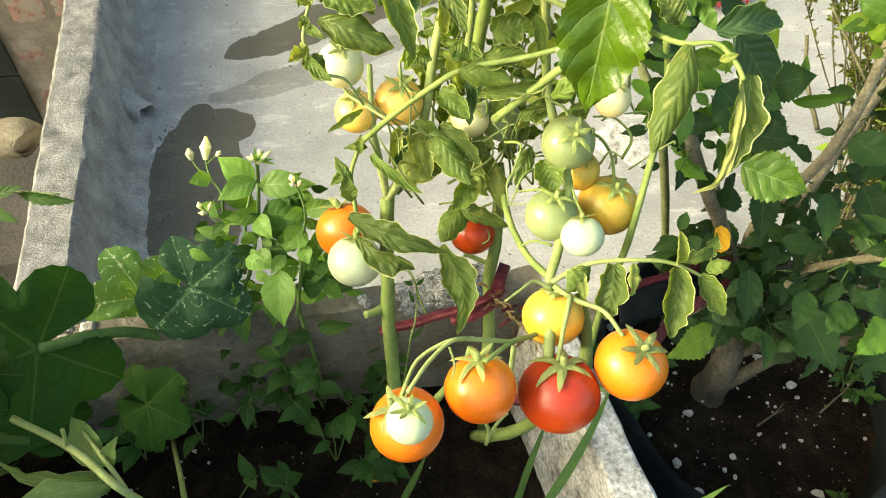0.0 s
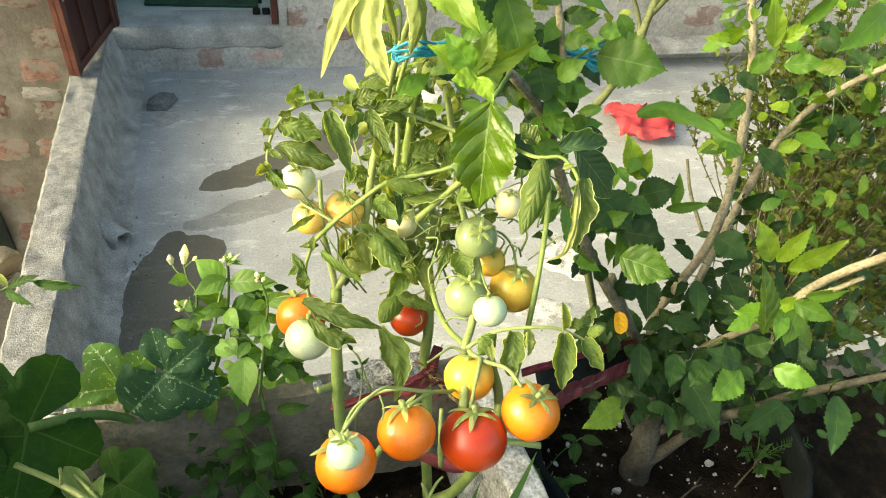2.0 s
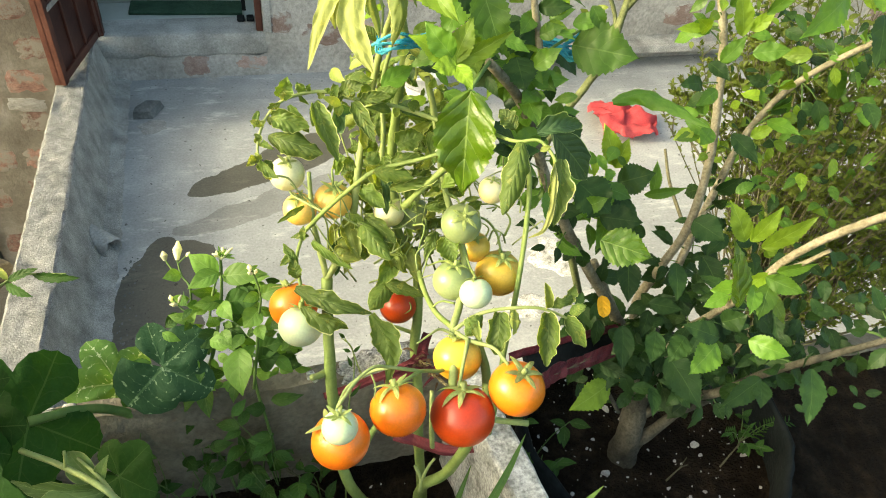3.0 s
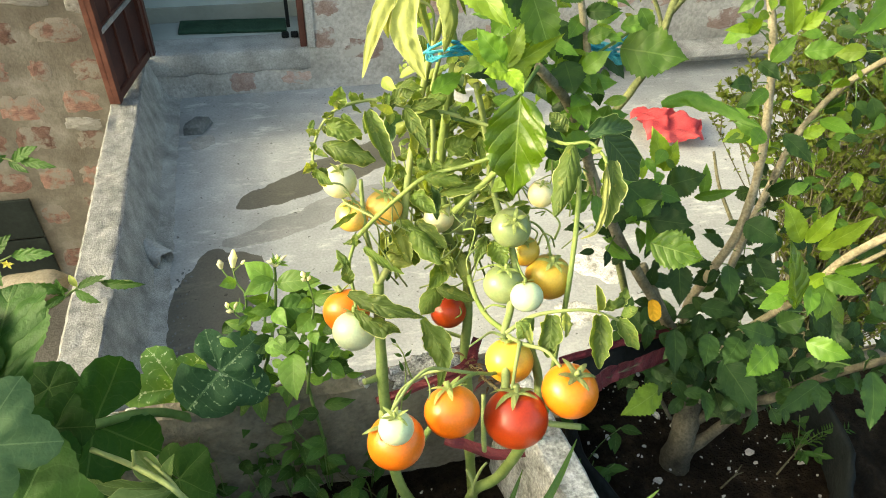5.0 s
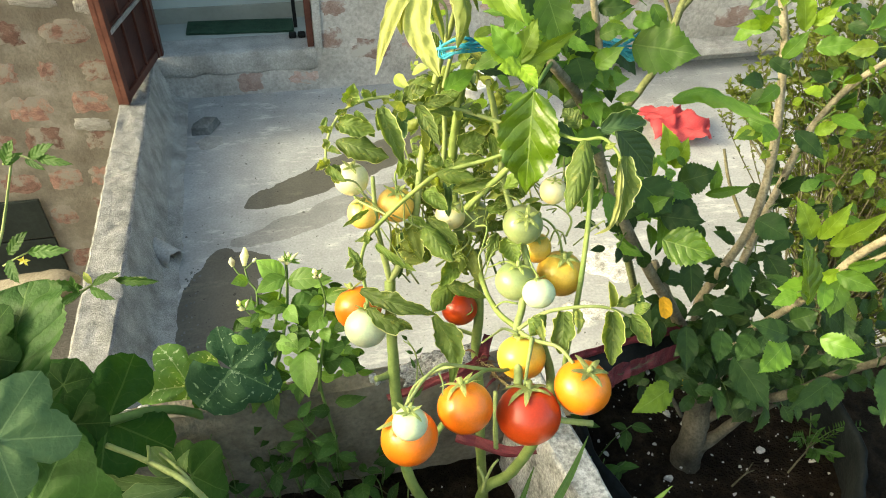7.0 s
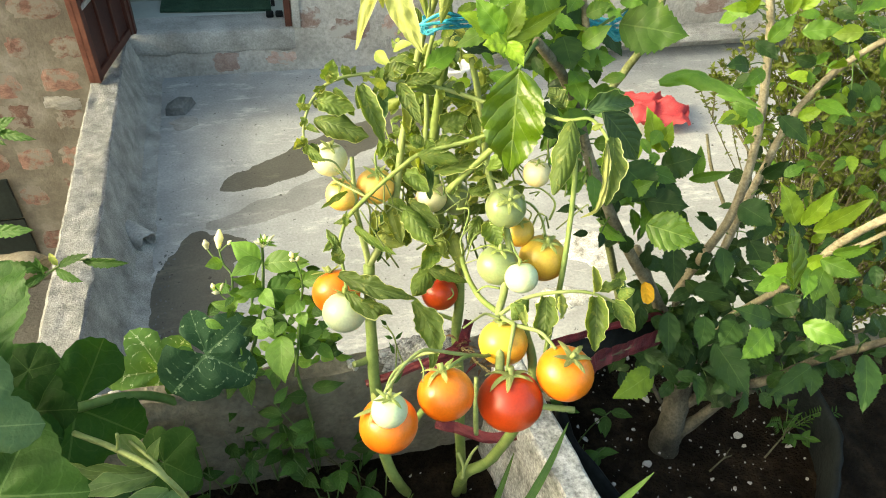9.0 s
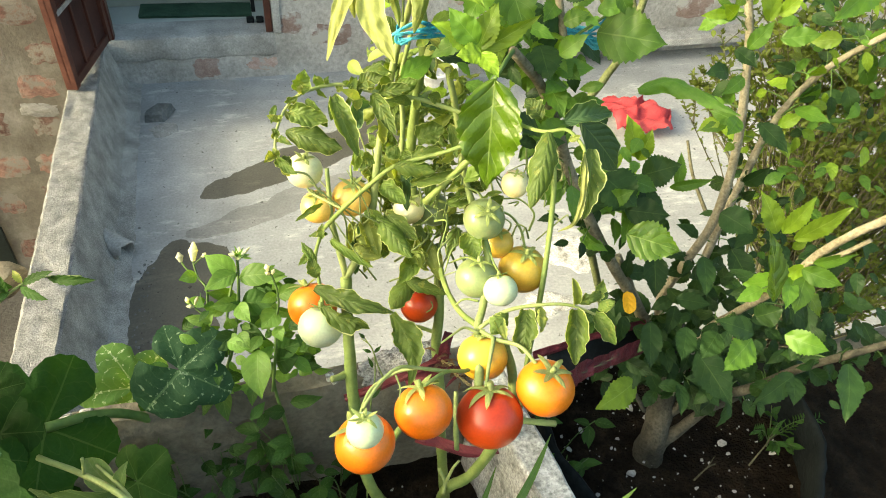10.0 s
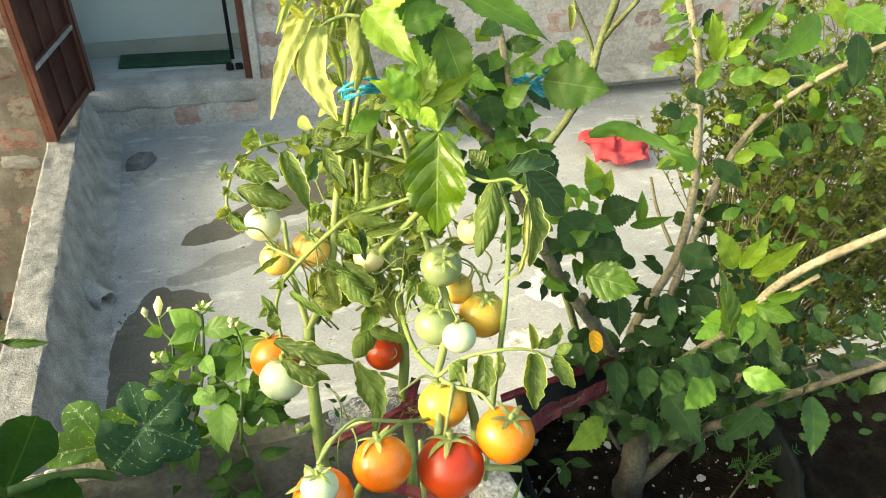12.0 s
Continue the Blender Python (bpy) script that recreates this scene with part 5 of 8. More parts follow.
for k in range(26):                                      # curled tip leaves, tight as a knot
    e = Vector((0.421, 1.324, 1.325)) + Vector((rnd.uniform(-0.020, 0.022), rnd.uniform(-0.008, 0.02), rnd.uniform(-0.006, 0.010)))
    d = Vector((rnd.uniform(-1, 1), rnd.uniform(-0.5, 0.3), rnd.uniform(-0.8, 0.7))).normalized() * rnd.uniform(0.008, 0.018)
    drape(TP, [e, e + d * 0.5 + Vector((0, -0.003, 0.004)), e + d], rnd.uniform(0.005, 0.009), rnd.choice((T_WILT, T_WILT, T_LEAF_YELLOW)), 0.6, 0.4)
for k in range(26):
    e = Vector((0.419, 1.325, 1.220)) + Vector((rnd.uniform(-0.040, 0.055), rnd.uniform(-0.02, 0.05), rnd.uniform(-0.03, 0.03)))
    d = Vector((rnd.uniform(-1, 1), rnd.uniform(-0.6, 0.3), rnd.uniform(-1, 0.5))).normalized()
    leaf(TP, e, e + d * rnd.uniform(0.014, 0.032), rnd.uniform(0.007, 0.013), rnd.choice((T_LEAF, T_LEAF_YELLOW, T_LEAF)), rnd.uniform(-40, 40), 0.1, 0.4, "lance", 0.1, rows=6, half=2)
for k in range(30):                                      # limp curled leaves on the inner stems
    e = Vector((rnd.uniform(0.375, 0.505), rnd.uniform(1.305, 1.385), rnd.uniform(0.985, 1.165)))
    d = Vector((rnd.uniform(-0.8, 0.8), rnd.uniform(-0.7, 0.2), rnd.uniform(-1.0, -0.1))).normalized() * rnd.uniform(0.026, 0.048)
    drape(TP, [e, e + d * 0.4 + Vector((d.x * 0.3, -0.004, 0.009)), e + d * 0.8 + Vector((0, -0.002, 0.002)), e + d], rnd.uniform(0.010, 0.018), rnd.choice((T_LEAF, T_LEAF, T_DEEP, T_LEAF_YELLOW)), rnd.uniform(-0.6, 0.7), 0.45, 0.12, turn=rnd.uniform(-50, 50), lobes=0.25, crumple=0.8)
# slender stalks that tangle in the middle of the plant
for k in range(44):
    a = Vector((0.440, 1.352, 0.962)) + Vector((rnd.uniform(-0.075, 0.085), rnd.uniform(-0.05, 0.05), rnd.uniform(-0.02, 0.06)))
    b = a + Vector((rnd.uniform(-0.05, 0.05), rnd.uniform(-0.06, 0.06), rnd.uniform(0.04, 0.13)))
    m = a.lerp(b, 0.5) + Vector((rnd.uniform(-0.02, 0.02), rnd.uniform(-0.02, 0.02), rnd.uniform(-0.01, 0.015)))
    stem(TP, [a, m, b], rnd.uniform(0.0012, 0.0022), rnd.uniform(0.0007, 0.0014), rnd.choice((STEM, STEM_PALE, STEM_PALE)), "stalk", 6)
for k in range(30):
    a = Vector((0.504, 1.298, 1.041)) + Vector((rnd.uniform(-0.06, 0.09), rnd.uniform(-0.03, 0.05), rnd.uniform(-0.05, 0.06)))
    b = a + Vector((rnd.uniform(-0.03, 0.03), rnd.uniform(-0.03, 0.03), rnd.uniform(-0.03, 0.04)))
    m = a.lerp(b, 0.5) + Vector((rnd.uniform(-0.012, 0.012), 0, rnd.uniform(0.0, 0.016)))
    stem(TP, [a, m, b], rnd.uniform(0.0012, 0.002), rnd.uniform(0.0007, 0.0012), rnd.choice((STEM, STEM_PALE)), "stalk", 6)
# lesser leaves up the stems
for k in range(300):
    s = rnd.random()
    lo, hi = rnd.choice(((Vector((0.410, 1.358, 1.023)), Vector((0.440, 1.403, 1.192))), (Vector((0.474, 1.345, 0.963)), Vector((0.460, 1.410, 1.173))), (Vector((0.503, 1.314, 1.028)), Vector((0.487, 1.365, 1.175)))))
    e = lo.lerp(hi, s) + Vector((rnd.uniform(-0.026, 0.026), rnd.uniform(-0.01, 0.04), 0))
    d = Vector((rnd.uniform(-1, 1), rnd.uniform(-0.5, 0.5), rnd.uniform(-0.9, 0.4))).normalized()
    ln = rnd.uniform(0.008, 0.028)
    leaf(TP, e, e + d * ln, ln * rnd.uniform(0.4, 0.65), rnd.choice((T_LEAF, T_LEAF, T_LEAF, T_LEAF_YELLOW)), rnd.uniform(-50, 50), rnd.uniform(-0.1, 0.2), rnd.uniform(0.1, 0.6), "tomato", 0.16, rows=7, half=3, curl=rnd.choice((0, 0, 0.5)))

# ---- grow bag and hibiscus shrub ----
BAG_X, BAG_Y, BAG_R = 0.856, 1.258, 0.207
bag = thing("grow_bag", (BAG_X, BAG_Y, 0.42), "round black plastic grow bag filled with soil", "grow bag")
bm = bmesh.new()
rings = []
for z, dr in ((0.42, 0.0), (0.50, 0.004), (0.56, 0.0), (0.61, 0.006), (0.638, 0.004), (0.645, -0.002), (0.637, -0.008), (0.60, -0.004), (0.52, -0.006)):
    ring = []
    for j in range(64):
        a = 2 * math.pi * j / 64
        d = Vector((math.cos(a), math.sin(a), 0))
        w = BAG_R + dr + 0.012 * noise.noise(d * 2.3 + Vector((0, 0, z * 4))) + 0.004 * noise.noise(d * 9 + Vector((0, 0, z * 11)))
        ring.append(bm.verts.new(Vector((BAG_X, BAG_Y, z + 0.012 * noise.noise(d * 2 + Vector((5, 0, 0))))) + d * w))
    rings.append(ring)
for a, b in zip(rings, rings[1:]):
    for j in range(64):
        bm.faces.new((a[j], a[(j + 1) % 64], b[(j + 1) % 64], b[j]))
part("bag_wall", bm, BLACK_PLASTIC, bag)
bm = bmesh.new()
rows = []
for i in range(1, 26):
    r = BAG_R * 0.985 * i / 25
    rows.append([bm.verts.new((BAG_X + r * math.cos(2 * math.pi * j / 80), BAG_Y + r * math.sin(2 * math.pi * j / 80),
        0.556 + 0.010 * noise.noise(Vector((r * math.cos(2 * math.pi * j / 80) * 14, r * math.sin(2 * math.pi * j / 80) * 14, 3))) + 0.006 * noise.noise(Vector((r * math.cos(2 * math.pi * j / 80) * 60, r * math.sin(2 * math.pi * j / 80) * 60, 1))))) for j in range(80)])
bm.faces.new(rows[0])
for a, b in zip(rows, rows[1:]):
    for j in range(80):
        bm.faces.new((a[j], b[j], b[(j + 1) % 80], a[(j + 1) % 80]))
part("soil_fill", bm, SOIL, bag, "dark soil with rubble")

HB = thing("hibiscus_shrub", (0.814, 1.252, 0.560), "bushy hibiscus shrub with toothed glossy leaves", "shrub")
trunk = stem(HB, [(0.821, 1.258, 0.535), (0.821, 1.263, 0.570), (0.820, 1.263, 0.611), (0.830, 1.284, 0.645), (0.838, 1.305, 0.686)], 0.025, 0.017, BARK, "trunk", 14)
B1 = [(0.834, 1.303, 0.675), (0.806, 1.324, 0.762), (0.764, 1.330, 0.835), (0.680, 1.327, 0.964), (0.620, 1.328, 1.074), (0.595, 1.332, 1.134), (0.560, 1.313, 1.196), (0.513, 1.279, 1.252)]
B2 = [(0.837, 1.279, 0.633), (0.871, 1.261, 0.690), (0.896, 1.214, 0.767), (0.905, 1.177, 0.850), (0.922, 1.135, 0.929), (0.984, 1.101, 0.999)]
B3 = [(0.838, 1.305, 0.686), (0.815, 1.348, 0.807), (0.832, 1.352, 0.878), (0.864, 1.364, 0.946), (0.881, 1.390, 1.027), (0.884, 1.421, 1.109), (0.885, 1.458, 1.183), (0.872, 1.495, 1.253), (0.842, 1.542, 1.377)]
B4 = [(0.841, 1.287, 0.666), (0.848, 1.286, 0.806), (0.837, 1.239, 0.903), (0.796, 1.165, 1.025), (0.797, 1.143, 1.092), (0.800, 1.113, 1.151), (0.840, 1.085, 1.206)]
B5 = [(0.860, 1.351, 0.853), (0.898, 1.386, 0.933), (0.923, 1.405, 0.993), (0.946, 1.421, 1.048), (0.983, 1.426, 1.110), (1.010, 1.394, 1.173), (1.081, 1.366, 1.235)]
B6 = [(0.827, 1.251, 0.605), (0.858, 1.254, 0.633), (0.882, 1.253, 0.668), (0.912, 1.240, 0.708)]
B7 = [(0.779, 1.330, 0.808), (0.746, 1.339, 0.872), (0.722, 1.347, 0.921)]
stem(HB, B1, 0.0088, 0.0045, BARK_MID, "branch", 9)
stem(HB, B2, 0.0085, 0.0034, BARK, "branch", 9)
stem(HB, B3, 0.0072, 0.0044, BARK_TAN, "branch", 9)
stem(HB, B4, 0.0052, 0.0036, BARK_TAN, "branch", 9)
stem(HB, B5, 0.0060, 0.0036, BARK_TAN, "branch", 9)
stem(HB, B6, 0.011, 0.005, BARK, "branch", 8)
stem(HB, B7, 0.008, 0.005, BARK_TAN, "branch", 8)
stem(HB, [(0.793, 1.146, 1.079), (0.805, 1.132, 1.097), (0.815, 1.117, 1.129)], 0.0028, 0.0022, BARK_TAN, "twig")
stem(HB, [(0.742, 1.278, 0.754), (0.766, 1.277, 0.712), (0.791, 1.271, 0.666)], 0.0025, 0.003, BARK, "twig")
stem(HB, [(0.928, 1.552, 0.946), (0.930, 1.516, 0.906), (0.933, 1.458, 0.871)], 0.0022, 0.003, TWIG, "twig")
stem(HB, [(0.958, 1.569, 0.974), (0.979, 1.538, 0.944), (0.991, 1.487, 0.919)], 0.0018, 0.002, TWIG, "twig")
N, R, K = H_LEAF, H_BRIGHT, H_DARK
HK = dict(shape="hibiscus", teeth=0.16, tooth_count=12, rows=48)


def hib(base, tip, w, mat=N, roll=0, bow=0.06, fold=0.12, ripple=0.05, label="", **kw):
    """A toothed leaf with a short stalk."""
    leaf(HB, Vector(base), Vector(tip), w, mat, roll, bow, fold, ripple=ripple, label=label, **{**HK, **kw})


hib((0.486, 1.242, 1.247), (0.483, 1.222, 1.151), 0.0560, H_GLOSS, 14, 0.05, 0.42, 0.09, "large glossy hanging hibiscus leaf", teeth=0.09, tooth_count=15, rows=75, half=5)
stem(HB, [(0.513, 1.279, 1.252), (0.498, 1.256, 1.253), (0.486, 1.242, 1.247)], 0.0022, 0.0018, STEM_GREEN, "stalk")
# crown of young leaves
hib((0.465, 1.220, 1.281), (0.428, 1.233, 1.302), 0.0266, R, 20, 0.08, 0.25)
hib((0.465, 1.222, 1.283), (0.509, 1.221, 1.309), 0.0150, R, 30, 0.05, 0.3)
hib((0.463, 1.222, 1.283), (0.479, 1.233, 1.315), 0.0212, R, -10, 0.05, 0.3)
hib((0.462, 1.211, 1.285), (0.442, 1.210, 1.286), 0.0177, R, 10, 0.05, 0.2)
hib((0.462, 1.212, 1.286), (0.471, 1.193, 1.275), 0.0150, R, 0, 0.08, 0.2)
hib((0.460, 1.216, 1.291), (0.439, 1.228, 1.315), 0.0221, N, -20, 0.08, 0.2)
hib((0.430, 1.250, 1.350), (0.456, 1.196, 1.327), 0.0285, R, 14, 0.06, 0.34, 0.05, "bright yellow-green young hibiscus leaf")
hib((0.440, 1.262, 1.341), (0.483, 1.264, 1.386), 0.0300, R, -12, 0.06, 0.35)
hib((0.456, 1.247, 1.335), (0.493, 1.250, 1.347), 0.0270, N, 0, 0.06, 0.25)
hib((0.490, 1.256, 1.330), (0.505, 1.229, 1.284), 0.0330, N, 10, 0.06, 0.25)
hib((0.456, 1.267, 1.349), (0.495, 1.262, 1.327), 0.0348, N, 10, 0.08, 0.12)
hib((0.475, 1.273, 1.333), (0.506, 1.262, 1.298), 0.0406, K, -12, 0.08, 0.1)
hib((0.487, 1.282, 1.315), (0.461, 1.253, 1.287), 0.0270, N, 10, 0.05, 0.15)
hib((0.520, 1.326, 1.333), (0.594, 1.277, 1.301), 0.0330, N, -20, 0.06, 0.1)
hib((0.617, 1.332, 1.239), (0.670, 1.292, 1.242), 0.0540, H_LEAF, 10, 0.05, 0.2, 0.04, "broad bright hibiscus leaf")
drape(HB, [(0.682, 1.339, 1.168), (0.712, 1.333, 1.179), (0.739, 1.309, 1.177), (0.764, 1.274, 1.169)], 0.0294, N, 0.5, -0.2, 0.10, turn=-30, label="long limp grey-green leaf")
hib((0.581, 1.329, 1.231), (0.542, 1.340, 1.261), 0.0431, K, 0, 0.05, 0.1)
hib((0.553, 1.316, 1.237), (0.555, 1.286, 1.217), 0.0372, K, 0, 0.05, 0.1)
hib((0.572, 1.316, 1.211), (0.609, 1.307, 1.215), 0.0219, N, 0, 0.05, 0.1)
hib((0.583, 1.320, 1.205), (0.560, 1.323, 1.215), 0.0241, N, 0, 0.05, 0.1)
hib((0.561, 1.352, 1.282), (0.544, 1.332, 1.284), 0.0188, R, 0, 0.05, 0.2)
hib((0.575, 1.353, 1.289), (0.547, 1.334, 1.288), 0.0209, N, 0, 0.05, 0.2)
hib((0.578, 1.347, 1.266), (0.559, 1.329, 1.253), 0.0191, N, 0, 0.05, 0.2)
hib((0.581, 1.349, 1.271), (0.611, 1.333, 1.278), 0.0181, K, 20, 0.12, 0.2)
hib((0.601, 1.340, 1.267), (0.606, 1.344, 1.290), 0.0138, R, 0, 0.05, 0.2)
hib((0.580, 1.332, 1.250), (0.601, 1.323, 1.263), 0.0181, N, 0, 0.05, 0.2)
hib((0.617, 1.340, 1.257), (0.644, 1.326, 1.267), 0.0194, N, -10, 0.05, 0.15)
stem(HB, [(0.583, 1.327, 1.229), (0.579, 1.339, 1.258), (0.574, 1.359, 1.295), (0.568, 1.374, 1.327)], 0.0042, 0.003, BARK_TAN, "twig")
stem(HB, [(0.584, 1.329, 1.231), (0.616, 1.334, 1.249), (0.630, 1.335, 1.256)], 0.0016, 0.0012, STEM_GREEN, "stalk")
# middle of the shrub
hib((0.674, 1.274, 1.026), (0.727, 1.243, 1.019), 0.0476, H_GLOSS, 0, 0.05, 0.1, 0.04, "bright oval toothed hibiscus leaf")
hib((0.745, 1.120, 1.060), (0.731, 1.149, 1.128), 0.0329, H_GLOSS, 25, 0.04, 0.25, 0.05, "upright bright hibiscus leaf")
hib((0.763, 1.106, 1.025), (0.794, 1.079, 1.025), 0.0252, N, 10, 0.14, 0.2)
hib((0.739, 1.119, 1.019), (0.697, 1.130, 1.035), 0.0248, K, 10, 0.05, 0.15)
hib((0.737, 1.116, 1.014), (0.699, 1.096, 0.997), 0.0327, N, 0, 0.05, 0.15)
hib((0.716, 1.138, 1.004), (0.691, 1.119, 0.990), 0.0267, K, 10, 0.05, 0.15)
hib((0.702, 1.165, 0.985), (0.687, 1.138, 0.965), 0.0254, K, 0, 0.05, 0.2)
hib((0.714, 1.236, 0.915), (0.698, 1.188, 0.887), 0.0284, K, 0, 0.05, 0.2)
hib((0.727, 1.237, 0.796), (0.663, 1.214, 0.784), 0.0415, R, 0, 0.05, 0.1)
hib((0.792, 1.279, 0.969), (0.779, 1.235, 0.945), 0.0260, K, 0, 0.05, 0.2)
hib((0.827, 1.278, 0.976), (0.841, 1.234, 0.945), 0.0332, K, 0, 0.05, 0.2)
hib((0.738, 1.299, 0.963), (0.728, 1.258, 0.929), 0.0332, K, 0, 0.05, 0.2)
hib((0.756, 1.140, 1.016), (0.772, 1.128, 1.037), 0.0286, K, 0, 0.05, 0.15)
hib((0.782, 1.146, 1.061), (0.766, 1.122, 1.044), 0.0192, N, 0, 0.05, 0.2)
hib((0.786, 1.143, 1.074), (0.818, 1.119, 1.069), 0.0211, N, 20, 0.05, 0.2)
hib((0.791, 1.139, 1.085), (0.818, 1.123, 1.106), 0.0162, N, 30, 0.05, 0.2)
hib((0.843, 1.240, 1.030), (0.823, 1.268, 1.072), 0.0287, R, 0, 0.05, 0.15)
hib((0.849, 1.239, 1.030), (0.877, 1.244, 1.075), 0.0229, R, 0, 0.05, 0.15)
hib((0.847, 1.219, 1.038), (0.887, 1.204, 1.092), 0.0247, R, 10, 0.05, 0.15)
hib((0.772, 1.206, 0.880), (0.795, 1.145, 0.847), 0.0451, K, 0, 0.05, 0.15)
hib((0.887, 1.164, 0.861), (0.823, 1.146, 0.839), 0.0318, K, 0, 0.05, 0.15)
hib((0.887, 1.162, 0.858), (0.876, 1.135, 0.840), 0.0277, K, 0, 0.05, 0.15)
hib((0.893, 1.119, 0.934), (0.867, 1.068, 0.901), 0.0347, K, 0, 0.05, 0.15)
hib((0.739, 1.371, 1.030), (0.778, 1.355, 1.053), 0.0420, K, 0, 0.05, 0.15)
hib((0.664, 1.336, 1.064), (0.698, 1.305, 1.037), 0.0528, K, 0, 0.05, 0.15)
hib((0.694, 1.320, 1.022), (0.741, 1.298, 1.024), 0.0374, K, 0, 0.05, 0.15)
hib((0.737, 1.345, 1.031), (0.707, 1.295, 0.996), 0.0315, K, 0, 0.05, 0.15)
hib((0.843, 1.335, 0.985), (0.869, 1.297, 0.979), 0.0415, K, 0, 0.05, 0.15)
hib((0.782, 1.369, 1.008), (0.829, 1.350, 1.029), 0.0158, N, 20, 0.08, 0.25)
hib((0.772, 1.438, 1.008), (0.754, 1.462, 1.061), 0.0318, R, 0, 0.05, 0.2)
hib((0.772, 1.435, 1.005), (0.785, 1.443, 1.048), 0.0257, R, 0, 0.05, 0.2)
hib((0.837, 1.424, 0.962), (0.842, 1.446, 1.004), 0.0189, N, 0, 0.05, 0.2)
hib((0.852, 1.377, 1.097), (0.830, 1.359, 1.086), 0.0239, N, 0, 0.05, 0.15)
hib((0.864, 1.406, 1.134), (0.829, 1.391, 1.122), 0.0199, N, 0, 0.05, 0.15)
hib((0.878, 1.367, 1.092), (0.901, 1.331, 1.072), 0.0269, K, 0, 0.05, 0.15)
hib((0.865, 1.419, 1.165), (0.888, 1.418, 1.199), 0.0224, N, 0, 0.05, 0.15)
hib((0.887, 1.397, 1.186), (0.926, 1.381, 1.197), 0.0250, N, 0, 0.05, 0.15)
hib((0.884, 1.421, 1.197), (0.873, 1.443, 1.251), 0.0269, R, 0, 0.05, 0.2)
hib((0.894, 1.423, 1.203), (0.913, 1.415, 1.232), 0.0192, R, 0, 0.05, 0.2)
hib((0.886, 1.398, 1.234), (0.921, 1.396, 1.278), 0.0183, N, 20, 0.05, 0.25)
hib((0.945, 1.357, 1.271), (0.876, 1.325, 1.239), 0.0365, N, -15, 0.06, 0.2, 0.06)
hib((0.942, 1.321, 1.291), (0.959, 1.281, 1.281), 0.0411, N, 0, 0.05, 0.1)
hib((1.000, 1.350, 1.251), (0.977, 1.306, 1.206), 0.0316, K, 0, 0.05, 0.1)
hib((0.943, 1.349, 1.293), (0.947, 1.314, 1.269), 0.0253, R, 0, 0.05, 0.1)
hib((0.927, 1.370, 1.151), (0.924, 1.360, 1.171), 0.0212, R, 0, 0.05, 0.2)
hib((0.851, 1.455, 1.193), (0.812, 1.454, 1.193), 0.0140, R, 0, 0.05, 0.2)
hib((0.855, 1.427, 1.161), (0.872, 1.399, 1.150), 0.0220, K, 0, 0.05, 0.2)
leaf(HB, (0.722, 1.306, 0.896), (0.719, 1.283, 0.878), 0.0176, PETAL, 0, 0.1, 0.2, "round", label="fallen yellow petal caught on a twig", name="petal")
leaf(HB, (0.771, 1.283, 0.752), (0.773, 1.273, 0.741), 0.0113, PETAL, 0, 0.1, 0.2, "round", name="petal")

# the rest of the foliage, along the branches
rnd = random.Random(11)
LINES = [([Vector(p) for p in line], w, n) for line, w, n in ((B1[1:6], 0.030, 34), (B2[1:], 0.034, 40), (B3[4:], 0.028, 44), (B4[:5], 0.034, 44), (B5, 0.034, 56))]
for line, size, count in LINES:
    for k in range(count):
        i = rnd.randrange(len(line) - 1)
        p = line[i].lerp(line[i + 1], rnd.random())
        out = Vector((rnd.uniform(-1, 1), rnd.uniform(-0.45, 1), rnd.uniform(-0.8, 0.9))).normalized()
        gap = rnd.uniform(0.008, 0.036)
        ln = size * rnd.uniform(0.6, 1.35)
        e = p + out * gap
        stem(HB, [p, p + out * gap * 0.5 + Vector((0, 0, 0.002)), e], 0.0010, 0.0008, STEM_GREEN, "stalk", 5)
        d = (out + Vector((rnd.uniform(-0.4, 0.4), rnd.uniform(-0.3, 0.3), rnd.uniform(-0.9, 0.1)))).normalized()
        # below 1 m only the dark green: the bush's shade put into leaf colour
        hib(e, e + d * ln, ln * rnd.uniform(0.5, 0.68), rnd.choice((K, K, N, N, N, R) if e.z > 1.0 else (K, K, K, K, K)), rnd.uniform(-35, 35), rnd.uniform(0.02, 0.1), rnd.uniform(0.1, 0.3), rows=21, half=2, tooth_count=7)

RIGHT, UP, AHEAD = Vector((0.98, -0.20, 0.02)), Vector((0.115, 0.637, 0.762)), Vector((0.166, 0.744, -0.647))


def mass(centre, wide, high, deep, count, size, mats, seed, shape="hibiscus", teeth=0.17, ratio=(0.46, 0.62)):
    """Leaves that fill a part of the bush, thinner towards its outside."""
    rr = random.Random(seed)
    for k in range(count):
        a, b, c = (max(-1, min(1, rr.gauss(0, 0.55))) for _ in range(3))
        q = Vector(centre) + RIGHT * a * wide + UP * b * high + AHEAD * c * deep
        d = (RIGHT * rr.uniform(-1, 1) + UP * rr.uniform(-1.1, 0.5) + AHEAD * rr.uniform(-0.5, 0.4)).normalized()
        ln = size * rr.uniform(0.6, 1.35)
        face = (EYE_SIDE + Vector((rr.uniform(-0.7, 0.5), rr.uniform(-0.4, 0.4), rr.uniform(-0.1, 0.8)))).normalized()
        leaf(HB, q, q + d * ln, ln * rr.uniform(*ratio), rr.choice(mats), rr.uniform(-20, 20), rr.uniform(0.02, 0.12), rr.uniform(0.08, 0.3), shape, 0.05, teeth, rows=21, half=2, tooth_count=7, face=face)


# the low masses take H_DARK alone, which paints in their shade
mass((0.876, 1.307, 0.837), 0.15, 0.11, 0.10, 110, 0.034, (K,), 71)
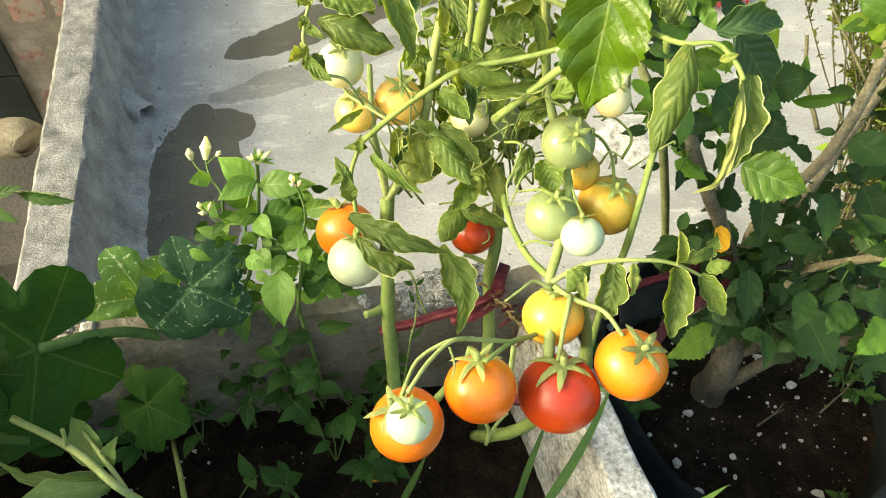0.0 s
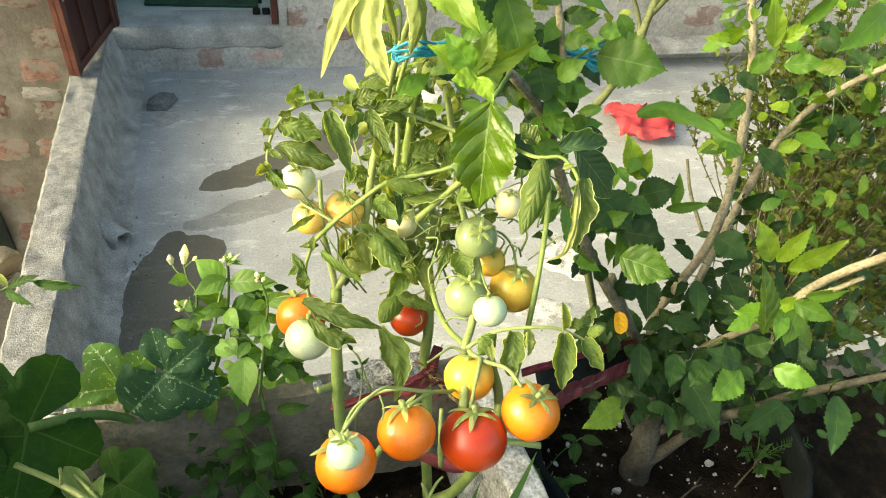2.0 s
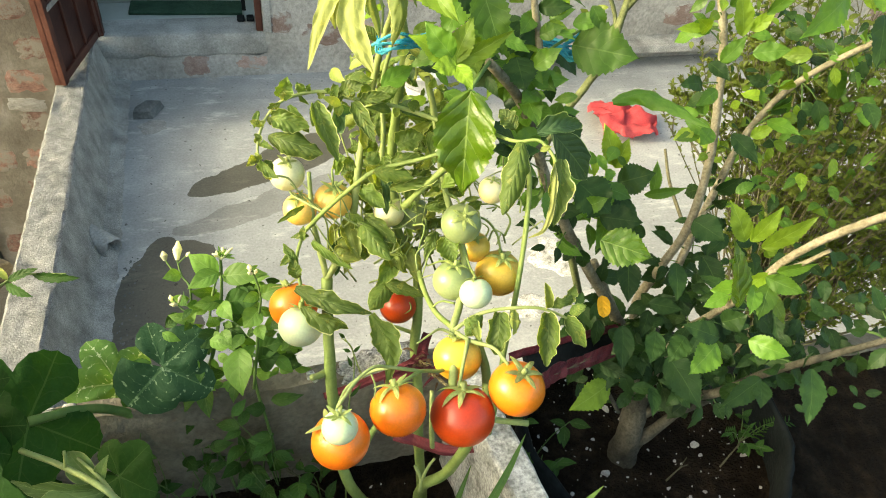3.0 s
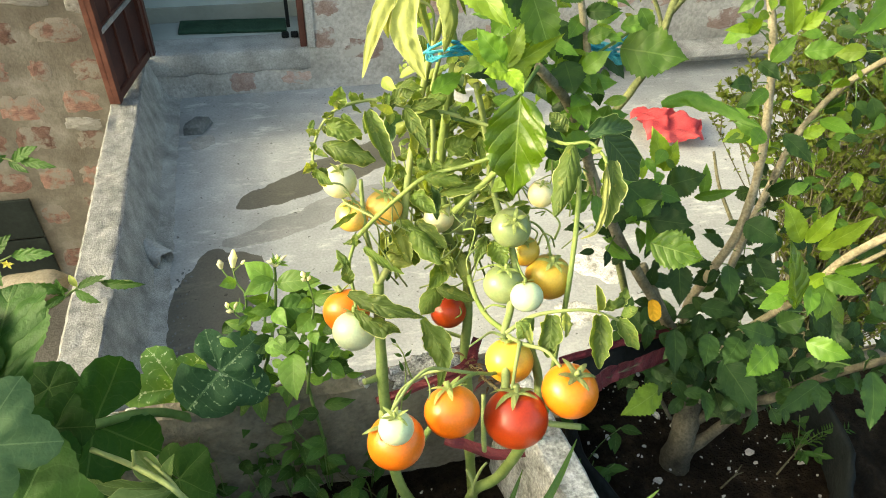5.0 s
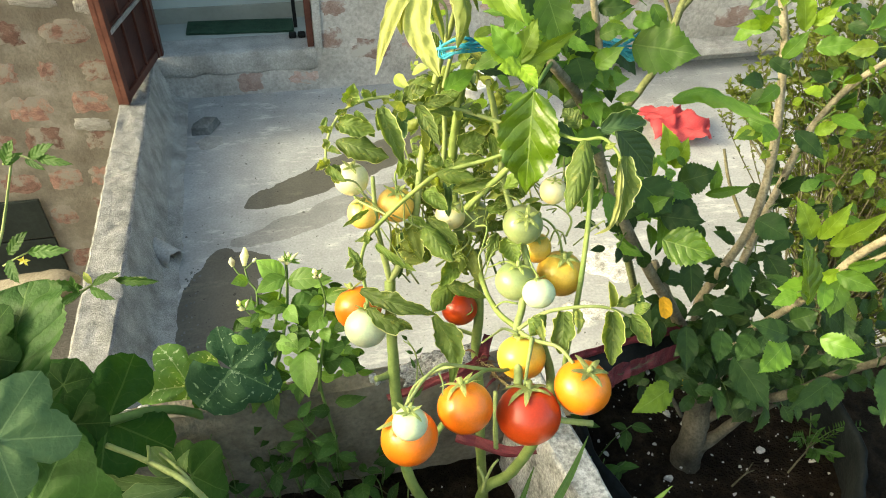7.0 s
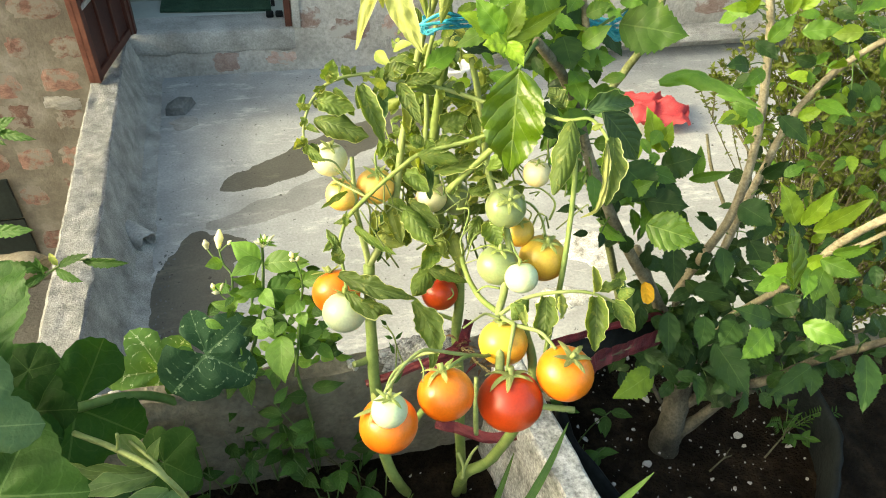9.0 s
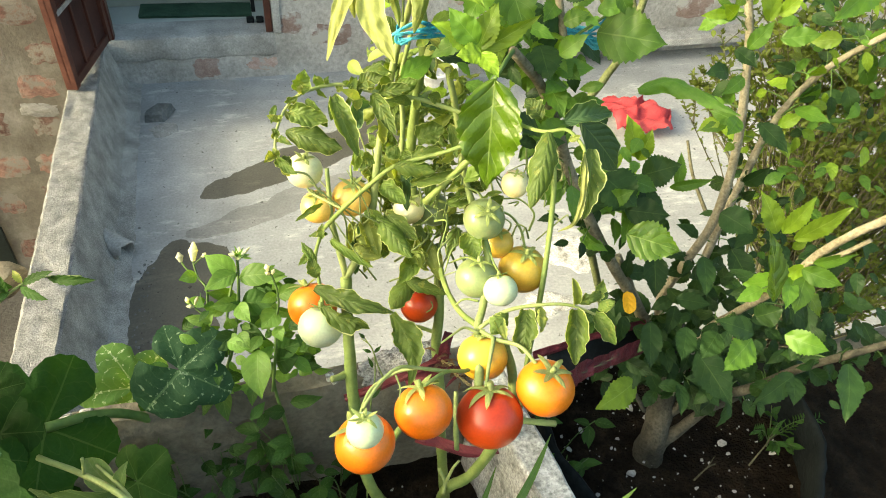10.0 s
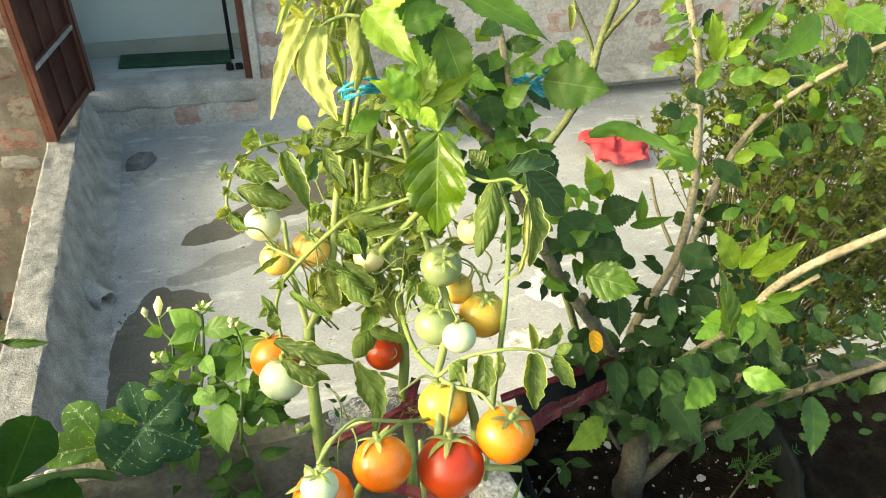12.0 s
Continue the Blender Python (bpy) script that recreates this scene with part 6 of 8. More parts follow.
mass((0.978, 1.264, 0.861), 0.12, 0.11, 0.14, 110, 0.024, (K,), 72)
mass((0.720, 1.392, 1.018), 0.04, 0.05, 0.05, 16, 0.034, (N, N, N, R), 73)
mass((1.019, 1.414, 0.966), 0.11, 0.12, 0.12, 90, 0.024, (K, N, N, R), 74)
mass((1.035, 1.492, 1.149), 0.10, 0.10, 0.12, 80, 0.020, (FINE_LEAF, N, R, K), 75)
mass((1.109, 1.417, 1.148), 0.12, 0.12, 0.14, 44, 0.030, (K, N, N, K), 76)
mass((0.568, 1.358, 1.227), 0.07, 0.05, 0.05, 46, 0.032, (K, N, N, R), 77)
mass((0.558, 1.312, 1.164), 0.05, 0.05, 0.05, 22, 0.034, (K, N, N), 78)
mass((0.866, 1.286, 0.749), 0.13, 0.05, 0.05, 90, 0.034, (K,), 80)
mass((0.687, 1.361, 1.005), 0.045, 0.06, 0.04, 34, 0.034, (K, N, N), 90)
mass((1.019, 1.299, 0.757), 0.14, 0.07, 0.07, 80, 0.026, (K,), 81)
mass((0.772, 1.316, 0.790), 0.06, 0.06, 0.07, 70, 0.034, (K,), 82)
mass((0.498, 1.333, 1.233), 0.07, 0.035, 0.05, 40, 0.030, (K, N, N, R), 84)
mass((0.591, 1.335, 1.168), 0.04, 0.03, 0.05, 24, 0.034, (K, N, N), 85)
mass((1.145, 1.496, 1.119), 0.14, 0.13, 0.12, 130, 0.014, (K, FINE_LEAF, N, FINE_LEAF), 86)

# ---- small-leaved shrub behind ----
FS = thing("small_leaved_shrub", (1.22, 1.50, 0.42), "twiggy shrub with masses of tiny oval leaves", "shrub")
rnd = random.Random(23)
base = Vector((1.22, 1.50, 0.42))
twigs, sprays = bmesh.new(), bmesh.new()
uv = sprays.loops.layers.uv.new("UVMap")


def shoot(points, r0, count, size, seed, start=0.3):
    """A twig with small leaves set along it on both sides, thicker towards its tip."""
    rr = random.Random(seed)
    tube(points, r0, 0.0006, 5, 4, 0.1, twigs)
    line = [Vector(q) for q in spline(points, 6)]
    for n in range(count):
        s = start + (1 - start) * math.sqrt(rr.random())
        f = s * (len(line) - 1)
        i = min(int(f), len(line) - 2)
        q = line[i].lerp(line[i + 1], f - i)
        along = (line[i + 1] - line[i]).normalized()
        out = Vector((rr.uniform(-1, 1), rr.uniform(-1, 1), rr.uniform(-0.6, 0.6))).normalized()
        d = (out + along * rr.uniform(0.2, 1.0)).normalized()
        ln = size * rr.uniform(0.6, 1.3)
        cluster(sprays, uv, lie(q, q + d * ln, rr.uniform(-60, 60)), ln, ln * rr.uniform(0.34, 0.52), "jasmine", seed, 0.1, 0.3)


for k in range(210):
    a = rnd.uniform(-0.22, 0.85)
    top = base + Vector((a * 0.52 + rnd.uniform(-0.05, 0.05), rnd.uniform(-0.20, 0.26), rnd.uniform(0.30, 0.88)))
    mid = base.lerp(top, 0.5) + Vector((rnd.uniform(-0.06, 0.06), rnd.uniform(-0.05, 0.05), rnd.uniform(0.0, 0.06)))
    foot = base + Vector((rnd.uniform(-0.05, 0.05), rnd.uniform(-0.04, 0.04), 0))
    shoot([foot, mid, top], rnd.uniform(0.0011, 0.0024), 64, 0.0125, k, 0.12)
    for n in range(3):                                   # side shoots
        q = mid.lerp(top, rnd.uniform(0.1, 0.9))
        t = q + Vector((rnd.uniform(-0.07, 0.07), rnd.uniform(-0.06, 0.06), rnd.uniform(0.02, 0.09)))
        shoot([q, q.lerp(t, 0.5) + Vector((0, 0, 0.008)), t], 0.0008, 24, 0.0115, 1000 + 3 * k + n, 0.05)
for cx, cz, wide, high, n in ((1.045, 1.014, 0.07, 0.09, 12), (1.150, 1.055, 0.10, 0.12, 22), (1.240, 0.940, 0.10, 0.10, 18)):
    for k in range(n):                                   # upright leafy shoots on the sunny side
        top = Vector((cx, 1.674, cz)) + Vector((rnd.uniform(-1, 1) * wide, rnd.uniform(-0.07, 0.05), rnd.uniform(-0.6, 1.1) * high))
        foot = base + Vector((rnd.uniform(-0.08, 0.08), rnd.uniform(0.0, 0.06), 0.2))
        mid = foot.lerp(top, 0.6) + Vector((rnd.uniform(-0.02, 0.03), 0, -0.02))
        shoot([foot, mid, top], 0.0018, 50, 0.011, 3000 + k + int(cx * 1000), 0.55)
        for j in range(2):
            q = mid.lerp(top, rnd.uniform(0.3, 0.95))
            t = q + Vector((rnd.uniform(-0.05, 0.05), rnd.uniform(-0.03, 0.03), rnd.uniform(0.015, 0.06)))
            shoot([q, q.lerp(t, 0.5) + Vector((0, 0, 0.006)), t], 0.0010, 22, 0.010, 5000 + 2 * k + j + int(cx * 1000), 0.05)
tagged(part("leaf_mass", sprays, FINE_LEAF, FS), kind="stuff")
tagged(part("twig_mass", twigs, TWIG, FS), kind="stuff")
for k in range(50):
    q = base + Vector((rnd.uniform(-0.20, 0.36), rnd.uniform(-0.22, 0.10), rnd.uniform(0.22, 0.80)))
    d = Vector((rnd.uniform(-1, 1), rnd.uniform(-0.6, 0.3), rnd.uniform(-0.7, 0.6))).normalized()
    ln = rnd.uniform(0.014, 0.026)
    leaf(FS, q, q + d * ln, ln * rnd.uniform(0.5, 0.7), rnd.choice((FINE_LEAF, H_DARK, H_LEAF)), rnd.uniform(-50, 50), 0.08, 0.2, "jasmine", 0.05, rows=6, half=2)

# ---- pale forked sapling behind the crown ----
SP = thing("sapling", (1.05, 1.62, 0.0), "bare pale-green forked sapling", "sapling")
stem(SP, [(1.05, 1.62, -0.02), (0.98, 1.62, 0.30), (0.818, 1.601, 0.746), (0.770, 1.645, 0.845), (0.779, 1.657, 0.927), (0.817, 1.654, 1.002), (0.842, 1.647, 1.067), (0.860, 1.664, 1.126), (0.881, 1.678, 1.183), (0.895, 1.696, 1.226)], 0.0074, 0.0056, SAP, "stem", 10)
stem(SP, [(0.860, 1.664, 1.126), (0.877, 1.664, 1.148), (0.912, 1.667, 1.186)], 0.0050, 0.0040, SAP, "branch")
stem(SP, [(0.850, 1.657, 1.098), (0.850, 1.677, 1.122), (0.830, 1.714, 1.174), (0.824, 1.743, 1.207)], 0.0036, 0.0028, SAP, "branch")
stem(SP, [(0.830, 1.714, 1.174), (0.818, 1.728, 1.196), (0.806, 1.738, 1.212)], 0.0026, 0.0020, SAP, "branch")
stem(SP, [(0.826, 1.730, 1.190), (0.836, 1.738, 1.206), (0.846, 1.742, 1.216)], 0.0022, 0.0016, SAP, "branch")
leaf(SP, (0.823, 1.710, 1.168), (0.815, 1.677, 1.141), 0.0136, T_LEAF_YELLOW, 0, 0.05, 0.3)
leaf(SP, (0.807, 1.671, 1.114), (0.792, 1.673, 1.127), 0.0119, FINE_LEAF, 0, 0.05, 0.3)
leaf(SP, (0.817, 1.676, 1.124), (0.833, 1.664, 1.132), 0.0102, FINE_LEAF, 0, 0.05, 0.3)

# ---- jasmine ----
JS = thing("jasmine_plant", (0.173, 1.355, 0.560), "jasmine plant with pale buds and fresh green leaves", "jasmine")
stem(JS, [(0.179, 1.360, 0.550), (0.189, 1.334, 0.676), (0.194, 1.345, 0.752), (0.221, 1.359, 0.822), (0.238, 1.384, 0.878), (0.244, 1.408, 0.915), (0.246, 1.417, 0.941)], 0.0030, 0.0016, STEM_GREEN)
stem(JS, [(0.216, 1.360, 0.822), (0.225, 1.378, 0.876), (0.235, 1.397, 0.907), (0.244, 1.402, 0.923)], 0.0018, 0.0012, STEM_GREEN)
stem(JS, [(0.189, 1.346, 0.752), (0.192, 1.379, 0.806), (0.198, 1.409, 0.850), (0.201, 1.427, 0.879), (0.192, 1.442, 0.887), (0.188, 1.459, 0.898), (0.190, 1.470, 0.914)], 0.0018, 0.0011, STEM_GREEN)
stem(JS, [(0.192, 1.442, 0.887), (0.178, 1.455, 0.893), (0.171, 1.467, 0.902)], 0.0011, 0.001, STEM_GREEN)
stem(JS, [(0.188, 1.457, 0.895), (0.201, 1.458, 0.907)], 0.001, 0.0008, STEM_GREEN)
stem(JS, [(0.198, 1.408, 0.849), (0.186, 1.416, 0.855), (0.176, 1.427, 0.865)], 0.0011, 0.001, STEM_GREEN)
stem(JS, [(0.267, 1.321, 0.789), (0.276, 1.335, 0.839), (0.283, 1.348, 0.886), (0.289, 1.358, 0.915), (0.285, 1.371, 0.937), (0.280, 1.376, 0.949)], 0.0020, 0.0011, STEM_GREEN)
stem(JS, [(0.283, 1.331, 0.550), (0.280, 1.308, 0.702), (0.270, 1.326, 0.781), (0.271, 1.337, 0.825)], 0.0024, 0.0018, STEM_GREEN)
stem(JS, [(0.138, 1.339, 0.550), (0.164, 1.340, 0.661), (0.189, 1.346, 0.752)], 0.0026, 0.0020, TWIG)
JK = dict(shape="jasmine", ripple=0.03)
J = J_LEAF


def jas(base, tip, w, mat=J, roll=0, bow=0.1, fold=0.2):
    leaf(JS, base, tip, w, mat, roll, bow, fold, **JK)


jas((0.242, 1.401, 0.922), (0.209, 1.419, 0.942), 0.0301)
jas((0.243, 1.398, 0.926), (0.205, 1.381, 0.920), 0.0241, J, 15)
jas((0.245, 1.398, 0.919), (0.300, 1.382, 0.930), 0.0287, J, -15)
jas((0.246, 1.394, 0.915), (0.289, 1.406, 0.924), 0.0215, J, 20)
jas((0.288, 1.360, 0.917), (0.321, 1.354, 0.934), 0.0196)
jas((0.287, 1.361, 0.918), (0.268, 1.351, 0.918), 0.0140)
jas((0.191, 1.444, 0.888), (0.170, 1.433, 0.894), 0.0180, J, 10)
jas((0.239, 1.385, 0.887), (0.253, 1.357, 0.882), 0.0215)
jas((0.240, 1.386, 0.888), (0.207, 1.382, 0.891), 0.0188)
jas((0.244, 1.392, 0.881), (0.288, 1.378, 0.892), 0.0337, WEED)
jas((0.286, 1.356, 0.897), (0.265, 1.338, 0.886), 0.0266)
jas((0.283, 1.344, 0.882), (0.287, 1.324, 0.876), 0.0168)
jas((0.230, 1.367, 0.864), (0.226, 1.370, 0.882), 0.0174)
jas((0.237, 1.362, 0.860), (0.249, 1.340, 0.854), 0.0188)
jas((0.240, 1.373, 0.858), (0.268, 1.350, 0.854), 0.0217, WEED)
jas((0.256, 1.344, 0.845), (0.255, 1.292, 0.815), 0.0387, J, 10)
jas((0.275, 1.337, 0.825), (0.304, 1.329, 0.839), 0.0333, WEED)
jas((0.276, 1.346, 0.836), (0.310, 1.339, 0.853), 0.0290, WEED)
jas((0.232, 1.370, 0.852), (0.202, 1.354, 0.843), 0.0261, WEED)
jas((0.204, 1.351, 0.777), (0.207, 1.314, 0.751), 0.0225, J)
jas((0.164, 1.372, 0.761), (0.153, 1.333, 0.728), 0.0260, J, 20)
jas((0.286, 1.319, 0.762), (0.328, 1.309, 0.777), 0.0180, WEED)
jas((0.278, 1.314, 0.753), (0.252, 1.313, 0.761), 0.0195, WEED)
jas((0.284, 1.308, 0.702), (0.249, 1.304, 0.704), 0.0170, WEED)
jas((0.191, 1.400, 0.838), (0.207, 1.408, 0.859), 0.0135, J)
rnd = random.Random(31)
for k in range(170):
    q = Vector((0.236, 1.370, 0.823)) + Vector((rnd.uniform(-0.07, 0.085), rnd.uniform(-0.03, 0.06), rnd.uniform(-0.14, 0.06)))
    d = Vector((rnd.uniform(-1, 1), rnd.uniform(-0.7, 0.3), rnd.uniform(-0.7, 0.4))).normalized()
    ln = rnd.uniform(0.017, 0.034)
    jas(q, q + d * ln, ln * rnd.uniform(0.45, 0.6), rnd.choice((J, J, WEED)), rnd.uniform(-30, 30))


def bud(base, tip, r, name="bud", mat=None):
    p = [Vector(base), Vector(base).lerp(Vector(tip), 0.55), Vector(tip)]
    bm = bmesh.new()
    tube([p[0], p[0].lerp(p[1], 0.5), p[1]], r * 0.35, r * 0.85, 8, 3, 0.15, bm)
    tube([p[1], p[1].lerp(p[2], 0.5), p[2]], r * 0.85, r * 0.2, 8, 3, 0.2, bm)
    part(name, bm, mat or BUD, JS)


BUDS = (((0.188, 1.460, 0.899), (0.192, 1.476, 0.923), 0.0055), ((0.173, 1.462, 0.898), (0.171, 1.471, 0.910), 0.0042), ((0.200, 1.457, 0.906), (0.206, 1.461, 0.911), 0.0024), ((0.246, 1.412, 0.935), (0.251, 1.419, 0.952), 0.0032), ((0.246, 1.412, 0.935), (0.241, 1.417, 0.948), 0.0028), ((0.246, 1.412, 0.935), (0.260, 1.413, 0.948), 0.0028), ((0.246, 1.414, 0.938), (0.235, 1.415, 0.944), 0.0026), ((0.247, 1.413, 0.937), (0.265, 1.415, 0.952), 0.0022))
SMALL_BUDS = (((0.281, 1.373, 0.946), (0.279, 1.377, 0.955), 0.0028), ((0.285, 1.370, 0.943), (0.289, 1.374, 0.949), 0.0022), ((0.283, 1.372, 0.942), (0.276, 1.373, 0.945), 0.0022), ((0.176, 1.424, 0.862), (0.175, 1.426, 0.872), 0.0030), ((0.183, 1.419, 0.858), (0.172, 1.418, 0.862), 0.0026), ((0.184, 1.421, 0.860), (0.190, 1.424, 0.873), 0.0024), ((0.123, 1.343, 0.701), (0.122, 1.349, 0.716), 0.0048))
for base, tip, r in BUDS + SMALL_BUDS:
    bud(base, Vector(base).lerp(Vector(tip), 0.85), r * 1.35)
for k in range(16):
    q = Vector((0.248, 1.413, 0.940))
    d = Vector((rnd.uniform(-1, 1), rnd.uniform(-0.6, 0.4), rnd.uniform(-0.2, 1))).normalized()
    leaf(JS, q, q + d * rnd.uniform(0.008, 0.019), 0.0035, J_LEAF, 0, 0.05, 0.3, "lance", 0.0, rows=4, half=1, name="bract")

# ---- pumpkin vine ----
def palmate(radius, depth=0.22, cup=0.12, seed=0, lobes=(0, 62, -62, 128, -128)):
    """Five-lobed leaf about its stalk, tip lobe to +x; every lobe has its own rib."""
    bm = bmesh.new()
    uv = bm.loops.layers.uv.new("UVMap")
    centre = bm.verts.new((0, 0, 0))
    marks = sorted(lobes)
    spokes = []
    for k, a in enumerate(marks):
        lo = -168 if k == 0 else (marks[k - 1] + a) / 2
        hi = 168 if k == len(marks) - 1 else (marks[k + 1] + a) / 2
        for j in range(15):
            v = j / 14
            if k and j == 0:
                continue
            an = lo + (hi - lo) * v
            size = 1.0 if abs(a) < 90 else 0.86
            rim = radius * size * (1 - depth * (2 * abs(v - 0.5)) ** 1.6) * (1 + 0.05 * noise.noise(Vector((an * 0.05, seed, 1))) + 0.022 * ((j % 2) - 0.5))
            spokes.append((radians(an), rim, v))
    rows = 6
    ring = []
    for an, rim, v in spokes:
        col = []
        for i in range(1, rows + 1):
            s = i / rows
            r = rim * s
            z = cup * radius * s * s - 0.30 * radius * max(s - 0.5, 0) ** 2 * 2 + 0.055 * radius * math.sin(v * 2 * math.pi + math.pi / 2) * s + 0.16 * radius * s * noise.noise(Vector((r * 26 * math.cos(an), r * 26 * math.sin(an), seed))) + 0.035 * radius * noise.noise(Vector((r * 90 * math.cos(an), r * 90 * math.sin(an), seed)))
            col.append((bm.verts.new((r * math.cos(an), r * math.sin(an), z)), (s, v)))
        ring.append(col)
    for a, b in zip(ring, ring[1:]):
        vb = b[0][1][1]
        wrap = vb < a[0][1][1]
        f = bm.faces.new((centre, a[0][0], b[0][0]))
        for loop, t in zip(f.loops, ((0, 0.5), a[0][1], b[0][1])):
            loop[uv].uv = (t[0], 0.0 if wrap and t is a[0][1] else t[1])
        for i in range(rows - 1):
            q = (a[i], a[i + 1], b[i + 1], b[i])
            f = bm.faces.new([t[0] for t in q])
            for loop, t in zip(f.loops, q):
                loop[uv].uv = (t[1][0], 0.0 if wrap and (t is a[i] or t is a[i + 1]) else t[1][1])
    return bm


PV = thing("pumpkin_vine", (0.055, 1.368, 0.560), "pumpkin vine with broad lobed leaves, some white-veined", "pumpkin vine")


def pumpkin(centre, tip, mat=P_LEAF, roll=0, depth=0.22, cup=0.12, label="", face=None, lobes=(0, 62, -62, 128, -128)):
    serial[0] += 1
    r = (Vector(tip) - Vector(centre)).length
    part("leaf", palmate(r, depth, cup, serial[0], lobes), mat, PV, label, True, lie(centre, tip, roll, face))


pumpkin((0.162, 1.346, 0.826), (0.217, 1.322, 0.797), P_SPOT, 0, 0.27, 0.12, "dark green leaf with white-speckled veins", lobes=(0, 72, -72, 142))
pumpkin((0.092, 1.392, 0.752), (0.030, 1.372, 0.778), P_SPOT_LIGHT, 0, 0.30, 0.05, "light green leaf with white-speckled veins", Vector((-0.25, -0.50, 0.80)))
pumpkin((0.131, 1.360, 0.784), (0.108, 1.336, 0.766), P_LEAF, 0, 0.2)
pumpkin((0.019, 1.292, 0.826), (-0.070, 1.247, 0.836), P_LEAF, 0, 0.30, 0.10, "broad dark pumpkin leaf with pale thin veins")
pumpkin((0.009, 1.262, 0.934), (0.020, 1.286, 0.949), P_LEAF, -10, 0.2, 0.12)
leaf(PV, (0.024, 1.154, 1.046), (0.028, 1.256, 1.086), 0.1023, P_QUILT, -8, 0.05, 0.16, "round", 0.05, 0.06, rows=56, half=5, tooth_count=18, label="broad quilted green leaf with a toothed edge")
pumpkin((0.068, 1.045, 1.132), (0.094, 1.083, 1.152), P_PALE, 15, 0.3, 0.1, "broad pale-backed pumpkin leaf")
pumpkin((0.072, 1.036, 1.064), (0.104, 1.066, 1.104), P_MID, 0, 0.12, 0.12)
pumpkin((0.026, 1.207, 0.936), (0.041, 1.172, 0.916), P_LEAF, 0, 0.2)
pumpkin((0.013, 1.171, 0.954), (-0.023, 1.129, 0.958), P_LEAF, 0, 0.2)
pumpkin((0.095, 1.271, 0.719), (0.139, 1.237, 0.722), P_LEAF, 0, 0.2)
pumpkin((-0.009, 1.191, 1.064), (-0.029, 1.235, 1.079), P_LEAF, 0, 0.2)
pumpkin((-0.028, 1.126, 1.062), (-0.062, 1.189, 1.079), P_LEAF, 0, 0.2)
stem(PV, [(0.021, 1.290, 0.828), (0.060, 1.306, 0.816), (0.093, 1.326, 0.784), (0.123, 1.335, 0.740), (0.142, 1.335, 0.680), (0.140, 1.345, 0.560)], 0.0058, 0.0064, STEM_GREEN, "stalk", 10)
stem(PV, [(0.162, 1.347, 0.824), (0.150, 1.350, 0.775), (0.128, 1.356, 0.702), (0.109, 1.377, 0.560)], 0.003, 0.0036, STEM_GREEN, "stalk")
stem(PV, [(0.091, 1.400, 0.746), (0.082, 1.388, 0.696), (0.079, 1.404, 0.560)], 0.0028, 0.0034, STEM_GREEN, "stalk")
stem(PV, [(0.025, 1.184, 1.065), (0.014, 1.178, 0.962), (0.017, 1.182, 0.875), (-0.043, 1.314, 0.560)], 0.004, 0.0045, STEM_GREEN, "stalk")
stem(PV, [(0.068, 1.045, 1.132), (0.053, 1.069, 1.033), (-0.099, 1.291, 0.560)], 0.0035, 0.004, STEM_GREEN, "stalk")
stem(PV, [(-0.009, 1.191, 1.064), (-0.016, 1.179, 0.986), (-0.149, 1.317, 0.560)], 0.0035, 0.004, STEM_GREEN, "stalk")
stem(PV, [(-0.028, 1.126, 1.062), (-0.030, 1.129, 0.987), (-0.169, 1.304, 0.560)], 0.0035, 0.004, STEM_GREEN, "stalk")
stem(PV, [(0.013, 1.171, 0.954), (0.005, 1.185, 0.875), (-0.068, 1.327, 0.560)], 0.003, 0.004, STEM_GREEN, "stalk")
stem(PV, [(0.050, 1.352, 0.708), (0.080, 1.341, 0.703), (0.099, 1.335, 0.686)], 0.003, 0.003, STEM_GREEN, "tendril")

# lesser vine leaves, mostly out of view, added to throw shade on the bed
rnd = random.Random(61)
for k in range(34):
    c = Vector((rnd.uniform(-0.30, -0.02), rnd.uniform(0.86, 1.30), 0))
    c.z = rnd.uniform(0.62, 0.80) - 0.25 * max(0, c.y - 1.12) + 0.25 * max(0, 1.0 - c.y)
    d = Vector((rnd.uniform(-1, 1), rnd.uniform(-1, 1), rnd.uniform(-0.3, 0.2))).normalized()
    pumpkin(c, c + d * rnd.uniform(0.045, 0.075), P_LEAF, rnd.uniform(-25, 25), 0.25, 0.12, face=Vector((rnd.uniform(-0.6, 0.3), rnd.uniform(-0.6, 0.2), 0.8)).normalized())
    if k % 2 == 0:
        foot = Vector((c.x * 0.5 + 0.04, c.y * 0.6 + 0.43, SOIL_Z))
        stem(PV, [foot, foot.lerp(c, 0.6) + Vector((0, 0, 0.02)), c], 0.003, 0.0024, STEM_GREEN, "stalk", 6)

# cut-back shoot in front
CS = thing("cut_shoot", (0.058, 1.325, 0.560), "cut-back shoot with a few limp grey-green leaves", "shoot")
stem(CS, [(0.084, 1.298, 0.560), (0.172, 1.100, 0.860), (0.167, 1.073, 0.989), (0.128, 1.110, 0.984), (0.082, 1.142, 0.980)], 0.0036, 0.0036, STEM_PALE)
stem(CS, [(0.167, 1.073, 0.989), (0.152, 1.095, 0.990), (0.128, 1.128, 0.975)], 0.0026, 0.0018, STEM_PALE)
stem(CS, [(0.122, 1.114, 0.984), (0.124, 1.116, 0.994), (0.125, 1.118, 1.002)], 0.0022, 0.002, STEM_PALE, "cut_stub")
leaf(CS, (0.146, 1.100, 0.975), (0.114, 1.146, 0.962), 0.0230, P_PALE_LONG, 20, 0.06, 0.35, shape="jasmine")
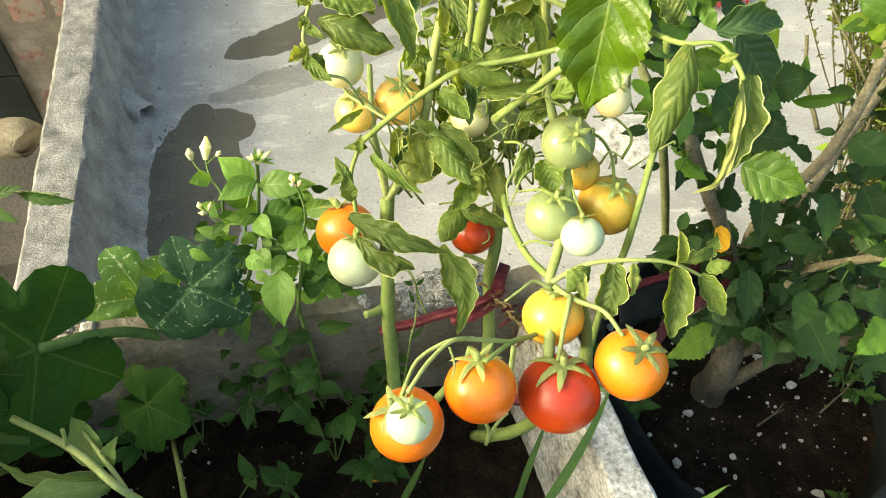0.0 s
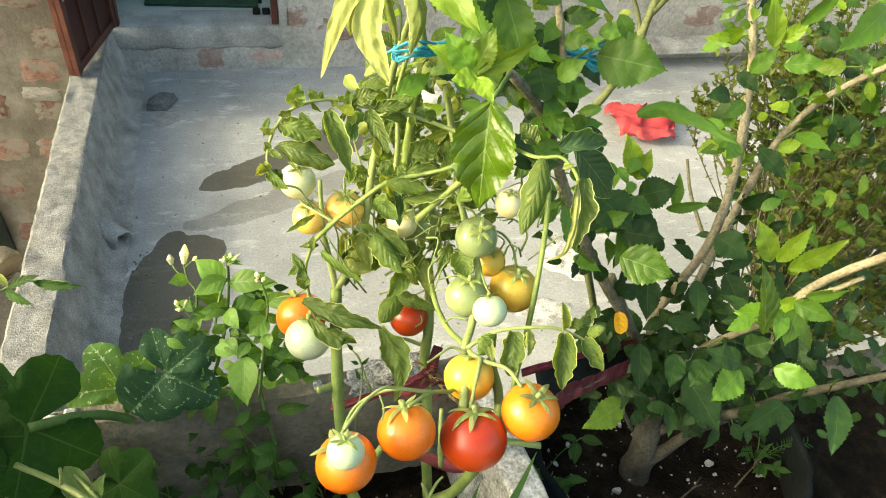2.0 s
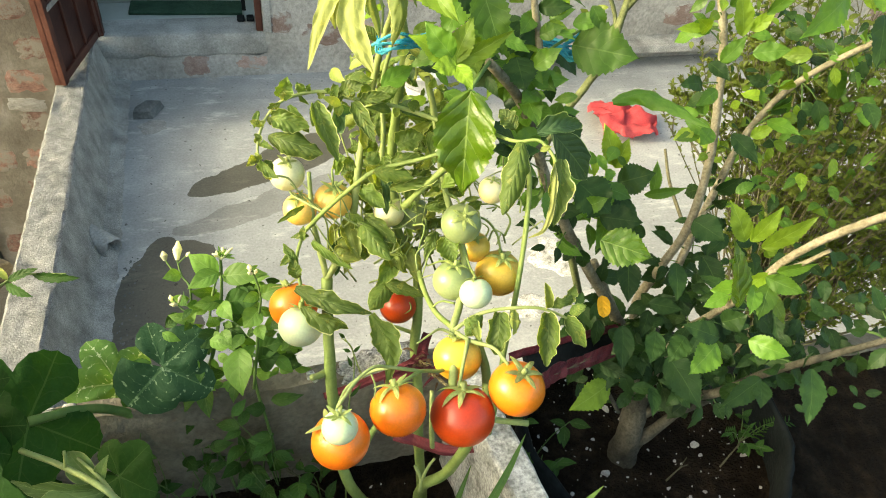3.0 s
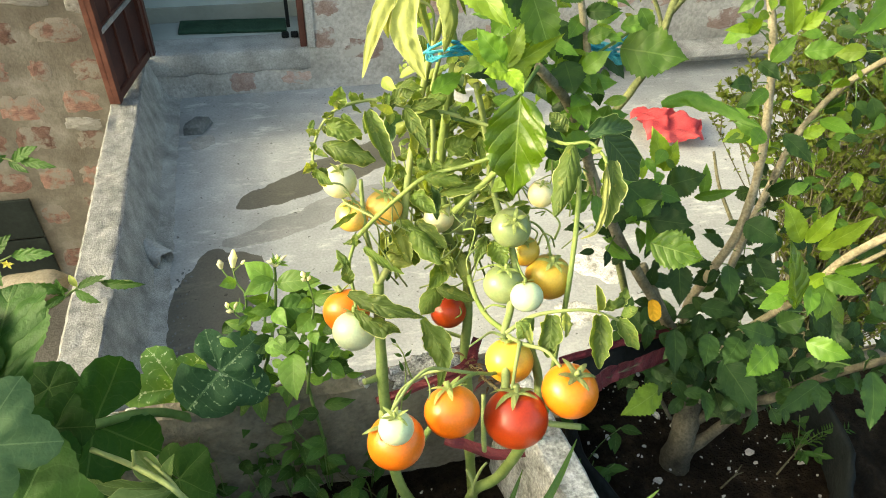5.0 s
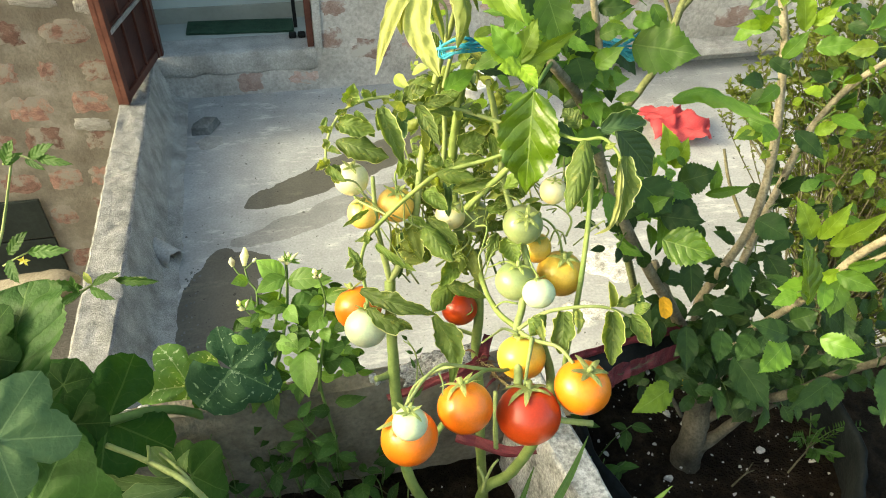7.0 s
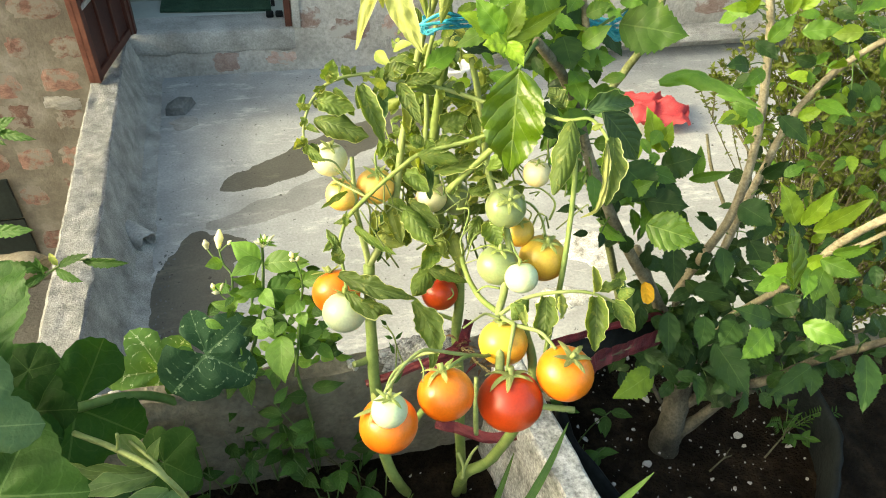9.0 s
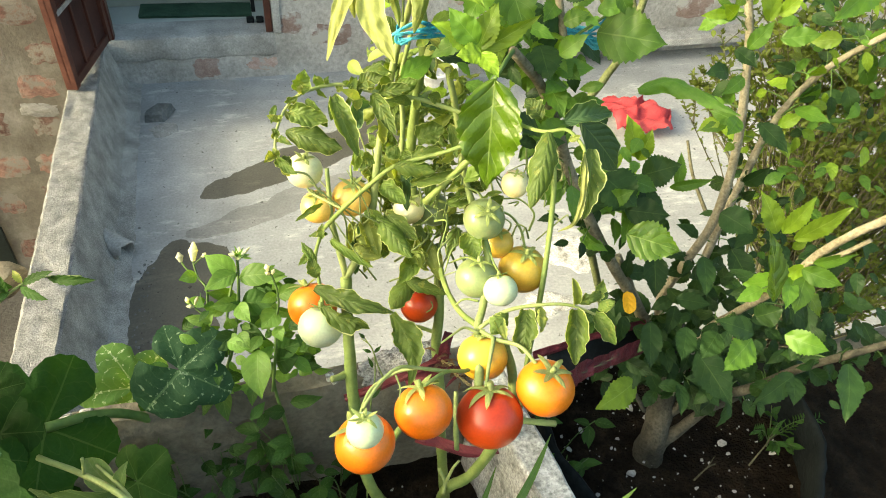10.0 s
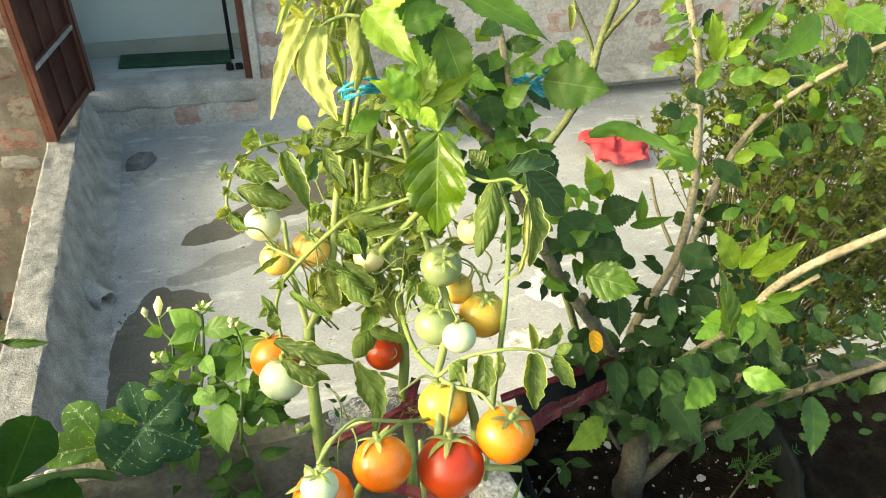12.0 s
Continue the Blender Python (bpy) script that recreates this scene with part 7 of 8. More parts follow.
leaf(CS, (0.150, 1.098, 0.978), (0.160, 1.108, 1.002), 0.0130, P_PALE_LONG, -20, 0.08, 0.4, shape="jasmine")
leaf(CS, (0.156, 1.088, 0.986), (0.084, 1.106, 0.990), 0.0250, P_PALE_LONG, -25, 0.10, 0.3, ripple=0.14, shape="jasmine")
leaf(CS, (0.156, 1.086, 0.980), (0.090, 1.080, 0.978), 0.0230, P_PALE_LONG, 35, 0.10, 0.3, ripple=0.14, shape="jasmine")
leaf(CS, (0.165, 1.070, 0.984), (0.118, 1.020, 0.985), 0.0300, P_PALE_LONG, 10, 0.12, 0.35, ripple=0.10, shape="jasmine")
leaf(CS, (0.168, 1.068, 0.984), (0.160, 1.018, 0.962), 0.0260, P_PALE_LONG, -30, 0.10, 0.35, ripple=0.10, shape="jasmine")
# leafy sprigs reaching in over the parapet side
SG = thing("side_sprig", (-0.137, 1.368, 0.560), "leafy tomato sprig with toothed leaflets", "tomato sprig")
stem(SG, [(-0.142, 1.283, 0.560), (-0.003, 1.202, 0.986), (0.010, 1.279, 1.015), (0.041, 1.285, 1.030), (0.058, 1.290, 1.040), (0.078, 1.292, 1.048), (0.120, 1.277, 1.057)], 0.0030, 0.0012, STEM_PALE)
stem(SG, [(-0.003, 1.202, 0.986), (-0.002, 1.250, 1.088), (0.018, 1.272, 1.133), (0.041, 1.290, 1.190)], 0.0028, 0.0014, STEM_PALE)
stem(SG, [(0.034, 1.291, 1.190), (0.051, 1.292, 1.196), (0.069, 1.278, 1.192)], 0.0014, 0.001, STEM_PALE)
SK = dict(teeth=0.30, tooth_count=7, rows=28)
leaf(SG, (0.087, 1.290, 1.048), (0.134, 1.268, 1.058), 0.0111, WEED, 15, 0.06, 0.3, **SK)
leaf(SG, (0.064, 1.291, 1.043), (0.096, 1.285, 1.060), 0.0100, WEED, -15, 0.06, 0.3, **SK)
leaf(SG, (0.061, 1.290, 1.041), (0.088, 1.269, 1.040), 0.0111, WEED, 10, 0.06, 0.3, **SK)
leaf(SG, (0.055, 1.291, 1.041), (0.020, 1.294, 1.051), 0.0122, WEED, 0, 0.06, 0.3, **SK)
leaf(SG, (0.049, 1.288, 1.035), (0.048, 1.293, 1.057), 0.0100, WEED, 0, 0.06, 0.3, **SK)
leaf(SG, (0.052, 1.289, 1.038), (0.029, 1.276, 1.032), 0.0089, WEED, 0, 0.06, 0.3, **SK)
leaf(SG, (0.064, 1.292, 1.044), (0.057, 1.301, 1.053), 0.0078, T_LEAF_YELLOW, 0, 0.06, 0.3, **SK)
leaf(SG, (0.056, 1.290, 1.194), (0.082, 1.284, 1.210), 0.0116, WEED, 0, 0.06, 0.25, **SK)
leaf(SG, (0.061, 1.290, 1.196), (0.096, 1.270, 1.197), 0.0097, WEED, 10, 0.06, 0.25, **SK)
leaf(SG, (0.053, 1.290, 1.194), (0.071, 1.276, 1.190), 0.0058, WEED, 0, 0.06, 0.3)
leaf(SG, (0.036, 1.290, 1.190), (0.049, 1.293, 1.212), 0.0135, WEED, 0, 0.06, 0.25, **SK)
leaf(SG, (0.036, 1.290, 1.190), (0.052, 1.294, 1.198), 0.0077, WEED, 0, 0.06, 0.25)
leaf(SG, (0.038, 1.256, 1.120), (0.079, 1.241, 1.129), 0.0128, WEED, 0, 0.06, 0.25, **SK)
leaf(SG, (0.021, 1.258, 1.118), (0.044, 1.259, 1.141), 0.0128, WEED, 0, 0.06, 0.25, **SK)
leaf(SG, (0.020, 1.255, 1.114), (0.032, 1.232, 1.106), 0.0128, WEED, 0, 0.06, 0.25, **SK)
stem(SG, [(0.015, 1.253, 1.110), (0.028, 1.255, 1.116), (0.038, 1.256, 1.120)], 0.0012, 0.001, STEM_PALE)
for a in range(5):
    q = Vector((0.036, 1.248, 1.118))
    d = Vector((math.cos(a * 1.26), -0.3, math.sin(a * 1.26)))
    leaf(SG, q, q + d.normalized() * 0.006, 0.0028, YELLOW, 0, 0.1, 0.2, "lance", rows=4, half=1, name="petal")

# ---- weeds, grass and litter on the soil ----
rnd = random.Random(47)


def weed(x, y, z, tall, count, spread, size=0.026):
    w = thing("weed", (x, y, z), "small green weed growing in the dark soil", "weed", "weeds in the bed")
    for k in range(3):
        top = Vector((x + rnd.uniform(-spread, spread), y + rnd.uniform(-spread, spread), z + tall * rnd.uniform(0.6, 1.1)))
        stem(w, [(x, y, z - 0.01), Vector((x, y, z)).lerp(top, 0.5) + Vector((rnd.uniform(-0.01, 0.01), 0, 0.01)), top], 0.0013, 0.0007, STEM_GREEN, sides=5)
        for n in range(count):
            q = Vector((x, y, z)).lerp(top, rnd.uniform(0.4, 1.0))
            d = Vector((rnd.uniform(-1, 1), rnd.uniform(-1, 0.6), rnd.uniform(-0.3, 0.5))).normalized()
            ln = size * rnd.uniform(0.6, 1.25)
            leaf(w, q, q + d * ln, ln * 0.5, WEED, rnd.uniform(-20, 20), 0.1, 0.2, "jasmine", 0.04, rows=6, half=2, face=Vector((-0.1, -0.4, 0.9)))


FAR_WEEDS = ((0.09, 1.31, 0.19, 4, 0.05, 0.03), (0.15, 1.31, 0.19, 4, 0.06, 0.030), (0.22, 1.32, 0.20, 4, 0.05, 0.03), (0.28, 1.315, 0.20, 5, 0.06, 0.03), (0.05, 1.28, 0.12, 4, 0.05, 0.034), (0.34, 1.31, 0.17, 6, 0.05, 0.028), (0.12, 1.29, 0.12, 3, 0.05, 0.03), (0.19, 1.30, 0.14, 3, 0.05, 0.030), (0.26, 1.30, 0.16, 4, 0.05, 0.032), (0.33, 1.22, 0.08, 5, 0.05, 0.036))
MID_WEEDS = ((0.38, 1.30, 0.14, 2, 0.04, 0.026), (0.13, 1.13, 0.10, 4, 0.06, 0.040), (0.00, 1.20, 0.10, 4, 0.06, 0.036), (0.24, 1.20, 0.08, 3, 0.05, 0.036), (0.16, 1.20, 0.10, 3, 0.05, 0.034), (0.29, 1.24, 0.13, 3, 0.06, 0.040), (0.34, 1.28, 0.10, 2, 0.05, 0.034), (0.06, 1.12, 0.08, 4, 0.05, 0.036))
LOW_WEEDS = ((0.22, 1.10, 0.06, 5, 0.04, 0.028), (0.17, 1.04, 0.08, 5, 0.05, 0.034), (0.27, 1.15, 0.05, 3, 0.03, 0.026), (0.05, 0.98, 0.09, 5, 0.05, 0.034), (0.64, 1.22, 0.10, 4, 0.05, 0.032), (0.67, 1.28, 0.09, 4, 0.05, 0.03), (0.93, 1.08, 0.03, 3, 0.02, 0.02), (1.02, 1.23, 0.07, 6, 0.04, 0.02))
for x, y, tall, count, spread, size in FAR_WEEDS + MID_WEEDS + LOW_WEEDS:
    weed(x, y, SOIL_Z + 0.004, tall, count, spread, size)


def grass_blade(points, width):
    """One arching strap of grass through the points."""
    line = [Vector(q) for q in spline(points, 6)]
    bm = bmesh.new()
    uv = bm.loops.layers.uv.new("UVMap")
    prev = None
    for i, q in enumerate(line):
        s = i / (len(line) - 1)
        d = (line[min(i + 1, len(line) - 1)] - line[max(i - 1, 0)]).normalized()
        side = d.cross(EYE_SIDE).normalized()
        w = width * 0.5 * (0.55 + 0.9 * s) * (1 - s ** 3) + 0.0003
        up = side.cross(d) * w * 0.35
        now = [(bm.verts.new(q - side * w + up), (s, 0)), (bm.verts.new(q), (s, 0.5)), (bm.verts.new(q + side * w + up), (s, 1))]
        if prev:
            for j in (0, 1):
                f = bm.faces.new((prev[j][0], now[j][0], now[j + 1][0], prev[j + 1][0]))
                for loop, t in zip(f.loops, (prev[j], now[j], now[j + 1], prev[j + 1])):
                    loop[uv].uv = t[1]
        prev = now
    return bm


GT = thing("grass_tuft", (0.551, 1.230, 0.560), "tuft of long green grass blades", "grass")
part("blade", grass_blade([(0.440, 1.060, 0.560), (0.453, 1.060, 0.769), (0.502, 1.096, 0.772), (0.553, 1.146, 0.774), (0.599, 1.200, 0.770)], 0.012), GRASS, GT)
part("blade", grass_blade([(0.430, 1.080, 0.560), (0.448, 1.072, 0.761), (0.482, 1.121, 0.764), (0.519, 1.174, 0.764)], 0.009), GRASS, GT)
part("blade", grass_blade([(0.340, 1.100, 0.560), (0.332, 1.090, 0.701), (0.363, 1.141, 0.689), (0.397, 1.186, 0.689)], 0.007), GRASS, GT)
GT2 = thing("grass_tuft", (0.358, 1.245, 0.560), "few thin grass blades leaning over the soil", "grass")
part("blade", grass_blade([(0.313, 1.121, 0.560), (0.343, 1.132, 0.611), (0.370, 1.147, 0.690), (0.389, 1.166, 0.733)], 0.007), GRASS, GT2)
part("blade", grass_blade([(0.341, 1.117, 0.560), (0.379, 1.077, 0.703), (0.421, 1.079, 0.749)], 0.008), GRASS, GT2)
part("blade", grass_blade([(0.213, 1.118, 0.560), (0.234, 1.101, 0.731), (0.258, 1.121, 0.801)], 0.012), GRASS, GT2)
GT3 = thing("grass_tuft", (0.60, 0.88, 0.56), "single broad grass blade beside the divider", "grass")
part("blade", grass_blade([(0.584, 1.058, 0.560), (0.527, 1.018, 0.849), (0.558, 1.026, 0.886), (0.597, 1.035, 0.925)], 0.012), GRASS, GT3)
FERN = thing("feathery_seedling", (1.032, 1.242, 0.560), "feathery seedling with fine leaflets", "seedling")
for a in (-0.9, -0.2, 0.5, 1.2):
    b0 = Vector((1.023, 1.240, 0.565))
    t0 = b0 + Vector((math.sin(a) * 0.07, -0.01, 0.045 + 0.02 * math.cos(a)))
    stem(FERN, [b0, b0.lerp(t0, 0.5) + Vector((0, 0, 0.012)), t0], 0.0009, 0.0005, STEM_GREEN, sides=5)
    for n in range(9):
        q = b0.lerp(t0, 0.3 + 0.7 * n / 8) + Vector((0, 0, 0.012 * (1 - abs(n - 4) / 4)))
        for sgn in (-1, 1):
            d = ((t0 - b0).normalized() * 0.5 + (t0 - b0).normalized().cross(EYE_SIDE) * sgn).normalized()
            leaf(FERN, q, q + d * 0.013, 0.0032, WEED, 0, 0.05, 0.1, "lance", 0, rows=3, half=1, name="leaflet")


def chip(r, seed):
    """A broken flake of stone or plaster."""
    rr = random.Random(seed)
    bm = bmesh.new()
    n = rr.randint(5, 7)
    low, top = [], []
    for j in range(n):
        a = 2 * math.pi * (j + rr.uniform(-0.3, 0.3)) / n
        w = r * rr.uniform(0.6, 1.2)
        low.append(bm.verts.new((w * math.cos(a), w * 0.7 * math.sin(a), -r * 0.3)))
        top.append(bm.verts.new((w * 0.85 * math.cos(a), w * 0.6 * math.sin(a), r * rr.uniform(0.15, 0.4))))
    bm.faces.new(low[::-1])
    bm.faces.new(top)
    for j in range(n):
        bm.faces.new((low[j], low[(j + 1) % n], top[(j + 1) % n], top[j]))
    return bm


chips = [mesh_of(chip(1.0, k), "stone_chip", SHARD, False) for k in range(6)]
for k in range(150):
    if k < 112:
        a, r = rnd.uniform(0, 6.28), BAG_R * 0.93 * math.sqrt(rnd.random())
        x, y, z = BAG_X + r * math.cos(a), BAG_Y + r * math.sin(a), 0.560
    else:
        x, y, z = rnd.uniform(0.0, 0.50), rnd.uniform(0.95, 1.30), SOIL_Z + 0.004
    s = rnd.choice((0.0014, 0.0018, 0.0022, 0.0022, 0.003, 0.0035, 0.0045, 0.006, 0.009))
    c = new("stone_chip", chips[k % 6])
    c.matrix_basis = Matrix.Translation((x, y, z + 0.004)) @ Euler((rnd.uniform(-0.5, 0.5), rnd.uniform(-0.5, 0.5), rnd.uniform(0, 6))).to_matrix().to_4x4() @ Matrix.Scale(s, 4)
    tagged(c, "pale chip of stone lying on the soil", "stone chip", "stone chips on the soil")
for k in range(30):
    x = rnd.uniform(-0.22, 0.05) if k < 20 else rnd.uniform(0.33, 0.50)
    r = rnd.uniform(0.004, 0.010)
    p = Vector((x, RIM_Y + 0.02 * (x - 0.2) + rnd.uniform(-0.012, 0.012), RIM_Z + 0.002))
    solid("mortar_crumb", box(p - Vector((r, r * 0.8, 0.010)), p + Vector((r, r * 0.8, r * 0.55)), 0.003, 0.008, 3), WHITEWASH, "pale crumb of mortar on the planter rim", "mortar crumb", smooth=True, group="mortar crumbs")
grit = bmesh.new()
for k in range(300):
    if k < 150:
        a, r = rnd.uniform(0, 6.28), BAG_R * 0.93 * math.sqrt(rnd.random())
        p = Vector((BAG_X + r * math.cos(a), BAG_Y + r * math.sin(a), 0.563))
    else:
        p = Vector((rnd.uniform(0.0, 0.50), rnd.uniform(0.85, 1.30), SOIL_Z + 0.008))
    q = rnd.uniform(0.0008, 0.0022)
    corner = [grit.verts.new(p + Vector((rnd.uniform(-1, 1), rnd.uniform(-1, 1), rnd.uniform(-0.4, 0.8))) * q) for _ in range(4)]
    for f in ((0, 1, 2), (0, 2, 3), (0, 3, 1), (1, 3, 2)):
        grit.faces.new([corner[n] for n in f])
solid("grit", grit, SHARD, "fine pale grit strewn over the dark soil", "grit", "stuff")
bm = bmesh.new()
for cx, cy, cz, r in ((0.400, 1.345, 0.760, 0.020), (0.428, 1.347, 0.772, 0.024), (0.456, 1.343, 0.775, 0.026), (0.474, 1.352, 0.782, 0.018), (0.440, 1.336, 0.786, 0.016)):
    for v in bmesh.ops.create_icosphere(bm, subdivisions=4, radius=1.0)["verts"]:
        d = v.co.normalized()
        w = r * (1 + 0.35 * noise.noise(d * 2.2 + Vector((cx * 90, 0, 0))) + 0.22 * noise.noise(d * 6 + Vector((0, cx * 50, 0))) + 0.16 * noise.noise(d * 13) + 0.10 * noise.noise(d * 31))
        v.co = Vector((cx, cy, cz)) + Vector((d.x * w * 1.25, d.y * w * 0.9, d.z * w * 0.58))
lump = solid("mortar_lump", bm, RUBBLE, "crumbling white mortar lump on the planter corner", "mortar", smooth=True)
litter = thing("fallen_leaf", (0.340, 1.205, 0.565), "fallen yellow leaf on the soil", "fallen leaf")
leaf(litter, (0.330, 1.205, 0.568), (0.350, 1.202, 0.572), 0.012, PETAL, 0, 0.15, 0.3, "round", face=Vector((0, 0, 1)))
for base, tip in (((0.284, 1.335, 0.570), (0.364, 1.270, 0.560)), ((0.260, 1.349, 0.600), (0.342, 1.273, 0.570)), ((0.863, 1.197, 0.570), (0.906, 1.211, 0.580)), ((0.962, 1.202, 0.570), (1.024, 1.233, 0.590))):
    t = thing("dry_twig", base, "thin dry twig lying on the soil", "twig", "dry twigs")
    m = Vector(base).lerp(Vector(tip), 0.5) + Vector((0, 0, 0.012))
    stem(t, [base, m, tip], 0.0016, 0.0008, TWIG, "stick", 5)
    stem(t, [m, m + Vector((0.015, 0.01, 0.012))], 0.001, 0.0006, TWIG, "side_shoot", 5)

# ---- maroon strapping round the stems ----
def ribbon(points, width, thick=0.0007, wave=0.0):
    line = [Vector(q) for q in spline(points, 8)]
    bm = bmesh.new()
    prev = None
    for i, q in enumerate(line):
        d = (line[min(i + 1, len(line) - 1)] - line[max(i - 1, 0)]).normalized()
        side = d.cross(EYE_SIDE).normalized()
        out = side.cross(d)
        w = width * 0.5 * (1 + 0.25 * noise.noise(q * 40))
        q = q + out * wave * noise.noise(q * 55)
        now = [bm.verts.new(q + side * a * w + out * b * thick) for a, b in ((-1, -0.5), (1, -0.5), (1, 0.5), (0.4, 2.2), (-0.2, 0.2), (-1, 0.5))]
        if prev:
            for j in range(6):
                bm.faces.new((prev[j], prev[(j + 1) % 6], now[(j + 1) % 6], now[j]))
        else:
            bm.faces.new(now[::-1])
        prev = now
    bm.faces.new(prev)
    return bm


strap = thing("maroon_strap", (0.653, 1.224, 0.885), "torn maroon strip of woven plastic tied round the stems", "strap")
part("strip", ribbon([(0.582, 1.257, 0.859), (0.636, 1.275, 0.846), (0.692, 1.292, 0.835), (0.775, 1.316, 0.814)], 0.010, wave=0.004), MAROON, strap, smooth=False)
part("strip", ribbon([(0.550, 1.134, 0.957), (0.611, 1.187, 0.909), (0.678, 1.234, 0.857), (0.765, 1.289, 0.803)], 0.019, wave=0.005), MAROON, strap, smooth=False)
part("strip", ribbon([(0.379, 1.374, 0.601), (0.439, 1.376, 0.640), (0.504, 1.370, 0.673), (0.526, 1.343, 0.695)], 0.009, wave=0.004), MAROON, strap, smooth=False)
part("strip", ribbon([(0.434, 1.235, 0.765), (0.465, 1.210, 0.774), (0.493, 1.192, 0.777), (0.522, 1.183, 0.789)], 0.014, wave=0.006), MAROON, strap, smooth=False)
part("strip", ribbon([(0.352, 1.275, 0.812), (0.384, 1.271, 0.826), (0.426, 1.267, 0.848), (0.455, 1.265, 0.864), (0.466, 1.270, 0.870)], 0.010, wave=0.004), MAROON, strap, smooth=False)
part("strip", ribbon([(0.425, 1.264, 0.838), (0.448, 1.262, 0.848), (0.468, 1.266, 0.862), (0.476, 1.282, 0.870), (0.485, 1.300, 0.872)], 0.014, wave=0.010), MAROON, strap, smooth=False)
part("backing", ribbon([(0.607, 1.253, 0.830), (0.670, 1.271, 0.821), (0.772, 1.315, 0.789)], 0.040, wave=0.004), BLACK_PLASTIC, strap, "black plastic backing")
for k in range(9):
    q = Vector((0.601, 1.181, 0.918)).lerp(Vector((0.677, 1.225, 0.878)), rnd.uniform(0.0, 0.7))
    d = (Vector((0.677, 1.225, 0.878)) - Vector((0.601, 1.181, 0.918))).normalized() * rnd.uniform(0.012, 0.03) + Vector((0, -0.002, rnd.uniform(-0.006, 0.006)))
    part("fibre", tube([q + Vector((0, -0.003, 0)), q + d * 0.5 + Vector((0, -0.004, 0.002)), q + d], 0.0005, 0.0003, 5, 3), TWIG, strap, "frayed straw fibre")

def tied(places, at, label, seed, width, name="blue_tie"):
    """Crumpled polythene: a few thin strips that wind about one another."""
    t = thing(name, at, label, "tie")
    rr = random.Random(seed)
    for line in places:
        for n in range(5):
            pts = [Vector(q) + Vector((rr.uniform(-0.004, 0.004), rr.uniform(-0.004, 0.004), rr.uniform(-0.004, 0.004))) for q in line]
            part("strip", ribbon(pts, width * rr.uniform(0.5, 1.1), 0.0004, 0.006), BLUE_TIE, t, smooth=False)
    return t


tied([[(0.419, 1.319, 1.254), (0.434, 1.308, 1.263), (0.449, 1.307, 1.264), (0.466, 1.312, 1.264)], [(0.421, 1.316, 1.251), (0.439, 1.306, 1.258), (0.460, 1.309, 1.257)], [(0.419, 1.324, 1.257), (0.422, 1.317, 1.252), (0.426, 1.315, 1.249)]], (0.440, 1.315, 1.257), "bright blue polythene strip tied round the stems", 5, 0.0026)
tied([[(0.581, 1.350, 1.224), (0.587, 1.358, 1.235), (0.599, 1.357, 1.238), (0.612, 1.349, 1.233)], [(0.614, 1.344, 1.228), (0.622, 1.338, 1.224), (0.630, 1.338, 1.227)], [(0.620, 1.348, 1.236), (0.630, 1.348, 1.239), (0.638, 1.349, 1.244)], [(0.590, 1.355, 1.233), (0.608, 1.346, 1.229), (0.625, 1.343, 1.232)]], (0.611, 1.345, 1.229), "crumpled bright blue polythene tie on the shrub", 6, 0.0034)

# ---- withered bits caught on the strap ----
debris = thing("withered_leaves", (0.485, 1.268, 0.839), "withered brown leaves caught on the strap", "dry leaves")
for k in range(34):
    q = Vector((0.464, 1.270, 0.872)).lerp(Vector((0.501, 1.221, 0.852)), rnd.random()) + Vector((rnd.uniform(-0.008, 0.008), rnd.uniform(-0.006, 0.006), rnd.uniform(-0.008, 0.008)))
    d = Vector((rnd.uniform(-1, 1), rnd.uniform(-0.5, 0.5), rnd.uniform(-0.8, 0.4))).normalized() * rnd.uniform(0.010, 0.024)
    drape(debris, [q, q + d * 0.5 + Vector((0, 0, 0.004)), q + d], rnd.uniform(0.003, 0.007), rnd.choice((DRY, DRY, MAROON)), 0.7, 0.4, 0.3)
for k in range(30):                                      # frayed straw
    q = Vector((0.464, 1.266, 0.874)).lerp(Vector((0.501, 1.217, 0.855)), rnd.random())
    d = Vector((0.037, -0.049, -0.019)).normalized() * rnd.uniform(0.006, 0.016) + Vector((rnd.uniform(-0.005, 0.005), rnd.uniform(-0.004, 0.004), rnd.uniform(-0.005, 0.005)))
    part("straw", tube([q, q + d * 0.5 + Vector((0, 0, 0.001)), q + d], 0.0007, 0.0004, 5, 2), STRAW, debris, "frayed pale straw")
SW = thing("weed_shoot", (0.372, 1.262, 0.555), "thin upright weed shoot with few small dark leaves", "weed")
stem(SW, [(0.372, 1.262, 0.545), (0.376, 1.245, 0.760), (0.379, 1.240, 0.850), (0.386, 1.257, 0.861), (0.390, 1.282, 0.877), (0.382, 1.299, 0.888)], 0.0016, 0.0009, STEM, sides=6)
for a, b in (((0.390, 1.284, 0.878), (0.400, 1.289, 0.884)), ((0.387, 1.285, 0.878), (0.377, 1.289, 0.881)), ((0.386, 1.269, 0.869), (0.381, 1.276, 0.884)), ((0.382, 1.299, 0.888), (0.375, 1.305, 0.893)), ((0.379, 1.240, 0.850), (0.394, 1.246, 0.867))):
    leaf(SW, a, b, 0.0048, WEED, 15, 0.1, 0.3, "lance", rows=6, half=2)

# ---- loose things on the terrace ----
bm = bmesh.new()
n = 34
grid = []
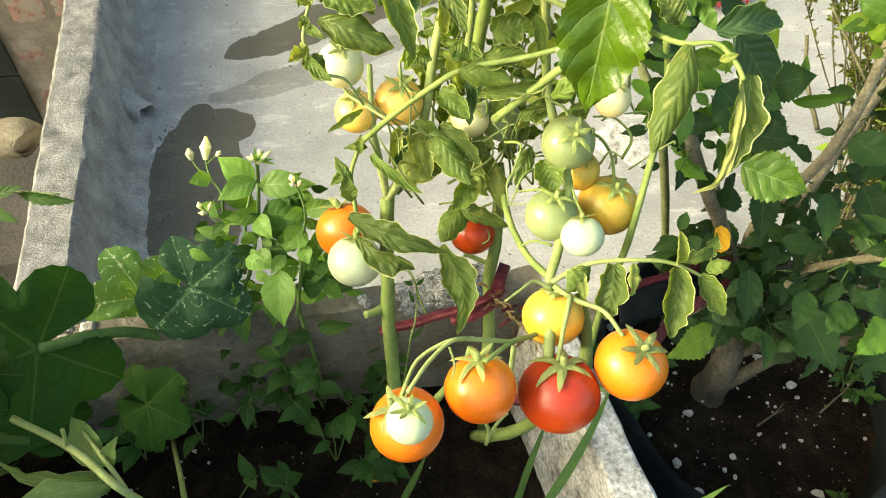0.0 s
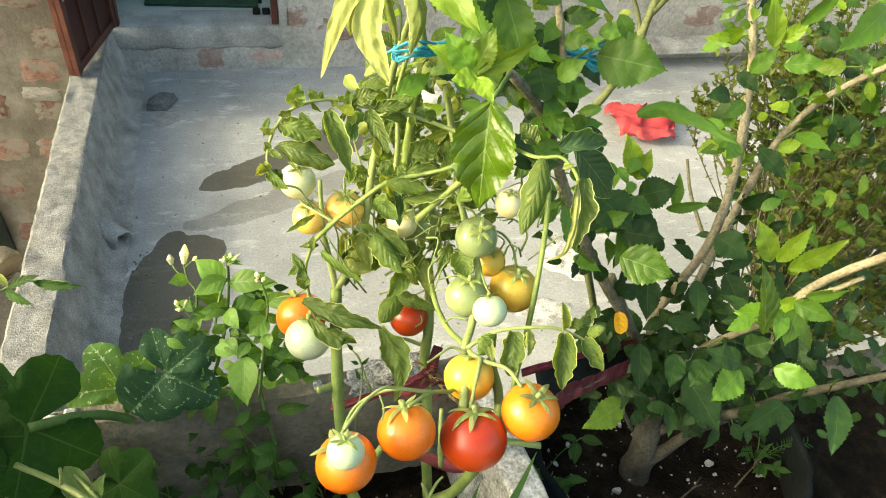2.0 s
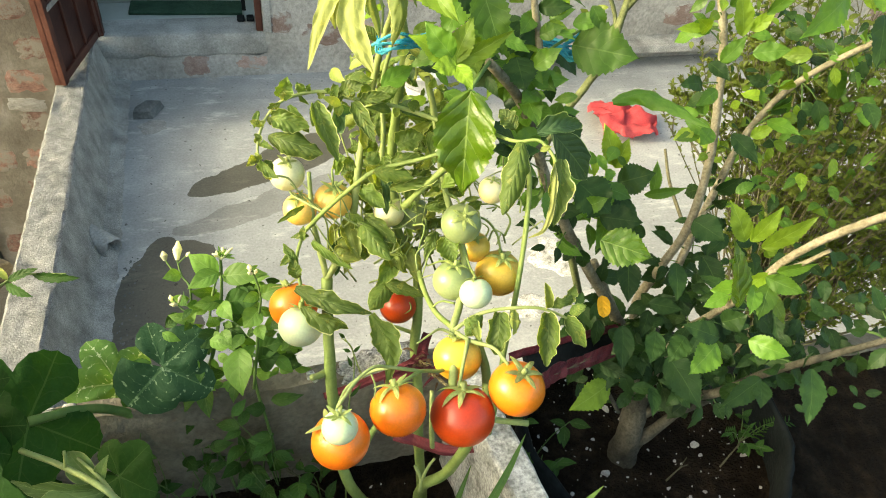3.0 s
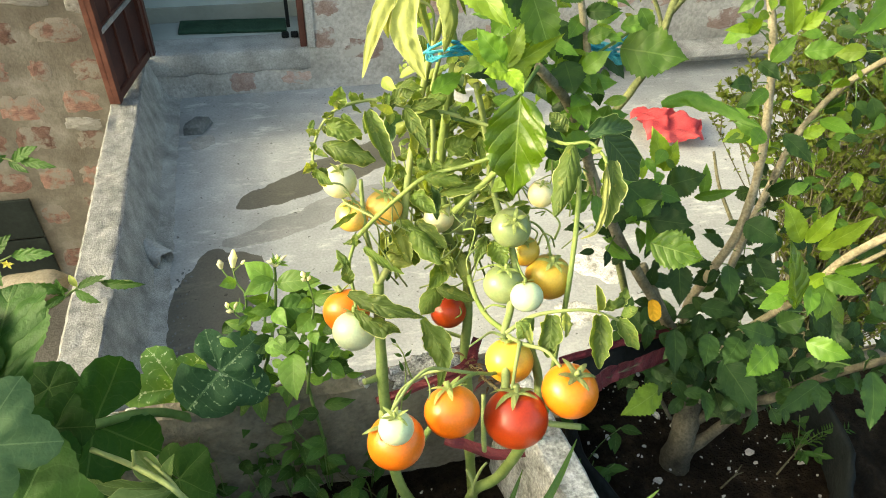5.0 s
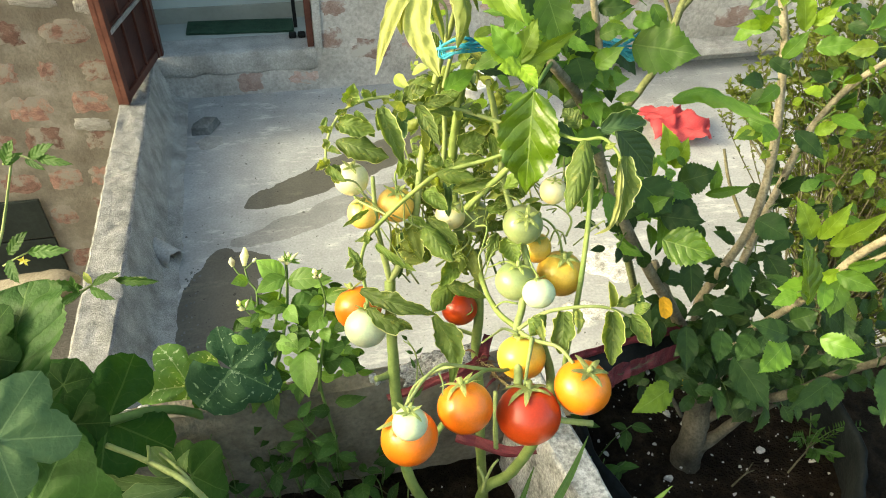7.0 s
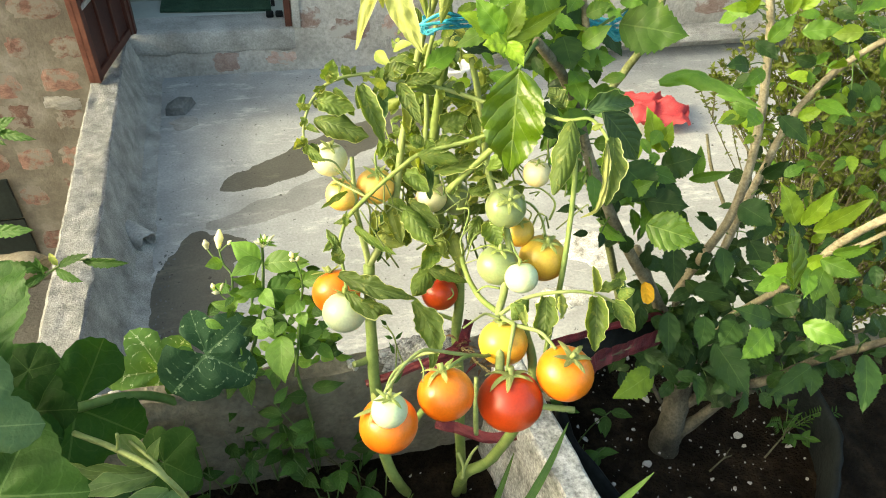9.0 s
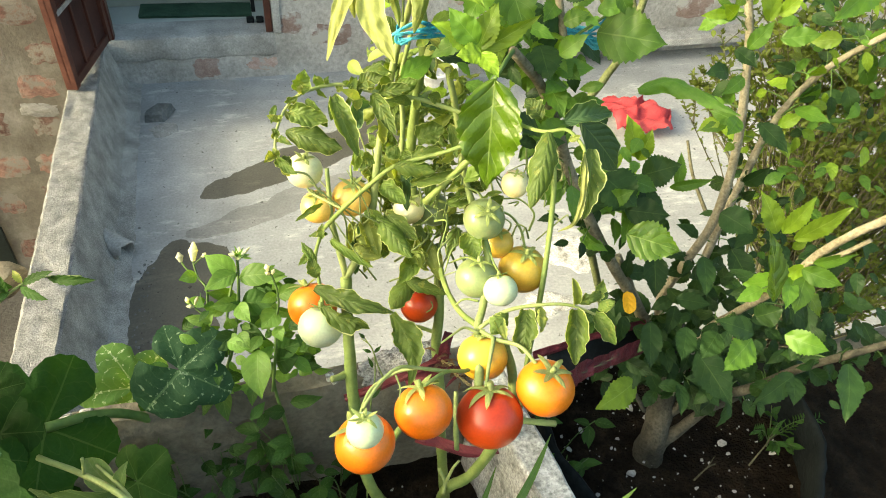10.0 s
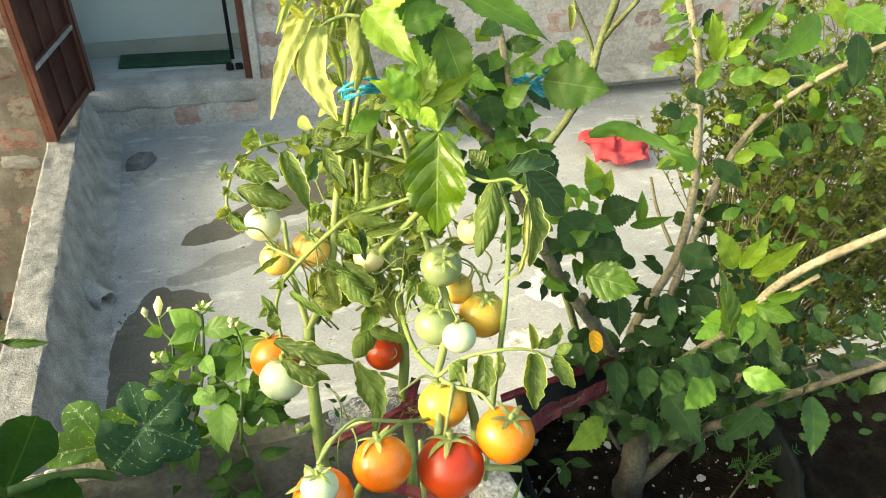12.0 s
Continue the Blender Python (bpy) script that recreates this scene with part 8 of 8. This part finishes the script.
for j in range(n + 1):
    row = []
    for i in range(n + 1):
        u, v = i / n - 0.5, j / n - 0.5
        p = Vector((u * 0.45, v * 0.42, 0))
        h = 0.085 * max(0, 1 - (2.1 * abs(u)) ** 2) * max(0, 1 - (2.1 * abs(v)) ** 2)
        f = noise.noise(Vector((u * 9, v * 9, 2.0))) * 0.5 + noise.noise(Vector((u * 19, v * 17, 5.0))) * 0.25
        p.z = max(0.004, 0.012 + h * (0.8 + f) + 0.03 * f)
        p.x += 0.03 * noise.noise(Vector((u * 7, v * 7, 9)))
        p.y += 0.05 * noise.noise(Vector((u * 5, v * 6, 4)))
        row.append(bm.verts.new(p))
    grid.append(row)
for j in range(n):
    for i in range(n):
        if math.hypot(i / n - 0.5, (j / n - 0.5) * 1.15) < 0.36 + 0.22 * noise.noise(Vector((i * 0.11, j * 0.11, 7))):
            bm.faces.new((grid[j][i], grid[j][i + 1], grid[j + 1][i + 1], grid[j + 1][i]))
for v in [v for v in bm.verts if not v.link_faces]:
    bm.verts.remove(v)
for k in range(3):
    bmesh.ops.smooth_vert(bm, verts=bm.verts[:], factor=0.4, use_axis_x=True, use_axis_y=True, use_axis_z=k == 0)
cloth = solid("cloth", bm, RED_CLOTH, "crumpled red cloth lying on the terrace floor", "cloth", smooth=True)
cloth.matrix_basis = pose(1.785, 3.03, 0.0, 0, 0, -30)

BX, BY = 0.985, 3.36
bucket = thing("bucket", (BX, BY, 0.0), "white plastic bucket standing on the terrace", "bucket")
bm = bmesh.new()
rings = [[bm.verts.new((BX + r * math.cos(2 * math.pi * j / 32), BY + r * math.sin(2 * math.pi * j / 32), z)) for j in range(32)] for r, z in ((0.085, 0.0), (0.095, 0.07), (0.105, 0.15), (0.112, 0.152), (0.112, 0.162), (0.101, 0.163), (0.092, 0.07), (0.082, 0.006))]
for a, b in zip(rings, rings[1:]):
    for j in range(32):
        bm.faces.new((a[j], a[(j + 1) % 32], b[(j + 1) % 32], b[j]))
bm.faces.new(rings[0][::-1])
bm.faces.new(rings[-1])
part("pail", bm, WHITE_PLASTIC, bucket)
part("bail", tube([(BX - 0.112, BY, 0.15), (BX - 0.08, BY - 0.09, 0.12), (BX, BY - 0.125, 0.105), (BX + 0.08, BY - 0.09, 0.12), (BX + 0.112, BY, 0.15)], 0.0025, 0.0025, 6), STEEL, bucket, "thin wire handle")

scrap = new("slate_scrap", mesh_of(chip(0.06, 91), "slate_scrap", SLATE, False))
scrap.matrix_basis = pose(-0.125, 3.375, 0.022, 8, -6, 20)
tagged(scrap, "flat dark scrap of slate on the terrace floor", "slate scrap")


def splash(x, y, r, mat, label, seed, long=1.15):
    """A thin flat patch with an uneven edge."""
    bm = bmesh.new()
    rim = []
    for k in range(40):
        a = 2 * math.pi * k / 40
        c = Vector((math.cos(a), math.sin(a), seed))
        w = r * (1 + 0.35 * noise.noise(c * 1.6) + 0.25 * noise.noise(c * 5))
        rim.append((c.x * w * long, c.y * w))
    rings = [[bm.verts.new((u * f + x, v * f + y, z)) for u, v in rim] for f, z in ((1.0, 0.0005), (0.94, 0.003), (0.5, 0.004))]
    for a, b in zip(rings, rings[1:]):
        for j in range(40):
            bm.faces.new((a[j], a[(j + 1) % 40], b[(j + 1) % 40], b[j]))
    bm.faces.new(rings[-1])
    return solid("floor_patch", bm, mat, label, "cement splash", smooth=True)


splash(-0.10, 3.28, 0.048, COPING, "thin pale splash of set cement on the floor", 4)
# two white patches on the floor behind the tomatoes
splash(1.215, 2.31, 0.085, WHITEWASH, "thin white patch on the terrace floor", 9, 1.0)
splash(1.06, 2.10, 0.05, WHITEWASH, "thin white patch on the terrace floor", 15, 1.6)

specks = bmesh.new()
for k in range(46):
    p = Vector((rnd.uniform(-0.143, -0.105) + 0.02 * (rnd.random() < 0.2), rnd.uniform(2.05, 2.52), 0.0012))
    n, r = 6, rnd.uniform(0.0015, 0.0055)
    specks.faces.new([specks.verts.new(p + Vector((math.cos(j * 1.047) * r * rnd.uniform(0.6, 1.2), math.sin(j * 1.047) * r * rnd.uniform(0.7, 1.6), 0.0008 * (k % 3)))) for j in range(n)])
solid("dark_specks", specks, SLATE, "small dark specks of dirt along the parapet foot", "dirt", "stuff")

# ---- bricks that show through the mortar ----
rnd = random.Random(3)


def brick_mesh(seed, mat):
    """Face of a worn brick, its outline eaten by mortar."""
    rr = random.Random(seed)
    bm = bmesh.new()
    n = 18
    low, edge, front = [], [], []
    for j in range(n):
        a = 2 * math.pi * j / n
        c, s = math.cos(a), math.sin(a)
        k = 0.5 / (abs(c) ** 5 + abs(s) ** 5) ** 0.2
        w = k * rr.uniform(0.84, 1.0)
        low.append(bm.verts.new((c * w, 0.5, s * w)))
        edge.append(bm.verts.new((c * w * 0.95, -0.05 + rr.uniform(-0.2, 0.2), s * w * 0.92)))
        front.append(bm.verts.new((c * w * 0.6, -0.5 + rr.uniform(-0.4, 0.4), s * w * 0.55)))
    bm.faces.new(front)
    for a, b in ((low, edge), (edge, front)):
        for j in range(n):
            bm.faces.new((a[j], a[(j + 1) % n], b[(j + 1) % n], b[j]))
    bmesh.ops.recalc_face_normals(bm, faces=bm.faces[:])
    return mesh_of(bm, "brick", mat, True)


def lay(mesh, x, z, w, h, turn=0.0):
    ob = new("brick", mesh)
    ob.parent, ob.matrix_parent_inverse = wall, world_of(wall).inverted()
    ob.matrix_basis = Matrix.Translation((x, WALL_Y + 0.001, z)) @ Matrix.Rotation(turn, 4, "Y") @ Matrix.Diagonal((w, 0.008, h, 1))


patch_mesh = brick_mesh(57, MORTAR_PALE)
for x, z, w, h in ((-0.628, -0.087, 0.17, 0.075), (-0.488, 0.441, 0.14, 0.100), (-0.689, 0.460, 0.20, 0.050)):
    part("plaster_patch", patch_mesh, None, wall, "smear of grey plaster", True, Matrix.Translation((x, WALL_Y + 0.0005, z)) @ Matrix.Rotation(0.12, 4, "Y") @ Matrix.Diagonal((w, 0.016, h, 1)))
bricks = [brick_mesh(k, BRICK) for k in range(10)]
pale_bricks = [brick_mesh(k + 20, BRICK_PALE) for k in range(10)]
SET = ((-0.852, 0.014, 0.184, 0.138), (-0.605, 0.016, 0.163, 0.118), (-0.842, -0.147, 0.165, 0.15), (-0.540, 0.166, 0.135, 0.112), (-0.722, 0.167, 0.085, 0.105), (-0.605, 0.333, 0.205, 0.118), (-0.62, -0.165, 0.12, 0.12), (-0.455, -0.165, 0.14, 0.12), (-0.44, 0.02, 0.10, 0.12), (-0.82, -0.355, 0.14, 0.12), (-0.66, -0.35, 0.12, 0.12), (-0.84, 0.335, 0.16, 0.12), (-0.90, 0.17, 0.12, 0.115), (-1.03, -0.15, 0.16, 0.12), (-1.007, -0.362, 0.16, 0.12), (-0.880, -0.554, 0.125, 0.13), (0.300, 0.061, 0.13, 0.07), (0.452, 0.373, 0.12, 0.085), (0.435, 0.236, 0.10, 0.105), (2.36, 0.215, 0.22, 0.115))
for k, (x, z, w, h) in enumerate(SET):
    lay((bricks if x < 0 else pale_bricks)[k % 10], x, z, w * 1.12, h * 1.06, rnd.uniform(-0.03, 0.03))
for row in range(-9, 11):
    z = 0.012 + row * 0.168
    x = -2.9 + (0.10 if row % 2 else 0)
    while x < 4.4:
        w = rnd.uniform(0.13, 0.23)
        x += w / 2
        h = 0.132 * rnd.uniform(0.78, 1.06)
        keep = rnd.random() < (0.9 if x < DOOR_L else 0.75)
        if any(abs(x - a) < (w + c) / 2 + 0.015 and abs(z - b) < 0.1 for a, b, c, _ in SET):
            keep = False
        if x + w / 2 > DOOR_L - 0.03 and x - w / 2 < DOOR_R + 0.05 and z > 0.0:
            keep = False
        if x > DOOR_R and z < 0.16 or z > 1.7 or -1.85 < x < -0.90 and -1.0 < z < -0.40 or (-0.5 < x and z < 0.0):
            keep = False
        if keep:
            lay((bricks if x < DOOR_L else pale_bricks)[rnd.randrange(10)], x, z + rnd.uniform(-0.012, 0.012), w, h, rnd.uniform(-0.03, 0.03))
        x += w / 2 + rnd.uniform(0.012, 0.035)
lay(pale_bricks[3], 0.070, 0.056, 0.13, 0.108)
